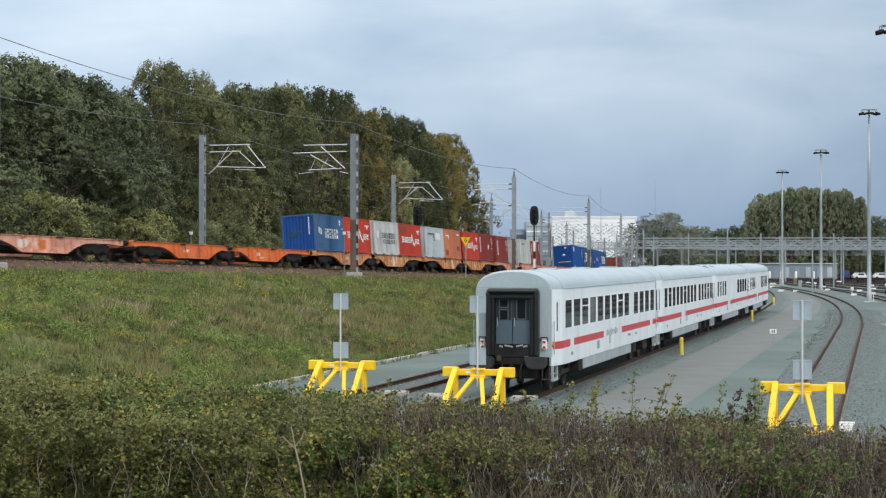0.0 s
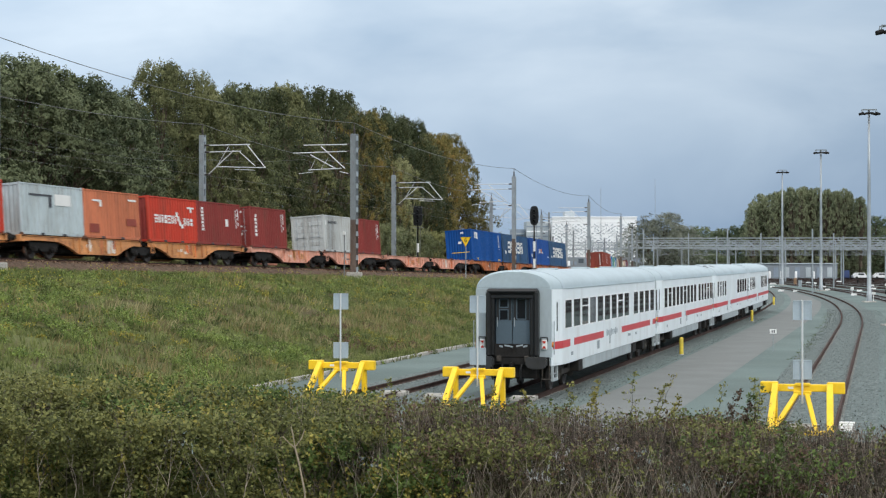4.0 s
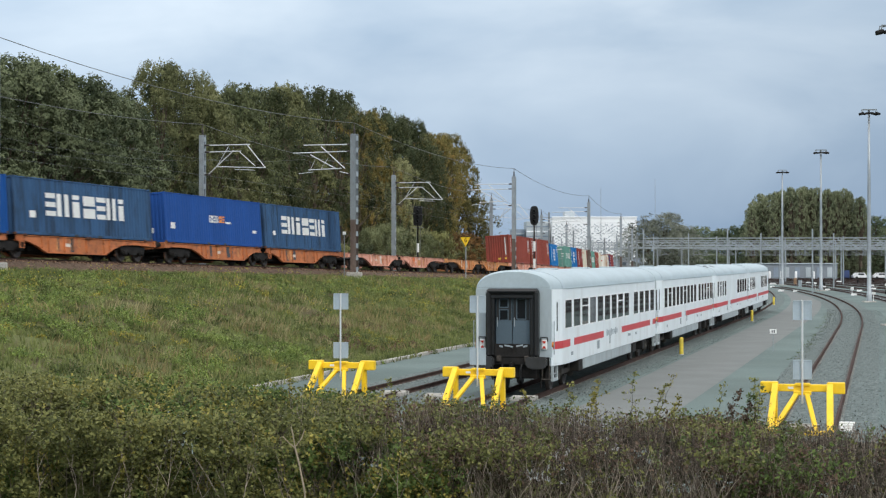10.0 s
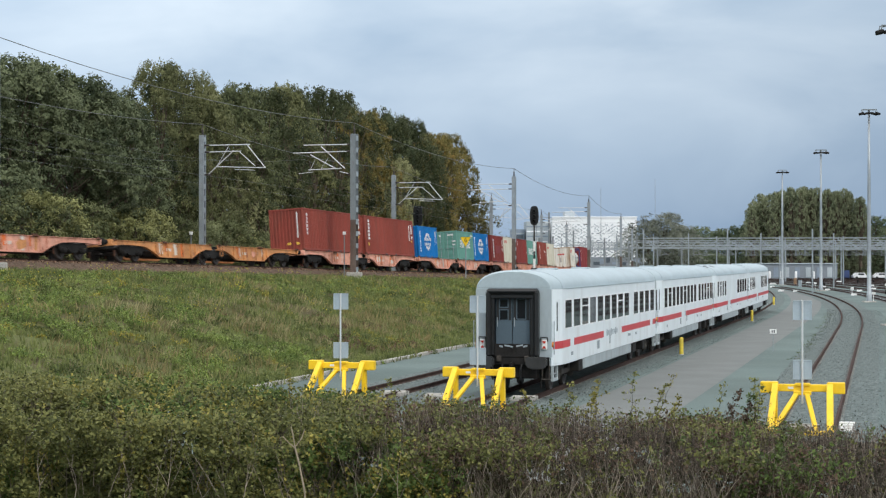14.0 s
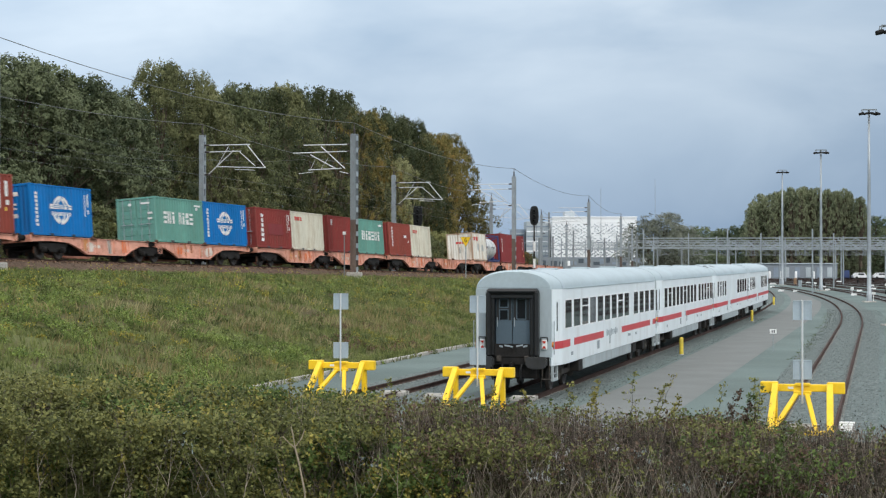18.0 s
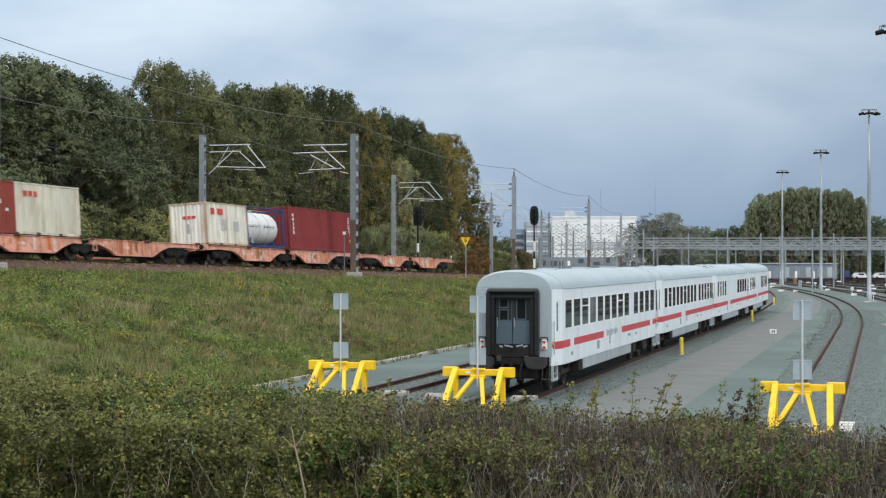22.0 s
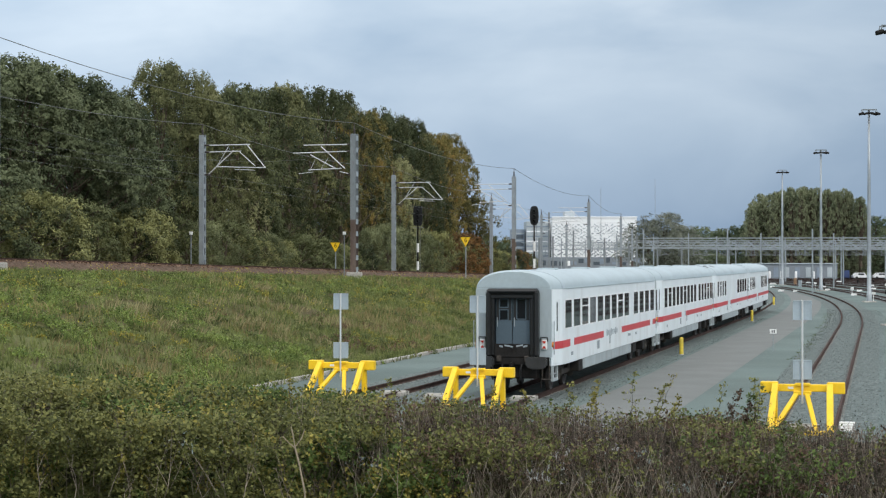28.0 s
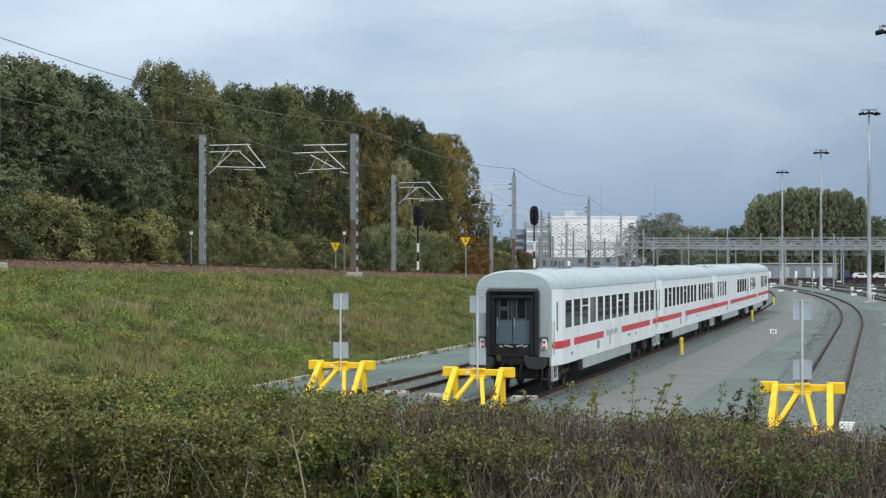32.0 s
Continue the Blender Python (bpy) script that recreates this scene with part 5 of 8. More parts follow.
        for y0, y1 in ((-0.55, 0.03), (0.05, 0.60)):
            dd = part("gangway_door", Shape().box((x - sg * 0.04, (y0 + y1) / 2, 2.25), (0.05, y1 - y0, 1.90), 0.012), K_DOOR, end)
            ym = (y0 + y1) / 2
            part("upper_panel", Shape().box((x - sg * 0.014, ym, 2.80), (0.008, (y1 - y0) * 0.92, 0.78), 0.003), M_RUBBER, dd, "dark upper door panel")
            for zc, hh_ in (((2.97, 0.28), (2.58, 0.34)) if y0 > 0 else ((2.78, 0.66),)):
                rim = Shape()
                wd = (y1 - y0) * 0.52
                for dy, dz, sy, sz in ((-wd / 2, 0, 0.03, hh_), (wd / 2, 0, 0.03, hh_), (0, hh_ / 2, wd, 0.03), (0, -hh_ / 2, wd, 0.03)):
                    rim.box((x - sg * 0.006, ym + dy, zc + dz), (0.012, sy, sz))
                w = part("door_window", rim, K_DOOR, dd)
                part("pane", Shape().box((x - sg * 0.008, ym, zc), (0.006, wd, hh_)), K_GLASS, w)
            part("door_handle", Shape().box((x, y1 - 0.06, 2.35), (0.04, 0.03, 0.3), 0.01), M_STEEL, dd)
        part("fall_plate", Shape().box((x + sg * 0.08, 0, 1.42), (0.05, 1.25, 0.44), 0.02), M_BLACK, end)
        scr = Shape()
        for q, wd, dz in ((-0.36, 0.10, 0.0), (-0.20, 0.16, 0.02), (0.04, 0.05, -0.02), (0.16, 0.12, 0.01), (0.34, 0.08, -0.01)):
            scr.box((x + sg * 0.108, q * 1.15, 1.57 + dz), (0.006, wd * 1.5, 0.05), 0, Matrix.Rotation(q * 0.9, 3, "X"))
        part("scraped_marks", scr, M_SIGNBACK, end, "pale scraped marks")
        hs = Shape().box((x - sg * 0.02, 0, 1.08), (0.22, 2.3, 0.26), 0.03)
        hs.box((x - sg * 0.3, 0, 0.75), (0.4, 1.6, 0.5), 0.05)
        part("headstock", hs, M_BLACK, c)
        for y in (-0.875, 0.875):
            bu = Shape().lathe([(0, 0.17), (0.25, 0.17), (0.26, 0.14), (0.58, 0.14)], (x + sg * 0.05, y, 1.06), (sg, 0, 0), 16)
            plate = [(-0.35, 0.10), (-0.27, 0.19), (0.27, 0.19), (0.35, 0.10), (0.35, -0.08), (0.28, -0.17), (0.12, -0.22), (-0.12, -0.22), (-0.28, -0.17), (-0.35, -0.08)]
            bu.prism(plate, lambda u, v, w, x=x, y=y, sg=sg: (x + sg * (0.56 + w), y + u, 1.07 + v), 0.06)
            bu.prism([(u * 0.9, v * 0.88) for u, v in plate], lambda u, v, w, x=x, y=y, sg=sg: (x + sg * (0.62 + w), y + u, 1.07 + v), 0.025)
            part("buffer", bu, K_BUFFER, c)
        for y in (-1.03, 1.03):
            tl = part("tail_lamp", Shape().box((x + sg * 0.03, y, 1.62), (0.07, 0.19, 0.34), 0.03), M_WHITE_MARK, end)
            for tri in ([(-0.06, 0.12), (0.06, 0.12), (0, 0.02)], [(-0.06, -0.12), (0, -0.02), (0.06, -0.12)]):
                part("lamp_glass", Shape().prism(tri, lambda u, v, w, x=x, y=y, sg=sg: (x + sg * (0.066 + w), y + u, 1.62 + v), 0.012), K_LAMP_RED, tl)
        for y in (-1.03, 1.03):
            part("lamp_bracket", Shape().tube((x + sg * 0.03, y - 0.11, 1.72), (x + sg * 0.07, y - 0.11, 1.86), 0.018, n=6).tube((x + sg * 0.07, y - 0.11, 1.86), (x + sg * 0.07, y + 0.11, 1.86), 0.018, n=6).tube((x + sg * 0.07, y + 0.11, 1.86), (x + sg * 0.03, y + 0.11, 1.72), 0.018, n=6), M_RUBBER, end)
            part("jumper_socket", Shape().box((x + sg * 0.12, y * 0.45, 1.16), (0.16, 0.16, 0.20), 0.03), K_BOGIE, c)
            part("end_step", Shape().box((x + sg * 0.04, y * 1.05, 0.50), (0.22, 0.30, 0.03), 0.01).bar((x + sg * 0.02, y * 1.16, 0.50), (x + sg * 0.02, y * 1.16, 0.95), 0.03).bar((x + sg * 0.02, y * 0.94, 0.50), (x + sg * 0.02, y * 0.94, 0.95), 0.03), K_BOGIE, c)
            part("rail_guard", Shape().bar((x - sg * 0.75, y * 0.75, 0.80), (x - sg * 0.70, y * 0.75, 0.16), 0.05, 0.10, 0.01), K_BOGIE, c)
        part("end_seam", Shape().box((x + sg * 0.004, 0, 3.475), (0.012, 2.40, 0.012)), M_SIGNBACK, end)
        for y in (-0.30, 0.34, 0.66):
            part("brake_hose", Shape().tube((x + sg * 0.12, y, 0.98), (x + sg * 0.30, y * 0.97, 0.80), 0.03, n=8).tube((x + sg * 0.30, y * 0.97, 0.80), (x + sg * 0.28, y * 0.95, 0.48), 0.03, n=8), M_RUBBER, c)
        part("screw_coupling", Shape().bar((x + sg * 0.1, 0, 1.0), (x + sg * 0.42, 0, 0.98), 0.1, 0.14, 0.02).bar((x + sg * 0.4, 0, 0.98), (x + sg * 0.36, 0, 0.5), 0.07, 0.09, 0.02), M_BLACK, c)
        part("marker_light", Shape().lathe([(0, 0.10), (0.05, 0.10), (0.08, 0.05), (0.085, 0)], (x - sg * 0.15, -HWE - 0.01, 1.62), (0, -1, 0), 10), K_LAMP_AMBER, c)
    for x in (2.95, 22.0 + 0.0):
        x = 3.5 if x < 10 else 22.6
        b = part("bogie", Shape().box((x, 0, 0.60), (0.6, 1.9, 0.3), 0.05), M_BLACK, c, "black coach bogie")
        for y in (-1.02, 1.02):
            fr = Shape().prism([(-1.75, 0.62), (-1.6, 0.82), (-0.6, 0.78), (-0.4, 0.66), (0.4, 0.66), (0.6, 0.78), (1.6, 0.82), (1.75, 0.62), (1.2, 0.60), (0.6, 0.50), (-0.6, 0.50), (-1.2, 0.60)], lambda u, v, w, y=y, x=x: (x + u, y - 0.06 + w, v), 0.12)
            for q in (-1.25, 1.25):
                fr.box((x + q, y, 0.47), (0.36, 0.2, 0.30), 0.06)
                fr.lathe([(0, 0.13), (0.2, 0.13)], (x + q - 0.3, y, 0.5), (0, 0, 1), 10).lathe([(0, 0.13), (0.2, 0.13)], (x + q + 0.3, y, 0.5), (0, 0, 1), 10)
            part("side_frame", fr, K_BOGIE, b)
        for q in (-1.25, 1.25):
            part("wheelset", WHEELSET, None, b, "", Matrix.Translation((x + q, 0, 0.46)))
    return c


def along(at, d0, ln=LEN):
    """Pose of a coach from its near end at distance d0."""
    a, b = at(d0)[0], at(d0 + ln)[0]
    x = (b - a).normalized()
    y = Vector((0, 0, 1)).cross(x)
    m = Matrix((x, y, Vector((0, 0, 1)))).transposed().to_4x4()
    m.translation = a
    return m


UP, LO = 2.07, 3.06
W_SALOON = [(1.66, 2.98, UP, LO)] + [(3.30 + 1.70 * i, 3.30 + 1.70 * i + 1.40, UP, LO) for i in range(8)] + [(17.92 + 1.75 * i, 17.92 + 1.75 * i + 1.38, UP, LO) for i in range(4)]
W_COMP = [(1.9 + 1.62 * i, 1.9 + 1.62 * i + 1.32, UP, LO) for i in range(9)] + [(17.2 + 1.6 * i, 17.2 + 1.6 * i + 1.30, UP, LO) for i in range(5)]
W_BISTRO = [(1.9 + 1.6 * i, 1.9 + 1.6 * i + 1.3, UP, LO) for i in range(4)] + [(16.2 + 2.05 * i, 16.2 + 2.05 * i + 1.85, UP, LO) for i in range(4)]
W_LEAD = [(1.5 + 1.55 * i, 1.5 + 1.55 * i + 1.35, UP, LO) for i in range(4)] + [(14.6 + 1.75 * i, 14.6 + 1.75 * i + 1.55, UP, LO) for i in range(5)]
S_A = [(0.05, 0.1), (0.12, 1.14), (1.16, 2.64), (3.42, 9.85), (14.5, 23.1), (24.0, 24.9), (24.97, 25.9)]
S_B = [(0.12, 1.14), (1.16, 9.0), (11.0, 24.9), (24.97, 25.9)]
coach(along(T2, 5.12), "white express coach with red stripe, rear end showing", W_SALOON, S_A[1:])
coach(along(T2, 5.12 + 26.4), "white express coach with a long red stripe", W_COMP, S_B)
third = coach(along(T2, 5.12 + 52.8), "white dining coach with few windows and red stripe", W_BISTRO, S_B)
coach(along(T2, 5.12 + 79.2), "white leading coach at the train's far end", W_LEAD, S_B)
for x in (1.0, 4.6):
    part("vent_flap", Shape().box((x, -0.80, 3.93), (0.9, 0.34, 0.10), 0.04, Matrix.Rotation(0.42, 3, "X")), M_STEEL_OLD, third, "dark roof vent")


# ---- buffer stops, signs, bollards ----
M_PLATE = paint("pale_sign_plate", (0.39, 0.46, 0.51), 0.5, 0.08, 2, 20, 0.03, 0.2)


def buffer_stop(x, y, label):
    """Yellow welded buffer stop with two pairs of sign plates on a pole."""
    m = Matrix.Translation((x, y, 0)) @ Matrix.Rotation(-0.2452, 4, "Z")
    b = thing("buffer_stop", label, "buffer stop", "buffer stops", m)
    # y points along the track, away from the viewer
    part("cross_beam", Shape().box((0, 0, 1.03), (1.6, 0.16, 0.19), 0.015), M_YELLOW, b)
    for sg in (-1, 1):
        part("buffer_head", Shape().box((sg * 0.86, 0.03, 1.035), (0.46, 0.24, 0.30), 0.02), M_YELLOW, b)
        part("front_leg", Shape().bar((sg * 0.70, -0.05, 1.10), (sg * 0.76, -1.60, -0.10), 0.15, 0.17, 0.015, (1, 0, 0)), M_YELLOW, b)
        part("upright", Shape().bar((sg * 0.72, 0.06, 1.0), (sg * 0.72, 0.12, -0.10), 0.18, 0.14, 0.012, (1, 0, 0)), M_YELLOW, b)
        part("brace", Shape().bar((-0.12 if sg < 0 else 0.10, -0.06, 0.92), (-0.74 if sg < 0 else 0.42, -1.15, -0.08), 0.10, 0.12, 0.012, (1, 0, 0)), M_YELLOW, b)
        part("foot_rail", (Shape().box((0.42, -1.62, 0.0), (0.66, 0.12, 0.12), 0.02) if sg > 0 else Shape()).box((sg * 0.75, -0.75, -0.06), (0.16, 2.0, 0.07), 0.015), M_YELLOW, b)
    part("centre_block", Shape().box((0.0, -0.03, 1.12), (0.40, 0.2, 0.08), 0.015).box((0.0, -0.09, 0.90), (0.46, 0.14, 0.11), 0.015), M_YELLOW, b)
    part("small_plate", Shape().box((-0.30, -0.085, 1.03), (0.14, 0.008, 0.06)), M_WHITE_MARK, b)
    part("sign_pole", Shape().tube((0, -0.14, 0.62), (0, -0.14, 3.32), 0.029, n=10), M_TUBE, b)
    for z in (1.51, 3.06):
        for x0 in (-0.122, 0.122):
            p = Shape().box((x0 * 1.05, -0.09, z), (0.235, 0.02, 0.51), 0.006)
            p.box((x0 * 1.05 - 0.108, -0.105, z), (0.016, 0.03, 0.49)).box((x0 * 1.05 + 0.108, -0.105, z), (0.016, 0.03, 0.49)).box((x0 * 1.05, -0.105, z + 0.24), (0.22, 0.03, 0.016)).box((x0 * 1.05, -0.105, z - 0.24), (0.22, 0.03, 0.016))
            part("sign_plate", p, M_PLATE, b, "blank grey back of a sign plate")
    return b


buffer_stop(-3.22, 57.7, "yellow steel buffer stop with grey sign plates")
buffer_stop(1.06, 54.06, "yellow steel buffer stop before the parked coaches")
buffer_stop(9.42, 47.5, "yellow steel buffer stop on the curved siding")
BLOCK = Shape().box((0, 0, 0), (0.75, 0.15, 0.13), 0.012).mesh("concrete_block", M_CONCRETE)
for x, y, a in ((9.60, 48.3, 0.24), (-1.6, 60.6, 0.2), (-0.2, 59.4, 0.2), (2.6, 58.4, 0.24)):
    s_ = thing("block_stack", "pale concrete blocks laid between the rails", "concrete block", "loose concrete blocks", Matrix.Translation((x, y, GROUND_Z + 0.08)) @ Matrix.Rotation(-a, 4, "Z"))
    for i in range(4):
        part("concrete_block", BLOCK, None, s_, "", Matrix.Translation((0.02 * (i % 2), i * 0.24 - 0.36, 0.012 * (i % 3))))

SLAB = Shape().box((0, 0, 0), (0.40, 0.16, 0.05), 0.01).mesh("concrete_slab", M_WHITE)
s_ = thing("slab_stack", "stepped stack of thin pale slabs beside the rail", "concrete slab", "loose concrete blocks", Matrix.Translation((10.68, 48.0, GROUND_Z + 0.03)) @ Matrix.Rotation(-0.24, 4, "Z"))
for i in range(4):
    part("concrete_slab", SLAB, None, s_, "", Matrix.Translation((0.01 * (i % 2), 0.10 * i, 0.058 * i)))
    if i:
        part("packing", Shape().box((0, 0.10 * i, 0.029 * i - 0.03), (0.36, 0.12, 0.058 * i)), M_CONCRETE, s_)
for x, y in ((11.4, 86.7), (22.8, 133.8), (33.3, 182.5)):
    b = thing("bollard", "short yellow marker post on the gravel", "bollard", "yellow marker posts", Matrix.Translation((x, y, GROUND_Z)))
    part("post", Shape().lathe([(0, 0.10), (0.78, 0.10), (0.83, 0.08), (0.85, 0.0)], (0, 0, 0), (0, 0, 1), 14), M_YELLOW_DULL, b)
    part("base", Shape().lathe([(0, 0.16), (0.03, 0.16), (0.04, 0.1)], (0, 0, 0), (0, 0, 1), 14), M_CONCRETE, b)


def small_sign(x, y):
    s_ = thing("track_sign", "small white sign with dark marks on a thin post", "sign", m=Matrix.Translation((x, y, GROUND_Z)))
    part("post", Shape().tube((0, 0, 0), (0, 0, 0.95), 0.018, n=8), M_STEEL, s_)
    p = part("plate", Shape().box((0, -0.03, 1.0), (0.34, 0.02, 0.22), 0.006), M_WHITE, s_)
    part("number_bars", Shape().box((-0.05, -0.043, 1.0), (0.06, 0.004, 0.13)).box((0.05, -0.043, 1.0), (0.06, 0.004, 0.13)), M_DARK_MARK, p)


small_sign(16.35, 89.8)


# ---- tall yard lamps ----
def light_mast(x, y, h, label):
    t = thing("light_mast", label, "light mast", "tall yard lights", Matrix.Translation((x, y, GROUND_Z)))
    part("mast", Shape().lathe([(0, 0.30), (0.9, 0.29), (0.95, 0.24), (6, 0.21), (13, 0.165), (h - 0.3, 0.11), (h - 0.3, 0.0)], (0, 0, 0), (0, 0, 1), 16), M_STEEL, t)
    part("base_plate", Shape().box((0, 0, 0.05), (1.3, 1.3, 0.14), 0.03), M_CONCRETE, t)
    ring = Shape()
    for sg in (-1, 1):
        ring.bar((-0.75, sg * 0.3, h + 0.08), (0.75, sg * 0.3, h + 0.08), 0.08)
        for q in (-0.72, 0.72):
            ring.bar((q, sg * 0.3, h + 0.1), (q * 1.15, sg * 0.32, h - 0.35), 0.06)
        ring.bar((sg * 0.5, -0.4, h + 0.06), (sg * 0.5, 0.4, h + 0.06), 0.08)
    ring.bar((0, -0.35, h + 0.02), (0, 0.35, h + 0.02), 0.14)
    ring.bar((0, 0, h - 0.32), (0, 0, h + 0.1), 0.2)
    part("head_frame", ring, M_STEEL_OLD, t)
    for i, (dx, dy) in enumerate(((-0.8, -0.3), (-0.3, -0.38), (0.3, -0.38), (0.8, -0.3), (-0.65, 0.35), (0.65, 0.35))):
        f = Shape().box((dx * 1.1, dy, h - 0.36), (0.56, 0.45, 0.24), 0.06, Matrix.Rotation(radians(14 * (1 if dx > 0 else -1)), 3, "Y"))
        part("floodlight", f, M_BLACK, t)
    return t


for x, y in ((45.8, 194.8), (55.5, 266.1), (61.0, 325.8)):
    light_mast(x, y, 20.62, "tall grey tapered mast with floodlights on top")
light_mast(30.95, 125.0, 20.62, "tall grey tapered mast with floodlights on top")


# ---- overhead line ----
M_WIRE = paint("copper_wire", (0.15, 0.16, 0.16), 0.5, 0.2, 2, 10, 0.0, 0.5)
M_INSUL = paint("dark_insulator", (0.04, 0.03, 0.028), 0.35, 0.1, 4, 10, 0.0)


def wire(sh, pts, r, n=5):
    """One bent wire through the points."""
    pts = [Vector(p) for p in pts]
    vs = []
    for i, p in enumerate(pts):
        x = (pts[min(i + 1, len(pts) - 1)] - pts[max(i - 1, 0)]).normalized()
        y = x.cross(Vector((0, 0, 1))).normalized()
        z = y.cross(x)
        vs += [p + (y * math.cos(TAU * k / n) + z * math.sin(TAU * k / n)) * r for k in range(n)]
    sh.add(vs, [(i * n + k, i * n + (k + 1) % n, (i + 1) * n + (k + 1) % n, (i + 1) * n + k) for i in range(len(pts) - 1) for k in range(n)], True)


def sag(a, b, drop, n=12):
    a, b = Vector(a), Vector(b)
    return [a.lerp(b, i / n) - Vector((0, 0, drop * 4 * (i / n) * (1 - i / n))) for i in range(n + 1)]


M_MAST_RUST = paint("rust_stained_mast_steel", (0.13, 0.098, 0.082), 0.75, 0.25, 1.0, 16, 0.15, 0.1, 0.5, (0.17, 0.16, 0.155), 4)
BATTEN = Shape().box((0, 0, 0), (0.012, 0.40, 0.34), 0.003).mesh("batten_plate", M_STEEL)
BATTEN_BIG = Shape().box((0, 0, 0), (0.012, 0.48, 0.34), 0.003).mesh("batten_plate", M_STEEL)


def mast(s, w, side, h, reach=3.1, arm=True, big=False):
    """Lattice-and-channel catenary mast; side: +1 arm towards the yard, -1 away from it."""
    p, t = main_line(s, w)
    m = Matrix.Translation((p.x, p.y, main_z(s) - 0.55)) @ Matrix.Rotation(-t, 4, "Z")
    o = thing("catenary_mast", "grey steel overhead-line mast with bracket arm", "catenary mast", "overhead line masts", m)
    hh = h + 0.55
    bw, d = (0.40, 0.50) if big else (0.34, 0.42)
    for y in (-d / 2, d / 2):
        cutz = hh * 0.40
        for z0, z1, cm in (((0, cutz, M_MAST_RUST), (cutz, hh, M_STEEL_OLD if big else M_STEEL)) if side < 0 else ((0, hh, M_STEEL),)):
            ch = Shape().box((0.0, y, (z0 + z1) / 2), (bw, 0.035, z1 - z0), 0.006)
            for x in (-bw / 2 + 0.01, bw / 2 - 0.01):
                ch.box((x, y - math.copysign(0.05, y), (z0 + z1) / 2), (0.025, 0.10, z1 - z0))
            part("channel", ch, cm, o, "rust-brown lower length" if cm is M_MAST_RUST else "")
    k = int(hh / 0.8)
    for i in range(k):
        z = 0.5 + i * (hh - 0.8) / (k - 1)
        for x in (-bw / 2 - 0.008, bw / 2 + 0.008):
            part("batten_plate", BATTEN_BIG if big else BATTEN, None, o, m=Matrix.Translation((x, 0, z)))
    part("foundation", Shape().box((0, 0, -0.02), (0.9, 0.9, 0.66), 0.04), M_CONCRETE, o, "pale concrete footing")
    part("top_insulator", Shape().lathe([(0, 0.05), (0.05, 0.09), (0.10, 0.05), (0.15, 0.09), (0.20, 0.05), (0.25, 0.09), (0.30, 0.05), (0.35, 0.09), (0.40, 0.03), (0.76, 0.03)], (0, 0, hh), (0, 0, 1), 8), M_INSUL, o)
    if arm:
        k = side * reach / 3.1
        zt = hh - 0.72
        pull = (("registration_tube", 0.15, 0.0, 3.8, 0.0, 0.036), ("registration_tube", 0.15, -0.47, 3.1, -0.45, 0.036), ("bracket_tube", 0.45, -2.05, 2.5, -0.40, 0.038),
                                      ("bracket_tube", 3.6, -0.03, 5.05, -1.62, 0.034), ("bracket_tube", 3.0, -0.5, 4.25, -1.5, 0.026), ("bracket_tube", 1.15, -1.5, 2.1, -0.1, 0.026),
                                      ("steady_arm", 1.15, -1.5, 5.05, -1.62, 0.032), ("steady_arm", 2.6, -1.7, 4.2, -1.78, 0.022))
        push = (("registration_tube", 0.25, 0.0, 3.50, 0.0, 0.036), ("registration_tube", 0.30, -0.47, 4.25, -0.54, 0.036), ("bracket_tube", 2.30, -0.10, 0.64, -1.66, 0.036), ("bracket_tube", 3.05, -0.66, 1.26, -1.66, 0.034), ("bracket_tube", 1.0, -1.85, 0.30, -2.05, 0.026),
                ("steady_arm", 3.15, -1.72, 0.88, -1.64, 0.034), ("steady_arm", 3.85, -1.97, 2.82, -1.86, 0.020), ("dropper", 2.70, -1.0, 3.08, -1.82, 0.014), ("dropper", 1.80, -0.90, 2.30, -1.68, 0.014))
        for nm, x0, z0, x1, z1, r in (pull if side > 0 else push):
            part(nm, Shape().tube((x0 * k, 0, zt + z0), (x1 * k, 0, zt + z1), r, n=8), M_TUBE, o)
        for q in (zt, zt - 0.47, zt - 2.05):
            ins = Shape().lathe([(0, 0.04), (0.06, 0.08), (0.12, 0.04), (0.18, 0.08), (0.24, 0.04), (0.30, 0.08), (0.36, 0.04), (0.44, 0.03)], (0.14 * side, 0, q), (side, 0, 0), 8)
            part("insulator", ins, M_INSUL, o)
            part("bracket", Shape().box((0.06 * side, 0, q), (0.2, 0.46, 0.12), 0.01), M_STEEL, o)
    return o


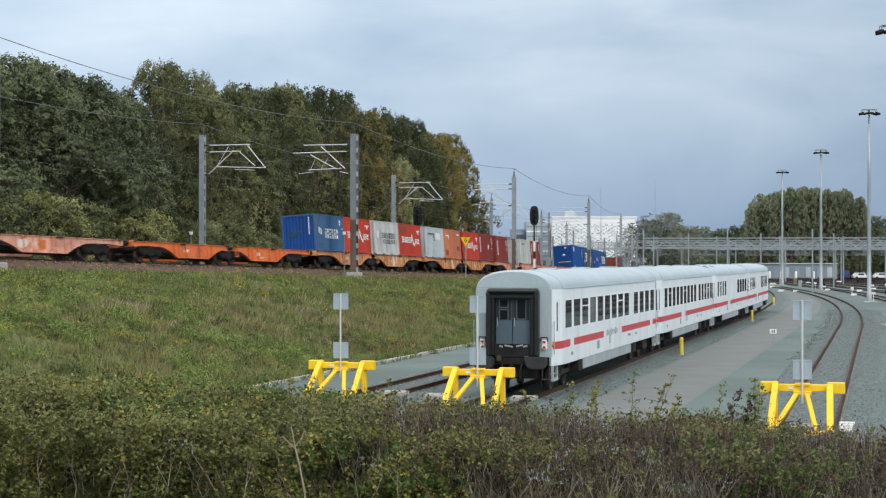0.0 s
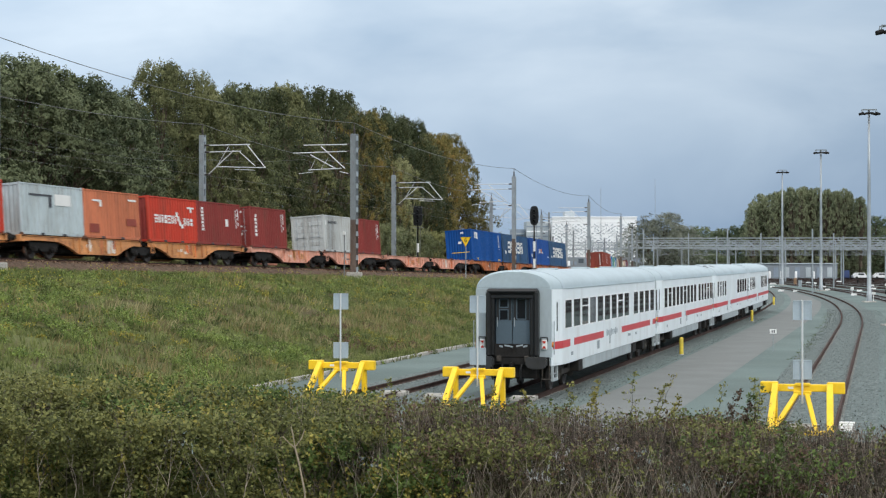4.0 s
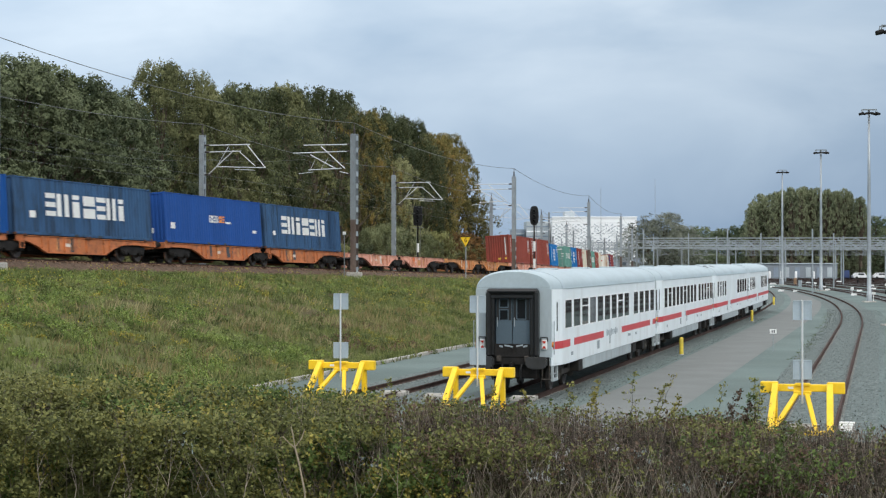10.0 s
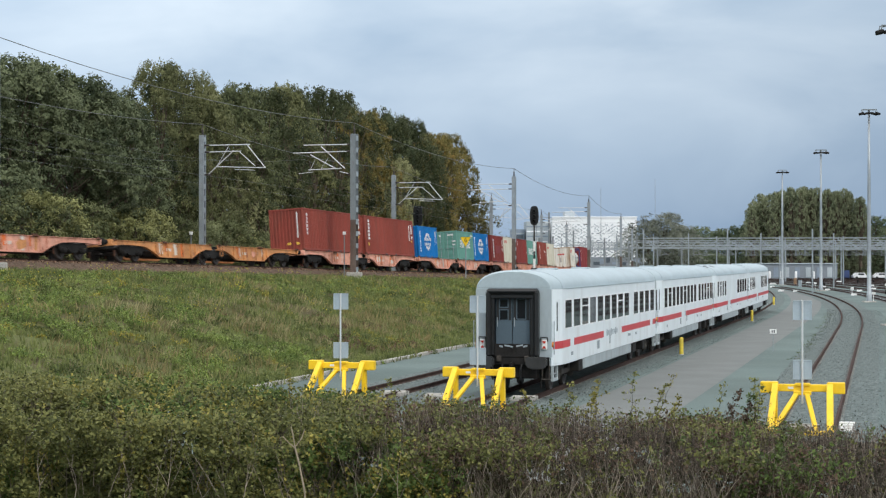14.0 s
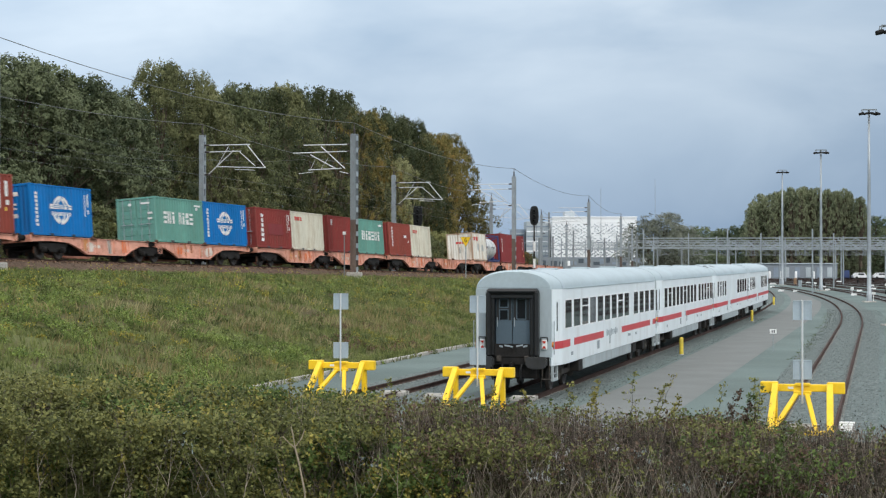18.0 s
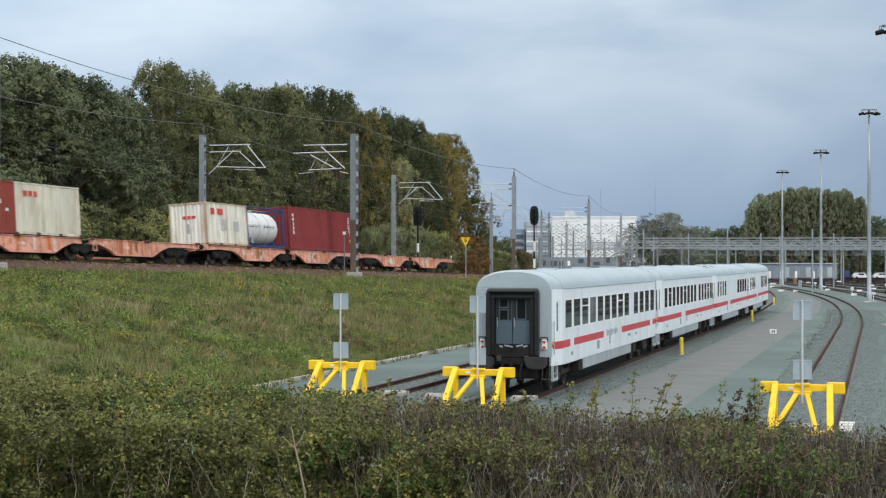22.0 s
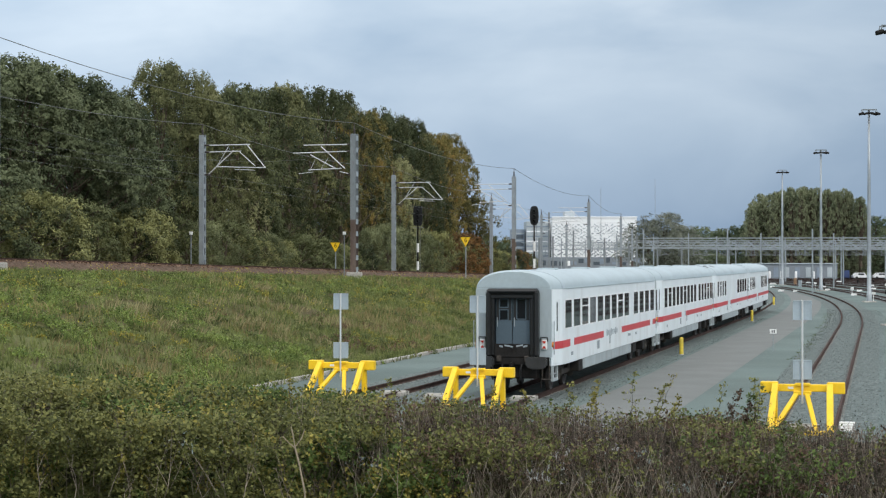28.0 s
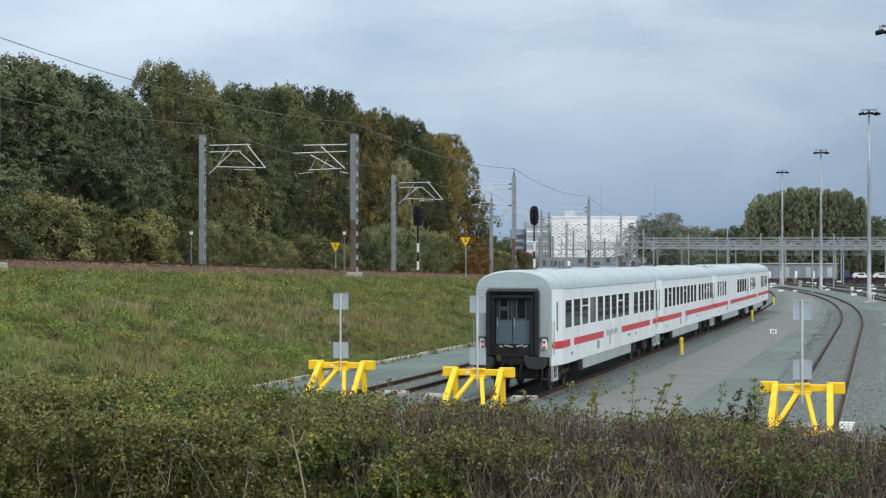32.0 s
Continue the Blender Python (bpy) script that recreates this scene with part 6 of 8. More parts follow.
H_MAST = 9.3
NEAR = [(-10.5, 3.7), (34.3, 3.7), (83.0, 3.7), (136.0, 3.7), (192.0, 3.7), (250.0, 3.7)]
FAR = [(-12.0, -7.0), (32.8, -7.0), (78.9, -7.0), (127.0, -7.0), (176.0, -7.0), (225.0, -7.0)]
for i, (s, w) in enumerate(NEAR):
    mast(s, w, -1, H_MAST, 3.3, True, i == 1)
for i, (s, w) in enumerate(FAR):
    mast(s, w, 1, H_MAST, 2.9, True)
for w0, masts in ((0.0, NEAR), (-3.9, FAR)):
    cw = Shape()
    ss = [-90.0] + [s for s, _ in masts] + [300.0]
    for a, b in zip(ss, ss[1:]):
        pa, pb = main_line(a, w0)[0], main_line(b, w0)[0]
        n = 8
        lo = [main_line(a + (b - a) * i / n, w0, 5.5)[0] for i in range(n + 1)]
        wire(cw, lo, 0.007)
        hi = [main_line(a + (b - a) * i / n, w0, 7.6 - 1.2 * 4 * (i / n) * (1 - i / n))[0] for i in range(n + 1)]
        wire(cw, hi, 0.007)
        for i in range(1, n):
            cw.tube(lo[i], hi[i], 0.004, n=4, caps=False)
    o = part("contact_wire", cw, M_WIRE)
    tagged(o, "thin dark contact and carrying wires over the track", "overhead wire", "overhead wires")
    fw = Shape()
    tops = [(-64.0, masts[0][1])] + list(masts) + [(300.0, masts[0][1])]
    run = []
    for (a, wa), (b, wb) in zip(tops, tops[1:]):
        run += sag(main_line(a, wa, H_MAST + 0.75)[0], main_line(b, wb, H_MAST + 0.75)[0], 0.7)[0 if not run else 1:]
    wire(fw, run, 0.020)
    o = part("feeder_wire", fw, M_WIRE)
    tagged(o, "dark feeder wire slung along the mast tops", "overhead wire", "overhead wires")


# ---- lineside signals and signs ----
def at_line(s, w, drop=-0.6):
    p, t = main_line(s, w)
    return Matrix.Translation((p.x, p.y, main_z(s) + drop)) @ Matrix.Rotation(-t, 4, "Z")


def signal(s, w, bands, zh, square=0.7):
    """bands: heights between which the post is white; zh: middle of the head."""
    o = thing("railway_signal", "black signal head on a black and white post", "railway signal", "lineside signals", at_line(s, w))
    z = 0.0
    for z0, z1 in bands + [(zh, zh)]:
        part("post_band", Shape().tube((0, 0, z), (0, 0, z0), 0.075, n=12), M_BLACK, o)
        if z1 > z0:
            part("post_band", Shape().tube((0, 0, z0), (0, 0, z1), 0.13, n=12), M_WHITE, o)
        z = z1
    hd = Shape().prism([(0.45 * math.copysign(abs(math.cos(TAU * i / 28)) ** square, math.cos(TAU * i / 28)), 0.98 * math.copysign(abs(math.sin(TAU * i / 28)) ** square, math.sin(TAU * i / 28))) for i in range(28)], lambda u, v, q: (u, q * 0.10 - 0.05, v + zh), 1)
    part("signal_head", hd, M_RUBBER, o)
    for dz in (-0.5, 0.0, 0.5):
        part("lens_hood", Shape().tube((0, -0.05, zh + dz), (0, -0.34, zh - 0.05 + dz), 0.15, n=12, caps=False), M_RUBBER, o)
    part("rear_case", Shape().box((0.06, 0.24, zh - 0.1), (0.48, 0.38, 1.4), 0.05), M_BLACK, o)
    part("ladder", Shape().tube((-0.18, 0.25, 0.1), (-0.18, 0.25, zh - 0.8), 0.02, n=6).tube((0.18, 0.25, 0.1), (0.18, 0.25, zh - 0.8), 0.02, n=6), M_STEEL_OLD, o)
    part("platform", Shape().box((0, 0.3, zh - 1.15), (0.9, 0.6, 0.04), 0.01), M_STEEL_OLD, o)


signal(94.0, 3.6, [(1.3, 2.25), (3.0, 4.0)], 6.6)
signal(88.0, -7.0, [(1.05, 1.9), (2.8, 3.7)], 6.4, 0.28)


def glyph(text, size, material, parent, m, name="number"):
    cu = bpy.data.curves.new("glyph", "FONT")
    cu.body, cu.size, cu.align_x, cu.align_y, cu.extrude = text, size, "CENTER", "CENTER", 0.002
    tmp = bpy.data.objects.new("glyph", cu)
    scene.collection.objects.link(tmp)
    me = bpy.data.meshes.new_from_object(tmp.evaluated_get(bpy.context.evaluated_depsgraph_get()))
    bpy.data.objects.remove(tmp)
    me.materials.clear(); me.materials.append(material)
    return part(name, me, None, parent, m=m)


def speed_sign(s, w, h, size):
    o = thing("speed_sign", "yellow triangular speed board marked 6 on a post", "railway sign", "yellow speed boards", at_line(s, w))
    part("post", Shape().tube((0, 0, 0), (0, 0, h), 0.045, n=10), M_STEEL, o)
    a = size
    tri = Shape().prism([(-a / 2, a * 0.45), (0, -a * 0.45), (a / 2, a * 0.45)], lambda u, v, q: (u, -0.07 + q, v + h), 0.02)
    b = part("board", tri, M_YELLOW, o)
    rim = Shape()
    pts = [(-a / 2, a * 0.45), (0, -a * 0.45), (a / 2, a * 0.45)]
    for i in range(3):
        p, q = pts[i], pts[(i + 1) % 3]
        rim.bar((p[0], -0.075, p[1] + h), (q[0], -0.075, q[1] + h), 0.012, 0.05, 0, (0, 1, 0))
    part("board_rim", rim, M_BLACK, b)
    glyph("6", a * 0.55, M_BLACK, b, Matrix.Translation((0, -0.078, h + a * 0.16)) @ Matrix.Rotation(math.pi / 2, 4, "X"))


speed_sign(61.0, -7.0, 2.7, 0.95)
speed_sign(64.0, 3.6, 3.2, 0.95)
for s, w, h in ((30.9, -7.0, 2.9), (34.5, 2.9, 2.97)):
    o = thing("line_marker", "thin grey post with a small white box on top", "marker post", "lineside marker posts", at_line(s, w, -0.5))
    part("post", Shape().tube((0, 0, 0), (0, 0, h), 0.04, n=8), M_STEEL_OLD, o)
    part("box", Shape().box((0, 0, h), (0.2, 0.16, 0.22), 0.02), M_WHITE, o)


# ---- trees and shrubs ----
LEAF_DARK = leafy("dark_green_leaves", (0.042, 0.057, 0.028), (0.140, 0.158, 0.072), 0.45, 0.22, 0.5)
LEAF_GREY = leafy("grey_green_leaves", (0.052, 0.070, 0.037), (0.150, 0.176, 0.094), 0.22, 0.20, 0.5)
LEAF_OLIVE = leafy("olive_leaves", (0.053, 0.066, 0.030), (0.190, 0.196, 0.086), 0.7, 0.20, 0.5)
LEAF_GOLD = leafy("turning_leaves", (0.072, 0.078, 0.029), (0.225, 0.188, 0.062), 0.3, 0.25, 0.5, (0.320, 0.180, 0.050))
LEAF_PALE = leafy("pale_shrub_leaves", (0.105, 0.125, 0.062), (0.255, 0.280, 0.140), 0.3, 0.25, 0.8)
LEAF_RUST = leafy("rust_red_leaves", (0.095, 0.070, 0.030), (0.270, 0.140, 0.050), 0.2, 0.5)


def crown_points(rng, h, r, z0, boughs, tufts, per, ragged=0.2, bough=1.0, droop=0.0):
    """Leaf places and outward directions: boughs round an uneven crown, each a dome of small tufts; droop lets the tufts hang."""
    u = (np.arange(boughs) + rng.uniform(0, 1, boughs)) / boughs
    u = u ** 0.85
    cz = z0 + (h - z0) * u
    prof = np.clip(np.sin(np.pi * np.clip(u * 0.84 + 0.15, 0, 1)) ** 0.6, 0.12, 1)
    ang = np.arange(boughs) * 2.39996 + rng.normal(0, 0.5, boughs)
    lobes = 1 + ragged * np.sin(ang * 3 + rng.uniform(0, 6)) + ragged * 0.7 * np.sin(ang * 5 + cz)
    rad = r * prof * lobes * rng.uniform(0.5, 1.0, boughs)
    br = r * rng.uniform(0.20, 0.44, boughs) * (0.7 + 0.3 * prof) * bough
    c = np.stack([rad * np.cos(ang), rad * np.sin(ang), np.minimum(cz, h - br * 0.65)], 1)
    away = np.stack([np.cos(ang), np.sin(ang), np.zeros(boughs)], 1) * (0.35 + 0.4 * prof[:, None])
    e = rng.normal(size=(boughs, tufts, 3))
    e /= np.linalg.norm(e, axis=2)[..., None]
    e = e + away[:, None, :] + np.array([0, 0, 0.40])
    e /= np.linalg.norm(e, axis=2)[..., None]
    tc = c[:, None, :] + e * br[:, None, None] * np.array([1, 1, 0.78]) * rng.uniform(0.62, 1.08, (boughs, tufts, 1))
    g = rng.normal(size=(boughs, tufts, per, 3))
    g *= rng.uniform(0, 1, (boughs, tufts, per, 1)) ** 0.4 / np.linalg.norm(g, axis=3)[..., None] * 1.7
    size = rng.uniform(0.6, 1.35, (boughs, tufts, 1, 1)) * 0.042 * r * bough ** 0.5
    g = g * size * np.array([1, 1, 0.72 + 1.5 * droop])
    pts = tc[:, :, None, :] + g - np.array([0, 0, droop * 0.06 * r])
    out = np.repeat(e[:, :, None, :], per, 2) + g / size * 0.28
    return pts.reshape(-1, 3), c, out.reshape(-1, 3)


def limbs(rng, h, r, z0, centres, r0):
    sh = Shape()
    top = Vector((rng.normal() * 0.2, rng.normal() * 0.2, h * 0.8))
    mid = Vector((rng.normal() * 0.15, rng.normal() * 0.15, h * 0.4))
    sh.tube((0, 0, -0.6), (0, 0, 0.4), r0 * 1.4, r0 * 1.05, 9)
    sh.tube((0, 0, 0.35), mid, r0 * 1.05, r0 * 0.7, 9)
    sh.tube(mid, top, r0 * 0.7, r0 * 0.18, 8)
    for c in centres[1::2]:
        z = max(z0 * 0.6, c[2] * rng.uniform(0.45, 0.75))
        a = Vector((0, 0, z)).lerp(mid, 0.5) if z < mid.z else mid.lerp(top, min(1, (z - mid.z) / (top.z - mid.z)))
        a.z = z
        b = Vector(c)
        e = a.lerp(b, 0.55) + Vector((0, 0, -0.04 * (b - a).length))
        sh.tube(a, e, r0 * 0.28, r0 * 0.16, 5, False)
        sh.tube(e, b, r0 * 0.16, r0 * 0.05, 5, False)
    return sh


def tree_kind(name, seed, h, r, z0, boughs, tufts, per, leaf, mat_, label, category="tree", group="trees of the wood", aspect=0.6, ragged=0.2, loose=0.5, bough=1.0, droop=0.0):
    g = np.random.default_rng(seed)
    pts, centres, out = crown_points(g, h, r, z0, boughs, tufts, per, ragged, bough, droop)
    t = thing(name, label, category, group)
    part("crown", quads("crown", leaf_shell(g, pts, out, leaf, aspect, loose, 0.25), [mat_]), None, t)
    part("trunk", limbs(g, h, r, z0, centres, 0.018 * h + 0.05), M_BARK, t)
    t.matrix_basis = Matrix.Translation((0, -400, -60))
    return t


KINDS = [tree_kind("tree", 11, 15, 5.0, 1.6, 58, 34, 18, 0.185, LEAF_GREY, "tall dark grey-green broadleaf tree in the wood", aspect=0.75),
         tree_kind("tree", 12, 15, 5.2, 1.4, 56, 27, 21, 0.20, LEAF_DARK, "tall dark green broadleaf tree in the wood"),
         tree_kind("tree", 13, 15, 5.2, 1.0, 56, 25, 24, 0.185, LEAF_OLIVE, "tall olive-green tree with hanging twigs", ragged=0.35, droop=0.18, aspect=0.55),
         tree_kind("tree", 14, 15, 5.0, 1.2, 56, 25, 22, 0.185, LEAF_GOLD, "broadleaf tree turning yellow in autumn", ragged=0.3, droop=0.1),
         tree_kind("tree", 15, 15, 5.0, 1.4, 50, 26, 22, 0.19, LEAF_OLIVE, "loose-crowned olive-green broadleaf tree", ragged=0.4),
         tree_kind("tree", 16, 15, 5.0, 3.0, 46, 22, 17, 0.18, LEAF_OLIVE, "thin-crowned tree with bare twigs showing", ragged=0.35, bough=0.85)]
LEAF_LIGHT = leafy("light_yellow_green_leaves", (0.165, 0.175, 0.080), (0.350, 0.355, 0.180), 0.2, 0.25, 0.6)
KINDS.append(tree_kind("tree", 17, 15, 4.6, 0.8, 50, 24, 20, 0.17, LEAF_LIGHT, "light yellow-green tree with layered boughs", ragged=0.35))
LEAF_BUSH = leafy("light_shrub_leaves", (0.110, 0.124, 0.050), (0.275, 0.282, 0.115), 0.3, 0.25, 0.8)
SHRUBS = [tree_kind("shrub", 21, 4.5, 2.6, 0.1, 46, 24, 13, 0.125, LEAF_BUSH, "bushy olive-green shrub behind the line", "shrub", "shrubs along the wood", droop=0.3, ragged=0.25),
          tree_kind("shrub", 22, 4.5, 2.4, 0.1, 44, 24, 13, 0.115, LEAF_PALE, "pale grey-green willow shrub behind the line", "shrub", "shrubs along the wood", aspect=0.4, droop=0.5, ragged=0.25),
          tree_kind("shrub", 23, 4.5, 2.5, 0.1, 44, 24, 13, 0.13, LEAF_DARK, "dark green shrub behind the line", "shrub", "shrubs along the wood", ragged=0.25),
          tree_kind("shrub", 24, 4.5, 2.6, 0.1, 44, 24, 13, 0.13, LEAF_RUST, "rust-red autumn shrub behind the line", "shrub", "shrubs along the wood")]
used = set()


def grow(kind, x, y, z, h, wide, turn):
    """Stands a tree of that kind at a place; the first one of a kind is the kind itself."""
    base = 15 if kind in KINDS else (4.5 if kind in SHRUBS else 20)
    k = h / base
    m = Matrix.Translation((x, y, z)) @ Matrix.Rotation(turn, 4, "Z") @ Matrix.Diagonal((k * wide, k * wide, k, 1))
    if kind.name not in used:
        used.add(kind.name)
        kind.matrix_basis = m
        return kind
    return copy_thing(kind, m @ Matrix.Diagonal([1 / v for v in kind.scale] + [1]))


tr = random.Random(4)


# distance along the line, offset, height, kind, breadth
WOOD = [(147, -13, 12.0, 3, 0.7), (102, -12.4, 14.0, 6, 0.56), (56, -13, 8.4, 6, 0.4), (15, -16, 14.2, 0, 1), (21.2, -15.5, 15.1, 0, 0.92), (24.7, -15, 15, 0, 0.95), (28.5, -14.5, 14.6, 0, 0.9), (33.1, -14.5, 14, 0, 0.8), (37.2, -15, 13.2, 1, 0.7),
        (47.2, -17, 17.9, 2, 0.82), (52.5, -17, 17.8, 2, 0.72), (52.7, -15, 16, 4, 0.8), (61.3, -16, 17.6, 1, 0.8), (68.3, -16, 18, 2, 0.8), (77.2, -17, 19.4, 4, 0.85),
        (86.4, -17, 20.1, 5, 0.9), (91.8, -16, 20.2, 5, 0.85), (97.8, -15.5, 18.7, 3, 0.8), (110.4, -17, 20.1, 1, 0.75), (114.9, -16, 19.8, 2, 0.8), (124.9, -16, 20.2, 4, 0.75),
        (119.3, -13.5, 16.6, 2, 0.6), (132.6, -15, 19.1, 3, 0.75), (146.5, -16, 20.2, 3, 0.75), (149.5, -15, 18.6, 3, 0.62), (39.7, -24, 16.1, 1, 1.1), (48.2, -24, 15.9, 1, 1),
        (54.8, -24, 15.4, 1, 0.9), (67.7, -25, 19.2, 1, 1), (79.9, -25, 19.1, 1, 1), (90.8, -25, 20.2, 1, 1.1), (106.7, -25, 21.7, 1, 1), (121.1, -25, 22.6, 1, 1),
        (138.6, -25, 21.9, 1, 0.9), (156.6, -25, 22.5, 1, 0.9), (176.7, -25, 23.2, 1, 0.85), (188.3, -24, 22.3, 2, 0.8), (67.2, -36, 17, 1, 1.3), (88.8, -36, 18.8, 1, 1.3),
        (113.9, -36, 21.5, 1, 1.3), (143.4, -36, 23.9, 1, 1.3), (178.2, -36, 25.1, 1, 1.2)]
for s, w, h, k, wide in WOOD:
    p, _ = main_line(s, w)
    grow(KINDS[k], p.x, p.y, main_z(s) - 1.6, h, wide * 13.5 / h * 1.12, tr.uniform(0, TAU))
for i in range(32):
    s = 6 + i * 5.5
    p, _ = main_line(s, -19.5 + tr.uniform(-1, 1))
    grow(SHRUBS[2 if i % 3 else 0], p.x, p.y, main_z(s) - 3.0, 7.5, 0.8, tr.uniform(0, TAU))
for s, h, k, w in [(2, 5.0, 0, -11.2), (7, 5.6, 0, -11.4), (12, 5.6, 2, -11.2), (16, 5.4, 0, -10.8), (20.5, 4.4, 2, -11.2), (25, 4.3, 0, -11), (30, 5.7, 0, -10.8), (34.5, 5.0, 2, -11.2), (38, 4.2, 0, -10.6),
                   (42, 4.0, 1, -10.8), (46, 4.0, 2, -11), (50, 3.8, 0, -10.8), (54, 3.6, 1, -10.6), (59, 4.4, 0, -11.2), (64, 3.6, 2, -11), (69, 3.4, 2, -10.8), (74, 3.2, 0, -11), (80, 3.6, 2, -11), (86, 4.6, 1, -11.2),
                   (91, 5.0, 1, -11.0), (97, 5.4, 1, -11.4), (103, 5.0, 2, -11.0), (109, 5.6, 1, -11.6), (115, 5.0, 0, -11.4), (119.5, 4.6, 3, -10.4), (123.5, 5.6, 3, -10.4), (127.5, 5.2, 3, -10.4), (133, 4.6, 2, -10.8), (140, 4.2, 0, -10.8), (146, 4.2, 0, -11), (152, 4.2, 2, -11), (159, 4.4, 0, -10.8), (166, 4.6, 2, -10.8), (175, 4.4, 3, -10.8), (185, 4.8, 2, -10.8), (196, 4.6, 0, -10.8)]:
    p, _ = main_line(s, w)
    grow(SHRUBS[k], p.x, p.y, main_z(s) - 0.95, h * tr.uniform(0.78, 1.22), 0.95 * tr.uniform(0.8, 1.15), tr.uniform(0, TAU))


# ---- grass, weeds and flowers on the slope ----
def blades(rng, pts, h, w, lean=0.35):
    n = len(pts)
    a = rng.uniform(0, TAU, n)
    side = np.stack([np.cos(a), np.sin(a), np.zeros(n)], 1)
    tip = np.stack([rng.normal(0, lean, n), rng.normal(0, lean, n), np.ones(n)], 1)
    hh = (h * rng.uniform(0.5, 1.3, n))[:, None]
    ww = (w * rng.uniform(0.6, 1.4, n))[:, None]
    base = pts - side * ww / 2
    return np.stack([base, pts + side * ww / 2, pts + tip * hh * 0.6 + side * ww * 0.35, pts + tip * hh], 1)


GRASS = leafy("meadow_grass", (0.074, 0.098, 0.034), (0.222, 0.252, 0.088), 0, 0.35, 0.8)
STRAW = leafy("dry_grass", (0.17, 0.145, 0.065), (0.34, 0.28, 0.14), 0, 0.5, 0.4)
HERB = leafy("dark_weeds", (0.045, 0.066, 0.020), (0.105, 0.130, 0.040), 0, 0.5, 0.4)
DOCK = leafy("red_brown_weeds", (0.10, 0.062, 0.042), (0.18, 0.115, 0.075), 0, 0.5, 0.4)
BLOOM = leafy("yellow_blossom", (0.30, 0.28, 0.04), (0.48, 0.42, 0.06), 0, 0.4, 0.6)
gr = np.random.default_rng(77)


def on_slope(n, s0, s1, f0, f1, keep=None):
    out = []
    while len(out) < n:
        s, f = gr.uniform(s0, s1), gr.uniform(f0, f1)
        p = bank(s, f)
        if keep is None or keep(p, s, f):
            out.append(p)
    return np.array(out)


def tufts(centres, k, spread):
    return np.repeat(centres, k, 0) + np.concatenate([gr.normal(0, spread, (len(centres) * k, 2)), np.zeros((len(centres) * k, 1))], 1)


def patchy(seed, level, size=0.16):
    return lambda p, s, f: noise.noise((p.x * size, p.y * size * 0.6, seed)) > level


def stuff(name, me, label, category):
    ob = part(name, me, None)
    return tagged(ob, label, category, kind="stuff")


def mounds(centres, lo, hi, per, size, aspect=0.55):
    """Bushy little plants: domes of leaves that face outwards and up."""
    n = len(centres)
    e = gr.normal(size=(n, per, 3))
    e[..., 2] = np.abs(e[..., 2]) + 0.15
    e /= np.linalg.norm(e, axis=2)[..., None]
    r = gr.uniform(lo, hi, (n, 1, 1))
    tall = gr.uniform(0.75, 1.35, (n, 1, 1))
    pts = centres[:, None, :] + e * r * gr.uniform(0.65, 1.05, (n, per, 1)) * np.concatenate([np.ones((n, 1, 2)), tall], 2)
    return leaf_shell(gr, pts.reshape(-1, 3), e.reshape(-1, 3), size, aspect, 0.45, 0.2)


def near(s0, ds, f0, df, seed, level):
    """Keeps places round one spot of the slope, in patches."""
    return lambda p, s, f: noise.noise((p.x * 0.4, p.y * 0.3, seed)) > level + ((s - s0) / ds) ** 2 + ((f - f0) / df) ** 2


def leaning(centres, k, spread, h, w, slant):
    """Tall grass in sheaves that lean one way."""
    pts = tufts(centres, k, spread)
    q = blades(gr, pts, h, w, 0.16)
    way = np.repeat(gr.normal(slant, 0.22, (len(centres), 1)), k, 0)
    q[:, 2, 0] += (way * h * 0.45)[:, 0]
    q[:, 3, 0] += (way * h * 1.0)[:, 0]
    q[:, 3, 2] -= np.abs(way * h * 0.25)[:, 0]
    return q


LUSH = leafy("lush_grass", (0.086, 0.134, 0.034), (0.240, 0.312, 0.080), 0, 0.35, 0.8)
GOLD = leafy("yellowing_herbs", (0.150, 0.145, 0.030), (0.330, 0.290, 0.055), 0, 0.45, 0.8)
STRAW_PALE = leafy("pale_seeding_grass", (0.19, 0.17, 0.085), (0.37, 0.33, 0.18), 0, 0.5, 0.5)
stuff("meadow_grass", quads("meadow_grass", blades(gr, tufts(on_slope(16000, -45, 116, 0.0, 1.0), 7, 0.14), 0.30, 0.042), [GRASS]), "green meadow grass on the embankment", "grass")
stuff("dry_grass", quads("dry_grass", blades(gr, tufts(on_slope(900, -30, 115, 0.10, 0.95, patchy(2.0, 0.12)), 9, 0.10), 0.55, 0.028, 0.25), [STRAW]), "straw-coloured dry grass in patches", "grass")
stuff("meadow_herbs", quads("meadow_herbs", mounds(on_slope(2300, -40, 116, 0.0, 1.0, patchy(14.0, -0.12, 0.3)), 0.16, 0.46, 58, 0.082), [GRASS]), "bushy green herbs among the grass", "weeds")
stuff("meadow_herbs", quads("meadow_herbs", mounds(on_slope(2300, -40, 112, 0.0, 0.36, patchy(21.0, -0.25, 0.3)), 0.14, 0.36, 52, 0.082), [LUSH]), "lush light-green herbs along the crest", "weeds")
stuff("meadow_herbs", quads("meadow_herbs", mounds(on_slope(620, -40, 20, 0.3, 1.0, near(-16, 22, 0.65, 0.7, 31.0, 0.0)), 0.16, 0.42, 58, 0.085), [LUSH]), "lush light-green herbs low on the slope", "weeds")
stuff("yellowing_herbs", quads("yellowing_herbs", mounds(on_slope(470, -40, 60, 0.05, 0.9, patchy(41.0, 0.16, 0.35)), 0.14, 0.38, 40, 0.10), [GOLD]), "herbs turning yellow on the slope", "weeds")
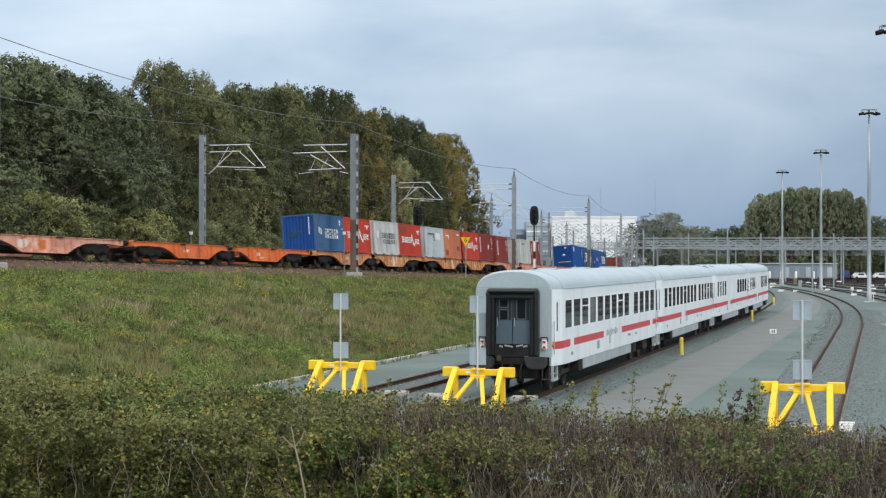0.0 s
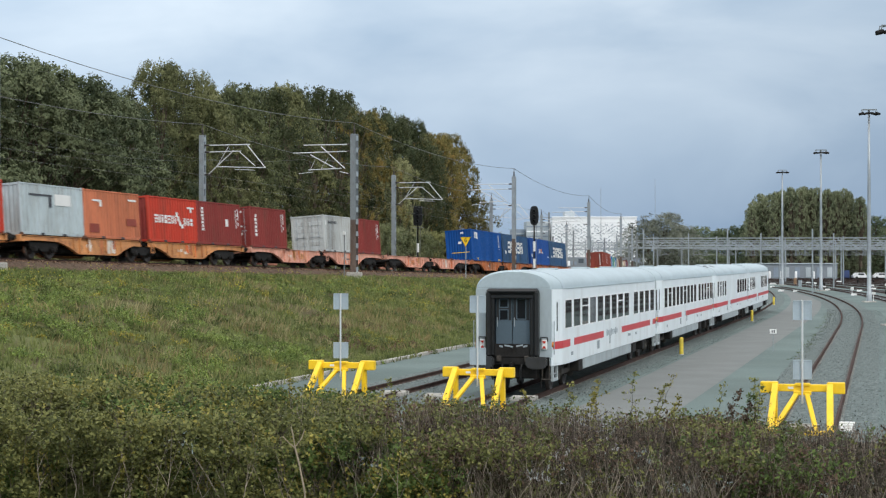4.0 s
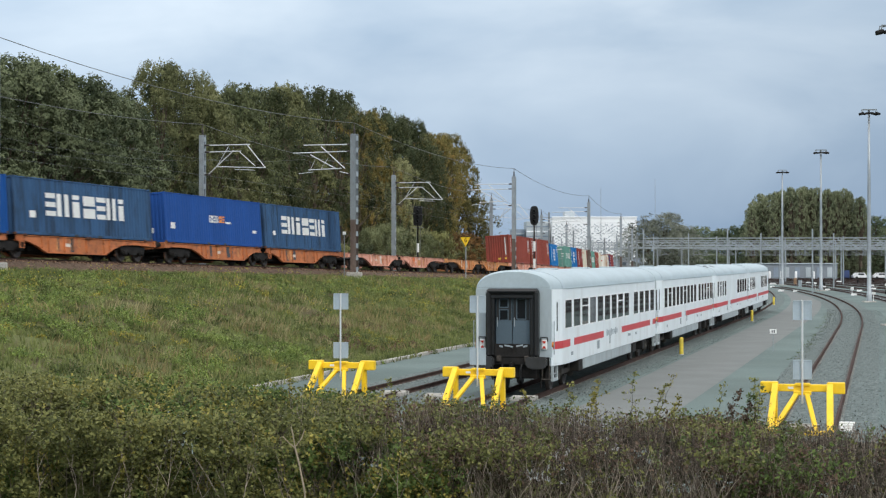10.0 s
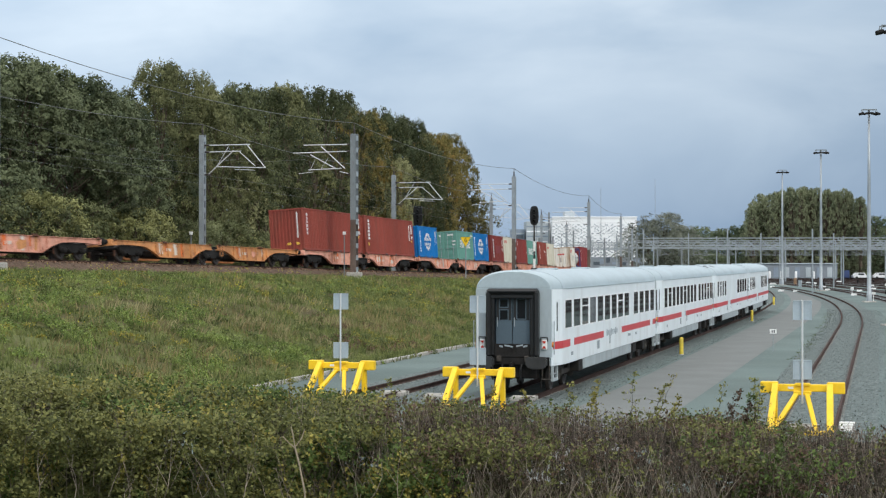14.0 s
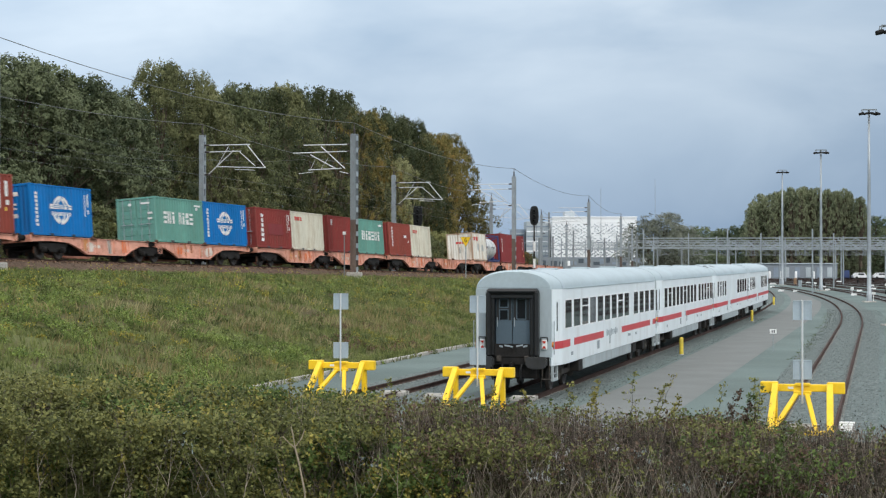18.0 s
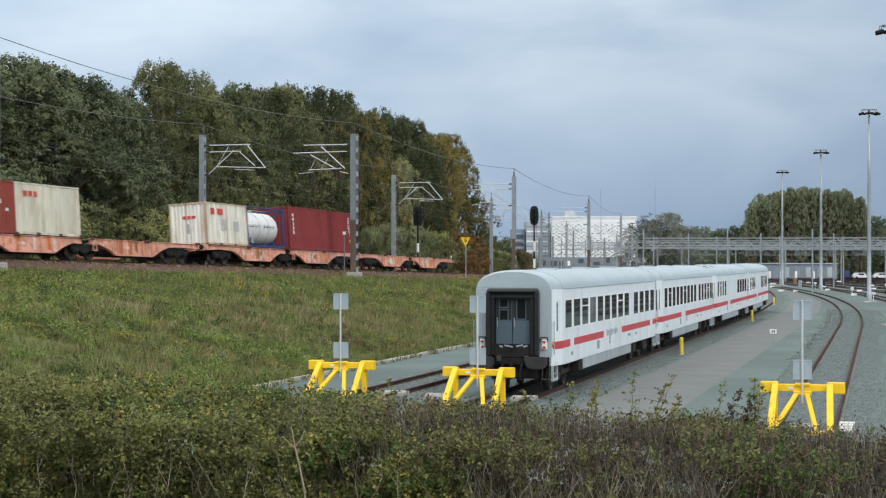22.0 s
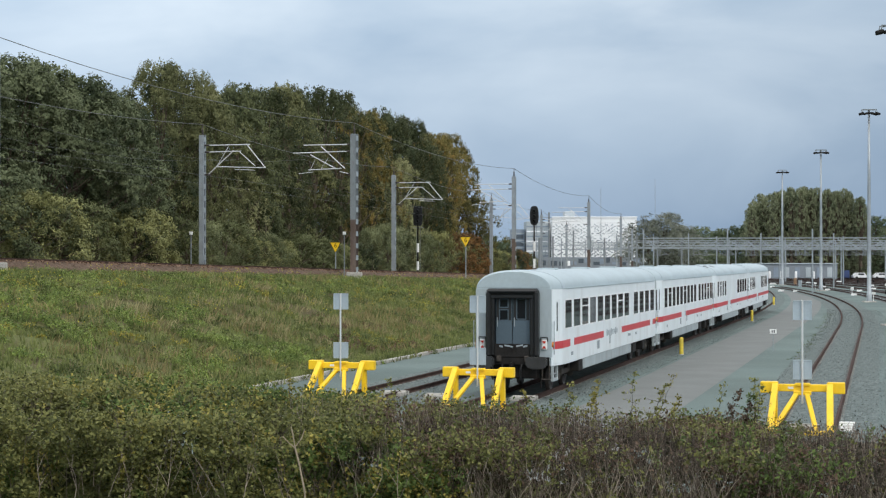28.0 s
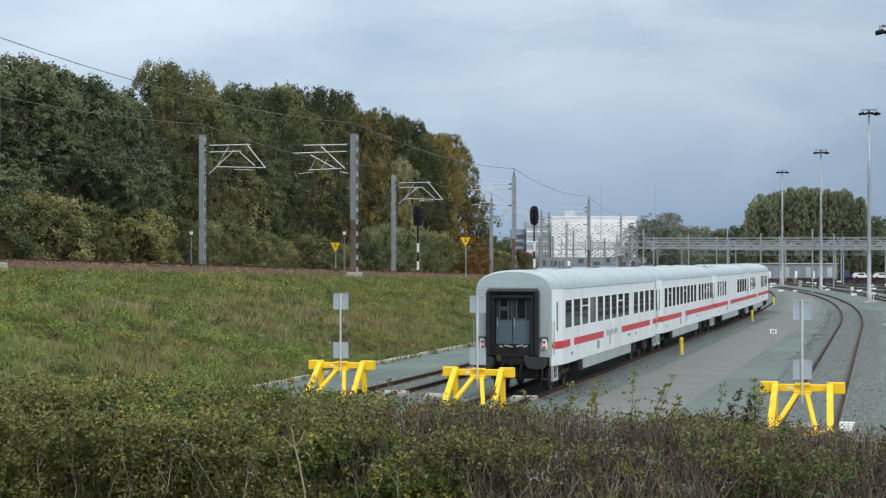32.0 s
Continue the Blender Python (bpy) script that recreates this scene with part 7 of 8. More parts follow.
stuff("dark_weeds", quads("dark_weeds", mounds(on_slope(1500, -40, 115, 0.10, 1.0, patchy(5.0, 0.02, 0.3)), 0.14, 0.40, 52, 0.090), [HERB]), "dark green broad-leaved weeds", "weeds")
stuff("seeding_grass", quads("seeding_grass", leaning(on_slope(150, -30, 45, 0.2, 1.0, near(0, 24, 0.6, 0.6, 51.0, -0.05)), 13, 0.20, 0.50, 0.022, 0.10), [STRAW_PALE]), "tall pale seeding grass leaning over", "grass")
stuff("seeding_grass", quads("seeding_grass", leaning(on_slope(230, -40, 100, 0.15, 1.0, patchy(54.0, 0.18, 0.3)), 15, 0.20, 0.45, 0.022, 0.08), [STRAW]), "tufts of tall dry grass on the slope", "grass")
stuff("red_brown_weeds", quads("red_brown_weeds", mounds(on_slope(150, -15, 30, 0.45, 1.0, near(0, 14, 0.75, 0.5, 8.0, 0.0)), 0.14, 0.34, 40, 0.09), [DOCK]), "withered red-brown weeds in clumps", "weeds")
fl = tufts(on_slope(300, -30, 100, 0.0, 0.62, patchy(11.0, 0.05, 0.3)), 7, 0.22)
fl[:, 2] += gr.uniform(0.30, 0.62, len(fl))
stuff("yellow_flowers", quads("yellow_flowers", leaf_quads(gr, fl, 0.075, 0.8, 0.4), [BLOOM]), "yellow ragwort flowers on the slope", "flowers")
fe = tufts(np.array([main_line(gr.uniform(-15, 130), gr.uniform(3.1, 4.4), -0.76)[0] for _ in range(1500)]), 8, 0.12)
stuff("meadow_grass", quads("meadow_grass", blades(gr, fe, 0.30, 0.04), [GRASS]), "grass fringe along the ballast shoulder", "grass")
ke = tufts(np.array([T1(gr.uniform(-5, 60), -5.15 - abs(gr.normal(0, 0.4)), GROUND_Z)[0] for _ in range(1800)]), 7, 0.12)
stuff("meadow_grass", quads("meadow_grass", blades(gr, ke, 0.34, 0.04), [GRASS]), "long grass hanging over the kerb", "grass")
ve = tufts(np.array([T3(gr.uniform(35, 110), gr.normal(-1.72, 0.22), GROUND_Z)[0] for _ in range(160)]), 7, 0.12)
stuff("track_weeds", quads("track_weeds", leaf_quads(gr, ve, 0.10, 0.5, 0.4), [HERB]), "small weeds in the gravel beside the siding", "weeds")
ve = tufts(np.array([T3(d, w, GROUND_Z)[0] for d, w in ((17.5, 2.9), (17.7, 3.0), (9.0, 4.2))]), 16, 0.09)
stuff("track_weeds", quads("track_weeds", leaf_quads(gr, ve + np.array([0, 0, 0.08]), 0.09, 0.5, 0.2), [HERB]), "single weeds growing in the bare gravel", "weeds")


# ---- hedge in front ----
H_GREEN = leafy("hedge_green_leaves", (0.067, 0.078, 0.027), (0.176, 0.182, 0.062), 0, 0.6, 0.9)
H_YELLOW = leafy("hedge_yellowing_leaves", (0.14, 0.135, 0.032), (0.31, 0.275, 0.072), 0, 0.6, 0.9)
H_BROWN = leafy("hedge_purple_brown_leaves", (0.050, 0.034, 0.024), (0.125, 0.086, 0.060), 0, 0.6, 0.9)
H_TWIG = paint("hedge_twigs", (0.088, 0.072, 0.060), 0.9, 0.3, 3, 20, 0.2, island=0.6)
hr = np.random.default_rng(31)


def hedge_top(x):
    return 2.862 - 0.077 * x + 0.022 * max(0.0, x) - 0.014 * max(0.0, -x) + 0.06 * noise.noise((x * 0.9, 1, 5)) + 0.04 * noise.noise((x * 3.1, 2, 5))


def twig_places(n):
    """Foot points of leafy twigs, densest along the hedge's skin and in clumps."""
    out = []
    while len(out) < n:
        x, y = hr.uniform(-7.5, 7.5), 17.2 + 4.8 * hr.beta(0.9, 1.5)
        top = hedge_top(x) - 0.035 * abs(y - 19.4) ** 1.4
        t = hr.beta(0.8, 1.3) if y < 18.8 else hr.beta(0.6, 4.0)
        z = top - 0.16 - (top - 1.6) * t
        if noise.noise((x * 1.5, y * 1.2, z * 2.2)) + 0.5 * noise.noise((x * 4, y * 3, z * 5)) > -0.10:
            out.append((x, y, z))
    return np.array(out)


def twig_leaves(rng, feet, per, ln, size, spread=0.05):
    """Leaves set along short twigs that rise and lean outwards."""
    n = len(feet)
    d = np.stack([rng.normal(0, 0.55, n), rng.normal(-0.35, 0.5, n), np.abs(rng.normal(0.7, 0.4, n))], 1)
    d /= np.linalg.norm(d, axis=1)[:, None]
    t = rng.uniform(0, 1, (n, per, 1))
    pts = feet[:, None, :] + d[:, None, :] * t * ln + rng.normal(0, spread, (n, per, 3)) * (0.4 + t)
    nn = np.repeat(d[:, None, :], per, 1).reshape(-1, 3) * 0.3 + np.array([0, -0.45, 0.3])
    return leaf_shell(rng, pts.reshape(-1, 3), nn, size, 0.58, 0.75, 0.2)


# Darker than the other hedge leaves: the inner shade is part of this colour.
H_CORE = leafy("hedge_shade_dark_leaves", (0.030, 0.032, 0.018), (0.064, 0.068, 0.036), 0, 0.6, 0.9)
feet = twig_places(21000)
east = np.clip((feet[:, 0] + 1.4) / 2.4, 0, 1)
lump = np.array([noise.noise((a * 0.7 + 5, b * 0.7, c * 1.3)) for a, b, c in feet])
u = hr.uniform(0, 1, len(feet))
brown = (east + lump * 0.7 > 0.45) & (u < 0.58)
yellow = ~brown & (u + lump * 0.6 < 0.22)
lush = ~brown & ~yellow & (lump < -0.12)
green = ~brown & ~yellow & ~lush
# the eastern half is thin: bare stems with few leaves below the top
bare = (np.clip((feet[:, 0] - 0.2) / 1.6, 0, 1) * 0.86 > hr.uniform(0, 1, len(feet))) & (feet[:, 2] < np.array([hedge_top(v) for v in feet[:, 0]]) - 0.17) & (np.abs(feet[:, 0] - 3.1 + 0.5 * lump) > 0.45)
brown, yellow, lush, green = brown & ~bare, yellow & ~bare, lush & ~bare, green & ~bare
H_LUSH = leafy("hedge_deep_green_leaves", (0.044, 0.070, 0.020), (0.115, 0.165, 0.046), 0, 0.6, 0.9)
for mask, mat_, per, sz, lb in ((green, H_GREEN, 19, 0.043, "small olive-green leaves of the wild hedge"), (lush, H_LUSH, 20, 0.046, "fresh green leaves of the wild hedge"),
                                (yellow, H_YELLOW, 13, 0.044, "yellowing leaves of the wild hedge"), (brown, H_BROWN, 9, 0.036, "withered red-brown leaves of the wild hedge")):
    stuff("hedge_leaves", quads("hedge_leaves", twig_leaves(hr, feet[mask], per, 0.17, sz, 0.028), [mat_]), lb, "hedge")
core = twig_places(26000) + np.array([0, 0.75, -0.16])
stuff("hedge_leaves", quads("hedge_leaves", leaf_quads(hr, core, 0.085, 0.7, 0.2), [H_CORE]), "inner leaves of the wild hedge, shade put into their colour", "hedge")
stems = Shape()
for i in range(4600):
    x, y = hr.uniform(-7, 7), 17.25 + 3.2 * hr.beta(0.9, 1.5)
    e = min(1, max(0, (x + 1.8) / 2.6))
    if hr.uniform() > 0.10 + 0.90 * e:
        continue
    zt = hedge_top(x) - 0.05 * abs(y - 19.2) - abs(hr.normal(0, 0.12)) * (2.0 if y < 18.3 else 0.6)
    a = Vector((x, y, zt - hr.uniform(0.25, 0.8)))
    b = Vector((x + hr.normal(0, 0.13), y + hr.normal(0, 0.10), zt))
    mm = a.lerp(b, 0.55) + Vector((hr.normal(0, 0.05), 0, 0))
    r = hr.uniform(0.002, 0.0055)
    stems.tube(a, mm, r, r * 0.8, 4, False)
    stems.tube(mm, b, r * 0.8, r * 0.35, 4, False)
    for _ in range(2):
        c = mm + Vector((hr.normal(0, 0.12), hr.normal(0, 0.08), hr.uniform(0.04, 0.24)))
        stems.tube(mm.lerp(b, hr.uniform(0, 0.6)), c, r * 0.6, r * 0.25, 3, False)
ob = part("hedge_stems", stems, H_TWIG)
H_STEM = paint("pale_hedge_stems", (0.215, 0.185, 0.15), 0.9, 0.25, 3, 20, 0.2, island=0.5)
tall_stems = Shape()
for i in range(430):
    x, y = hr.uniform(0.2, 5.2) if i % 5 else hr.uniform(-6, 0.2), hr.uniform(17.0, 17.9)
    zt = hedge_top(x) - 0.05 * abs(y - 19.2) - hr.uniform(0.05, 0.45)
    a = Vector((x, y, zt - hr.uniform(0.4, 0.8)))
    r = hr.uniform(0.0028, 0.006)
    p, lean = a, hr.normal(0, 0.09)
    for k in range(4):
        q = p + Vector((lean * 0.5 + hr.normal(0, 0.022), hr.normal(0, 0.015), (zt - a.z) / 4))
        tall_stems.tube(p, q, r * (1 - k * 0.17), r * (0.83 - k * 0.17), 4, False)
        if k in (1, 2):
            tall_stems.tube(p, p + Vector((hr.choice((-1, 1)) * hr.uniform(0.04, 0.12), 0, hr.uniform(0.10, 0.25))), r * 0.6, r * 0.3, 3, False)
        p = q
for i in range(700):
    x, y = hr.uniform(-1.6, 5.4), hr.uniform(18.2, 20.0)
    zt = hedge_top(x) - 0.035 * abs(y - 19.4) - abs(hr.normal(0, 0.05)) + 0.015
    r = hr.uniform(0.002, 0.0042)
    p, q = Vector((x, y, zt - hr.uniform(0.15, 0.35))), Vector((x + hr.normal(0, 0.04), y, zt))
    tall_stems.tube(p, q, r, r * 0.5, 4, False)
tagged(part("hedge_stems", tall_stems, H_STEM), "pale forked stems at the front of the hedge", "hedge", kind="stuff")
tagged(ob, "thin grey-brown upright hedge stems", "hedge", kind="stuff")


def sprig(x, y, h, leaves, mat_, label, lean=0.0):
    z0 = hedge_top(x) - 0.35
    o = thing("hedge_sprig", label, "sprig", "sprigs above the hedge", Matrix.Translation((x, y, z0)))
    st = Shape()
    pts = []
    n = 7
    prev = Vector((0, 0, 0))
    for i in range(1, n + 1):
        q = Vector((lean * (i / n) ** 1.5 + hr.normal(0, 0.012), hr.normal(0, 0.02), (0.35 + h) * i / n))
        st.tube(prev, q, 0.007 * (1.1 - i / n), 0.007 * (1.1 - (i + 1) / (n + 1)), 5, False)
        for _ in range(max(2, leaves // 4)):
            e = q + Vector((hr.normal(0, 0.09), hr.normal(0, 0.06), hr.uniform(0.01, 0.09))) * (1.35 - i / n)
            st.tube(q, e, 0.003, 0.0015, 3, False)
            for _ in range(10):
                pts.append(q.lerp(e, hr.uniform(0.2, 1.1)) + Vector((hr.normal(0, 0.014), hr.normal(0, 0.014), hr.normal(0, 0.014))))
        prev = q
    part("stem", st, H_TWIG, o)
    part("leaves", quads("leaves", leaf_quads(hr, np.array(pts), 0.034, 0.55, 0.2), [mat_]), None, o)


H_SPRIG = leafy("fresh_sprig_leaves", (0.130, 0.145, 0.045), (0.300, 0.300, 0.105), 0, 0.5, 0.9)
for x, h, lv, mt, ln in ((1.72, 0.22, 14, H_YELLOW, 0.05), (1.62, 0.12, 14, H_YELLOW, 0.03), (2.08, 0.36, 8, H_SPRIG, 0.02), (2.40, 0.32, 11, H_YELLOW, 0.22), (2.34, 0.20, 15, H_SPRIG, 0.16), (2.50, 0.12, 14, H_YELLOW, 0.10), (3.00, 0.28, 8, H_SPRIG, 0.08), (3.14, 0.20, 16, H_BROWN, 0.12), (3.30, 0.12, 14, H_BROWN, 0.05), (3.50, 0.36, 15, H_SPRIG, 0.0), (3.56, 0.26, 17, H_SPRIG, 0.06), (3.42, 0.2, 16, H_LUSH, 0.02), (0.55, 0.14, 14, H_YELLOW, 0.02), (-1.5, 0.15, 10, H_SPRIG, 0.03), (-1.7, 0.2, 10, H_YELLOW, -0.05), (-0.6, 0.1, 9, H_SPRIG, 0.02), (0.9, 0.1, 9, H_YELLOW, 0.02), (5.0, 0.12, 9, H_YELLOW, 0.0), (1.4, 0.14, 9, H_SPRIG, 0.05), (-2.9, 0.12, 9, H_SPRIG, 0.0)):
    sprig(x, 20.2 + hr.uniform(-0.4, 0.4), h, lv, mt, "leafy shoot standing above the hedge", ln)
dt = thing("dead_branch", "bare pale forked branch in the hedge", "branch", m=Matrix.Translation((-1.30, 17.05, 1.75)))
M_DEAD = paint("bare_branch_bark", (0.27, 0.23, 0.17), 0.9, 0.2, 6, 30, 0.2)
for nm, pts, r in (("main_stem", [(0.02, 0, 0), (0, 0, 0.45), (-0.05, 0, 0.70), (-0.09, 0, 0.86)], 0.011), ("side_twig", [(-0.09, 0, 0.86), (-0.16, 0, 0.92), (-0.21, 0.01, 0.97)], 0.007), ("side_twig", [(-0.09, 0, 0.86), (-0.11, 0, 0.98), (-0.13, 0.01, 1.06)], 0.007), ("side_twig", [(-0.09, 0, 0.87), (-0.03, 0, 0.95), (0.0, 0.01, 1.04)], 0.006)):
    tw = Shape()
    for a, b in zip(pts, pts[1:]):
        tw.tube(a, b, r, r * 0.8, 6)
    part(nm, tw, M_DEAD, dt)


# ---- the far side of the yard ----
def far_block(name, x0, x1, y, z1, depth, material, label, category, z0=-0.2, group=""):
    """A plain building block seen from far off, with its long side across."""
    o = thing(name, label, category, group, Matrix.Translation(((x0 + x1) / 2, y, 0)))
    part("wall", Shape().box((0, depth / 2, (z0 + z1) / 2), (x1 - x0, depth, z1 - z0), 0.05), material, o)
    return o


F_WHITE = paint("white_facade_panel", (0.84, 0.86, 0.87), 0.5, 0.05, 0.2, 3, 0.05)
F_GREY = paint("grey_facade", (0.38, 0.43, 0.46), 0.6, 0.08, 0.2, 3, 0.05)
F_BLUE = paint("blue_grey_facade", (0.22, 0.27, 0.33), 0.6, 0.1, 0.2, 3, 0.05)
F_SHED = paint("grey_shed_cladding", (0.20, 0.23, 0.26), 0.6, 0.1, 0.2, 3, 0.05)
F_DARK = glass("dark_facade_opening", (0.09, 0.11, 0.13))

# white building with a perforated facade
wb = far_block("office_building", 25.3, 44.9, 420, 14.2, 14, F_WHITE, "white building with an irregular perforated facade", "building")
fr = random.Random(9)
for row in range(11):
    for col in range(30):
        if fr.random() < 0.9:
            a = fr.choice((0, 0.5, -0.5, 0.9, -0.9))
            z = 4.9 + row * 0.80 + (0.4 if col % 2 else 0)
            x = -9.5 + col * 0.645
            if x + 0.4 < 9.6 and z < 12.9:
                part("facade_opening", Shape().box((x, -0.03, z), (fr.uniform(0.42, 0.78), 0.08, fr.uniform(0.12, 0.28)), 0, Matrix.Rotation(a, 3, "Y")), F_SHED if fr.random() < 0.25 + 0.5 * (row < 5) else F_GREY, wb)
part("roof_edge", Shape().box((0, -0.05, 14.3), (19.8, 0.3, 0.3), 0.05), F_WHITE, wb)
part("ground_floor", Shape().box((0, -0.06, 2.4), (19.6, 0.1, 4.0)), F_DARK, wb)
part("roof_plant", Shape().box((-5.6, 5, 15.0), (2.6, 3, 1.6), 0.3), F_GREY, wb)
gb = far_block("office_block", 19.5, 24.6, 424, 13.4, 14, F_GREY, "grey horizontally banded office block", "building")
for i in range(9):
    part("band", Shape().box((0, -0.03, 3.0 + i * 1.15), (5.0, 0.08, 0.3)), F_WHITE if i % 2 else F_BLUE, gb)
tb = far_block("stair_tower", 16.0, 19.2, 426, 11.6, 8, F_BLUE, "blue-grey stair tower with dark windows", "building")
for i in range(5):
    part("window", Shape().box((0, -0.03, 3.0 + i * 1.7), (2.6, 0.08, 0.9)), F_DARK, tb)
    part("floor_edge", Shape().box((0, -0.05, 3.85 + i * 1.7), (3.3, 0.12, 0.2)), F_GREY, tb)
lowb = far_block("low_building", 14, 46, 405, 5.0, 6, F_SHED, "long low blue-grey station building", "building")
for i in range(20):
    part("window", Shape().box((-15 + i * 1.58 + fr.uniform(-0.4, 0.4), -0.04, fr.uniform(3.4, 4.4)), (fr.uniform(0.5, 1.5), 0.1, fr.uniform(0.5, 1.3))), fr.choice((F_DARK, F_BLUE, F_WHITE, F_SHED)), lowb)
shed = far_block("yard_shed", 76.4, 95.3, 438, 3.4, 5, F_SHED, "long low blue-grey shed behind the tracks", "shed")
for i in range(7):
    part("shed_door", Shape().box((-8.0 + i * 2.6, -0.04, 1.4), (1.2, 0.1, 2.4), 0.02), F_BLUE if i % 2 else F_GREY, shed)
part("shed_roof", Shape().box((0, 2.5, 3.5), (19.3, 5.6, 0.25), 0.05), F_GREY, shed)
for x, y, h in ((36.6, 420, 21), (51.5, 440, 24), (60, 470, 17)):
    o = thing("radio_mast", "thin grey radio mast far away", "mast", "far masts", Matrix.Translation((x, y, 0)))
    part("pole", Shape().tube((0, 0, 0), (0, 0, h), 0.09, 0.04, 8), M_STEEL, o)


# ---- portals of the overhead line over the yard ----
def portal(d, w0, w1, zb, label):
    p, e = T3(d)
    m = Matrix.Translation((p.x, p.y, 0)) @ Matrix.Rotation(-e, 4, "Z")
    o = thing("catenary_portal", label, "catenary portal", "yard catenary portals", m)
    ht = 1.05
    n = int((w1 - w0) / 1.3)
    for dy in (-0.4, 0.4):
        for z in (zb, zb + ht):
            part("chord", Shape().bar((w0, dy, z), (w1, dy, z), 0.10, 0.12), M_STEEL, o)
        lat = Shape()
        for i in range(n):
            a, b = w0 + (w1 - w0) * i / n, w0 + (w1 - w0) * (i + 1) / n
            z0, z1 = (zb, zb + ht) if i % 2 else (zb + ht, zb)
            lat.bar((a, dy, z0), (b, dy, z1), 0.055, 0.055)
        part("lattice", lat, M_STEEL, o)
    k = 0
    w = w0
    while w <= w1 + 0.1:
        part("column", Shape().box((w, 0, (zb + ht + 1.2) / 2 - 0.1), (0.20, 0.22, zb + ht + 1.2 + 0.2), 0.02), M_STEEL, o)
        w += 11.5
    for i in range(int((w1 - w0) / 4.6)):
        x = w0 + 2.3 + i * 4.6
        h = Shape().tube((x, 0, zb), (x, 0, zb - 1.4), 0.05, n=6).tube((x - 0.2, 0, zb - 1.3), (x + 1.3, 0, zb - 1.15), 0.035, n=6).tube((x, 0, zb - 0.5), (x + 1.0, 0, zb - 1.2), 0.03, n=6)
        part("dropper_arm", h, M_STEEL_OLD, o)
    return o


for d, w0, w1, zb in ((205, -22.5, 47, 6.35), (247, -26.5, 52, 6.4), (289, -30, 58, 6.5), (330, -34, 64, 6.6), (372, -37, 70, 6.7)):
    portal(d, w0, w1, zb, "long grey lattice portal carrying yard wires")
for j, w in enumerate((-8.3, -13.0, 6.2, 10.8, 15.4, 20.0, 24.6)):
    cw = Shape()
    pts = [T3(d, w, 5.4)[0] for d in (205, 226, 247, 268, 289, 310, 330, 372)]
    wire(cw, pts, 0.012)
    up = [T3(d, w, 6.4 - (0.9 if i % 2 else 0))[0] for i, d in enumerate((205, 226, 247, 268, 289, 310, 330, 372))]
    wire(cw, up, 0.012)
    o = part("contact_wire", cw, M_WIRE)
    tagged(o, "thin wires hung from the yard portals", "overhead wire", "overhead wires")

# further single masts between yard and wood
for x, y, h in ((16.5, 282, 11.8), (24.3, 300, 8.0), (21.6, 300, 9.4), (31.0, 290, 8.6), (13.9, 262, 7.6), (35.5, 300, 8.2), (27.2, 265, 6.6), (18.8, 310, 8.4), (29.4, 330, 8.4), (39.5, 300, 8.0)):
    o = thing("catenary_pole", "slim grey overhead-line pole in the distance", "catenary mast", "far overhead poles", Matrix.Translation((x, y, 0)))
    part("pole", Shape().box((0, 0, h / 2), (0.26, 0.26, h), 0.02), M_STEEL_OLD, o)
    part("arm", Shape().tube((0, 0, h - 0.8), (-2.6, 0, h - 0.7), 0.05, n=6).tube((0, 0, h - 2.2), (-2.0, 0, h - 0.8), 0.04, n=6), M_STEEL, o)

# vans, cars and cabinets at the far edge of the yard
V_WHITE = paint("white_van_paint", (0.72, 0.73, 0.74), 0.35, 0.05, 1, 8, 0.0)
V_BLUE = paint("blue_van_paint", (0.03, 0.05, 0.13), 0.35, 0.05, 1, 8, 0.0)


def van(x, y, turn, pm, tall, label):
    o = thing("van" if tall > 1.7 else "car", label, "van" if tall > 1.7 else "car", "vehicles parked beyond the yard", Matrix.Translation((x, y, GROUND_Z)) @ Matrix.Rotation(turn, 4, "Z"))
    side = [(-2.3, 0.35), (2.2, 0.35), (2.3, 0.75), (2.1, 1.0), (1.3, 1.1), (0.7, tall), (-2.2, tall), (-2.3, 1.0)] if tall > 1.7 else [(-2.1, 0.35), (2.1, 0.35), (2.15, 0.75), (1.2, 0.9), (0.5, tall), (-1.2, tall), (-1.9, 0.95), (-2.15, 0.85)]
    part("body", Shape().prism(side, lambda u, v, w: (u, w - 0.9, v), 1.8), pm, o)
    for y_ in (-0.905, 0.905):
        part("side_window", Shape().box((-0.2, y_, tall - 0.35), (1.4, 0.01, 0.36)), K_GLASS, o)
    for px_ in (-1.35, 1.4):
        for y_ in (-0.82, 0.82):
            part("wheel", Shape().tube((px_, y_ - 0.1, 0.32), (px_, y_ + 0.1, 0.32), 0.32, n=14), M_RUBBER, o)


for x, y, a, pm, tl, lb in ((95.8, 431, 1.3, V_BLUE, 2.1, "dark blue van parked beyond the tracks"), (99.6, 432, 0.1, V_WHITE, 1.5, "white car parked beyond the tracks"),                             (104.6, 432, 0.0, V_WHITE, 1.5, "white car parked beyond the tracks")):
    van(x, y, a, pm, tl, lb)
for x, y in ((52.6, 232, ), (48.9, 262), (57.3, 270), (60.2, 262), (54.5, 300), (63.0, 300), (50.2, 258), (66.5, 280)):
    b = part("point_machine_cover", Shape().prism([(-0.5, 0), (0.5, 0), (0.4, 0.26), (-0.4, 0.26)], lambda u, v, w: (u, w - 0.2, v), 0.4), M_WHITE, None, "", Matrix.Translation((x, y, GROUND_Z)) @ Matrix.Rotation(0.9, 4, "Z"))
    tagged(b, "white cover of a point machine beside the track", "point machine", "point machine covers")
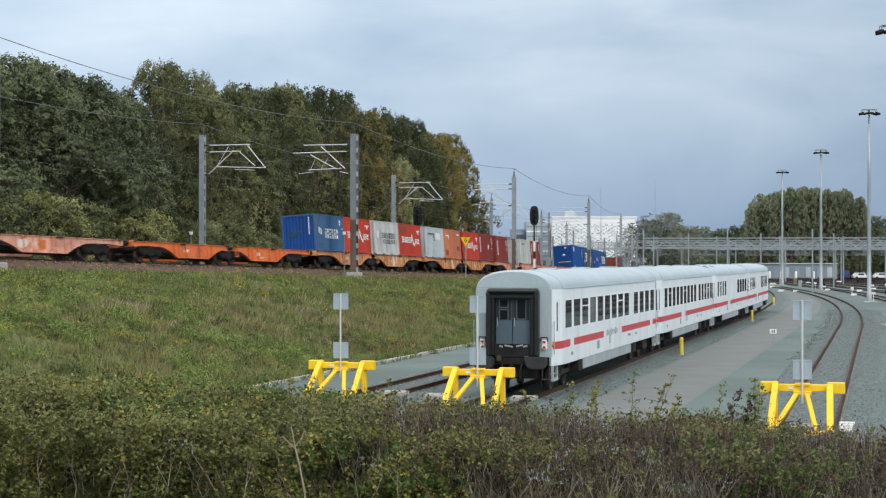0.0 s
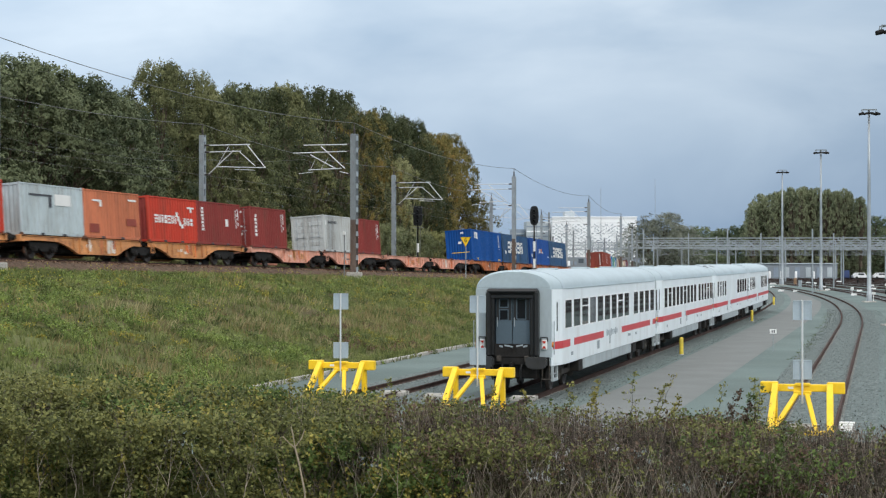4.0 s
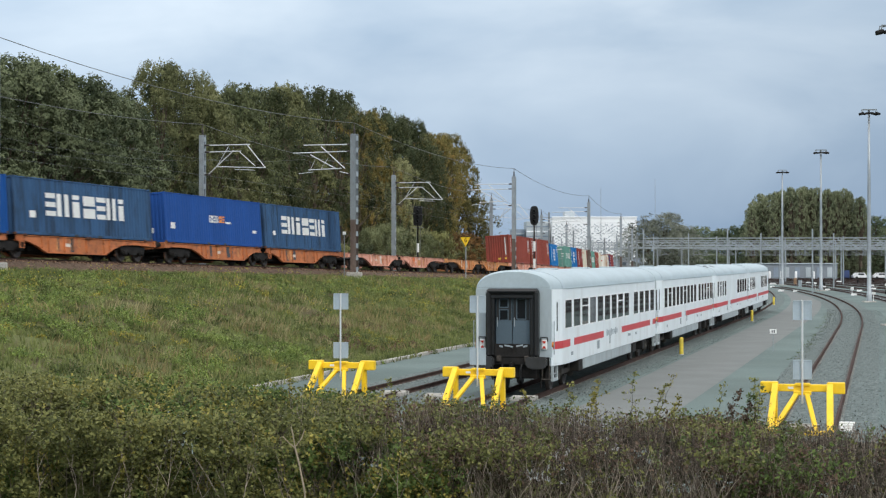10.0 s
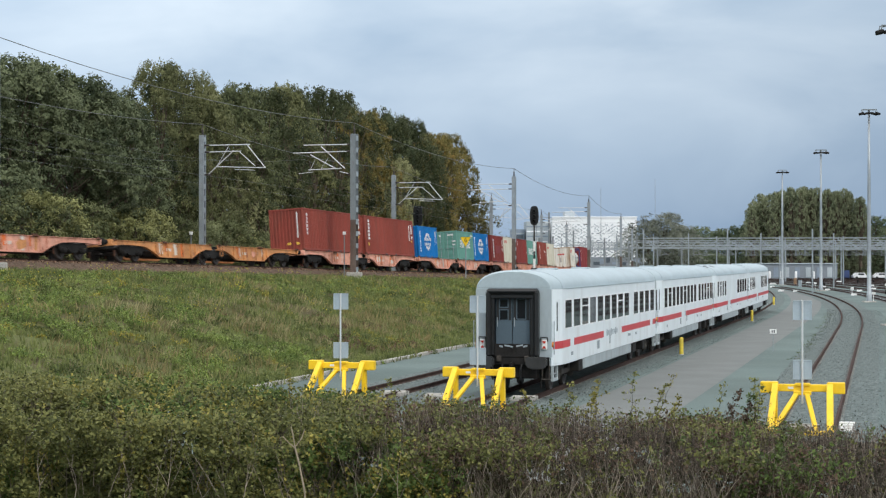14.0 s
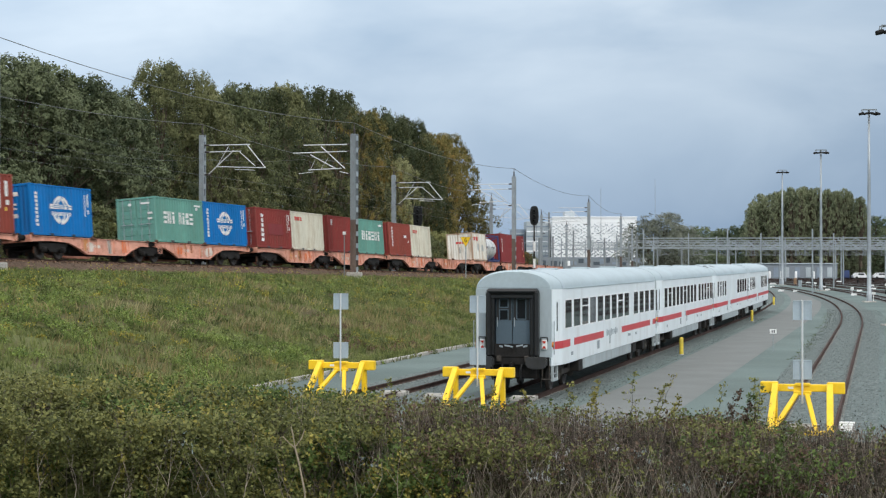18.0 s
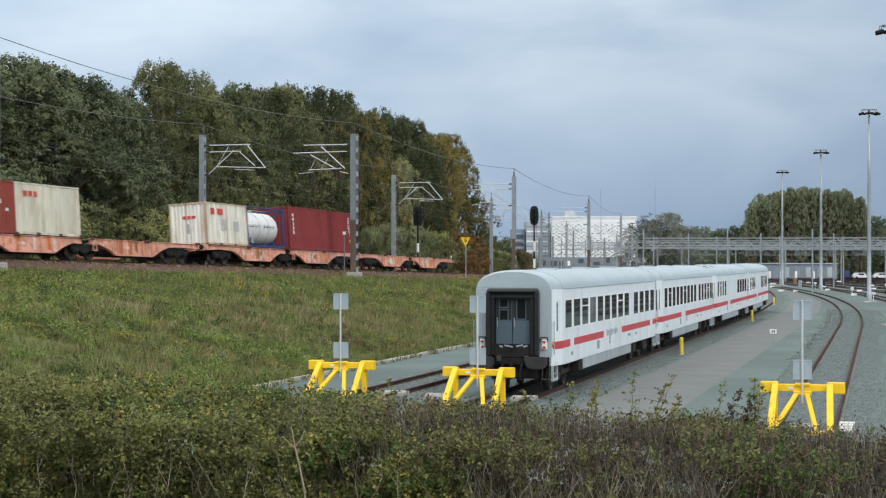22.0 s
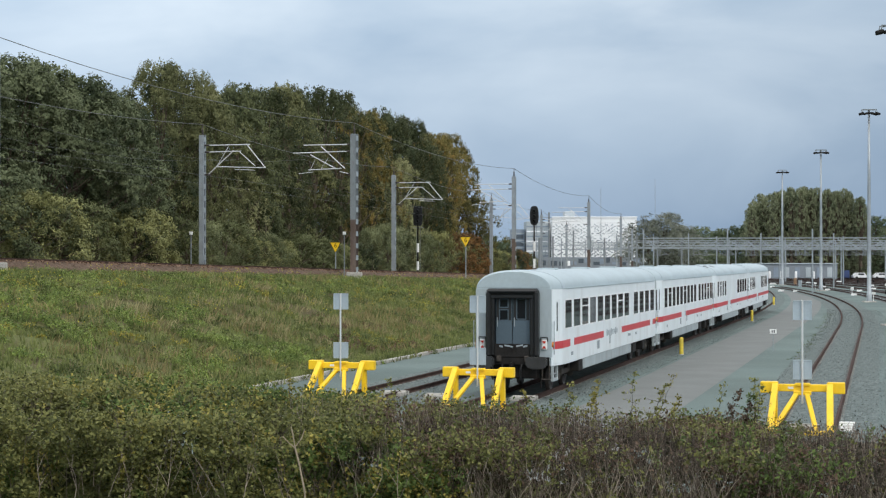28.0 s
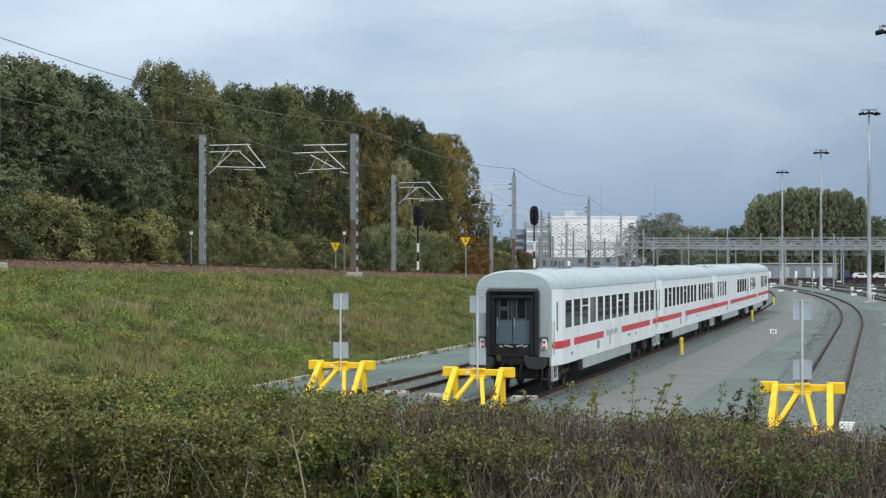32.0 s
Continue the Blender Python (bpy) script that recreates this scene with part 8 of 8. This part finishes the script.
for x, y in ((78.2, 434), (80.9, 434), (84.5, 434), (88.7, 434), (90.6, 434)):
    b = part("storage_tank", Shape().lathe([(0, 0.30), (1.6, 0.30), (1.8, 0.2), (1.85, 0)], (0, 0, 0), (0, 0, 1), 14), V_WHITE, None, "", Matrix.Translation((x, y, GROUND_Z)))
    tagged(b, "upright white cylinder before the shed", "tank", "white upright tanks")

M_ORANGE_BOX = paint("faded_orange_cover", (0.30, 0.19, 0.12), 0.7, 0.15, 2, 14, 0.05)
yc = random.Random(12)
for i in range(46):
    p, e = T3(yc.uniform(150, 330), yc.choice((4.0, 8.5, 13.1, 17.7, 22.3, 26.9, 31.6, 36.5)) + yc.uniform(-0.4, 0.4), GROUND_Z)
    m = Matrix.Translation(p) @ Matrix.Rotation(-e, 4, "Z")
    kind = i % 4
    if kind == 0:
        b = part("dwarf_signal", Shape().box((0, 0, 0.45), (0.34, 0.22, 0.55), 0.04).tube((0, 0, 0), (0, 0, 0.2), 0.05, n=8), M_BLACK, None, "", m)
        tagged(b, "small black dwarf signal between yard tracks", "railway signal", "dwarf signals")
    elif kind == 1:
        b = part("point_machine_cover", Shape().prism([(-0.6, 0), (0.6, 0), (0.45, 0.30), (-0.45, 0.30)], lambda u, v, w: (u, w - 0.3, v), 0.6), M_WHITE, None, "", m)
        tagged(b, "white cover of a point machine beside the track", "point machine", "point machine covers")
    elif kind == 2:
        b = part("cable_cabinet", Shape().box((0, 0, 0.55), (0.5, 0.36, 1.1), 0.03).box((0, 0, 1.12), (0.56, 0.42, 0.06), 0.02), M_SIGNBACK if i % 8 == 2 else M_ORANGE_BOX, None, "", m)
        tagged(b, "low grey cable cabinet among the tracks" if i % 8 == 2 else "faded orange cabinet among the tracks", "cabinet", "yard cabinets")
    else:
        b = part("track_sign", Shape().tube((0, 0, 0), (0, 0, 0.8), 0.03, n=6).box((0, -0.03, 0.9), (0.4, 0.03, 0.3), 0.01), M_WHITE, None, "", m)
        tagged(b, "small white board on a post among the tracks", "sign", "yard track signs")

# far trees
LEAF_POPLAR = leafy("poplar_leaves", (0.140, 0.165, 0.098), (0.290, 0.318, 0.190), 0.3, 0.4)
LEAF_FAR = leafy("far_tree_leaves", (0.075, 0.105, 0.062), (0.165, 0.200, 0.112), 0.35, 0.5)
LEAF_WILLOW = leafy("grey_willow_leaves", (0.110, 0.125, 0.098), (0.225, 0.243, 0.195), 0.2, 0.3, 0.4)
POPLAR = tree_kind("tree", 51, 20, 2.4, 0.4, 190, 8, 9, 0.26, LEAF_POPLAR, "tall poplar in a far row", "tree", "far row of poplars", 0.4, 0.2, 0.9, 0.7, 1.6)
BUSHY = tree_kind("tree", 52, 20, 8.5, 0.3, 70, 16, 12, 0.42, LEAF_FAR, "broad dark tree far beyond the yard", "tree", "far trees")
PALE = tree_kind("tree", 53, 20, 9.0, 0.3, 80, 18, 12, 0.36, LEAF_WILLOW, "broad grey-green willow far beyond the yard", "tree", "far trees")
for i in range(26):
    x = 76.2 + i * 1.15
    h = 16.4 + 5.6 * min(1.0, i / 7) ** 0.7 - 0.9 * max(0, i - 21) + tr.uniform(-0.7, 0.7)
    grow(POPLAR, x, 450 + tr.uniform(-5, 5), -0.3, h + 0.3, 1.05, tr.uniform(0, TAU))
for i in range(13):
    grow(POPLAR, 78.5 + i * 1.95, 458 + tr.uniform(-2, 2), -0.3, 21.2 + tr.uniform(-0.6, 0.6) - (1.6 if i in (0, 12) else 0), 1.3, tr.uniform(0, TAU))
for x, h, y in ((42.6, 13.6, 350), (40.0, 12.2, 352), (45.4, 11.2, 348)):
    grow(PALE, x, y, -0.3, h, 1.0, tr.uniform(0, TAU))
for i in range(16):
    grow(BUSHY, 60 + i * 4.0, 472 + tr.uniform(-6, 6), -0.3, 13.1 + tr.uniform(-0.9, 0.5), 0.9, tr.uniform(0, TAU))
for i in range(20):
    grow(BUSHY, 51 + i * 4.2, 453 + tr.uniform(-3, 3), -0.3, 6.3 + tr.uniform(-0.6, 0.6), 1.5, tr.uniform(0, TAU))
for i in range(8):
    grow(BUSHY, 104 + i * 5, 462 + tr.uniform(-6, 6), -0.3, 14 + tr.uniform(-1, 1.5), 0.9, tr.uniform(0, TAU))
for i in range(7):
    grow(BUSHY, 4 + i * 3.2, 470 + tr.uniform(-6, 6), -0.3, 10.5 + tr.uniform(-1.2, 0.8), 0.9, tr.uniform(0, TAU))
for i in range(22):
    grow(BUSHY, -20 + i * 9, 640 + tr.uniform(-12, 12), -0.3, 13 + tr.uniform(-1.5, 1.5), 1.2, tr.uniform(0, TAU))

# ---- what moves ----
STARTS = [-L80]
for ln, *_ in WAGONS[:-1]:
    STARTS.append(STARTS[-1] + ln)
C0, SPEED, SLOW = 5.9287, 16.2849, -0.05427


def travelled(t):
    return SPEED * t + SLOW * t * t / 2


def motions():
    """The freight train rolls past, slowing a little; its wheels turn."""
    times = [i * 0.5 for i in range(65)]
    paths = []
    for k, w in enumerate(wagons):
        mid = STARTS[k] + WAGONS[k][0] / 2
        rows = [(t, main_pose(C0 + mid - travelled(t), 6.5)) for t in times]
        paths.append(rows)
        walk(w, rows)
    for c, k, x in loads:
        up = Matrix.Translation((x, 0, 1.155))
        walk(c, [(t, m @ up) for t, m in paths[k]])
    first = {}
    for w, dx in wheelsets:
        if dx in first:
            src = first[dx]
            w.rotation_mode = "QUATERNION"
            w.animation_data_create()
            w.animation_data.action = src.animation_data.action
            w.animation_data.action_slot = src.animation_data.action_slot
            continue
        first[dx] = w
        spin = []
        for i in range(961):
            t = i / 30
            spin.append((t, Matrix.Translation((dx, 0, 0.46)) @ Matrix.Rotation(travelled(t) / 0.46, 4, "Y")))
        walk(w, spin)


motions()
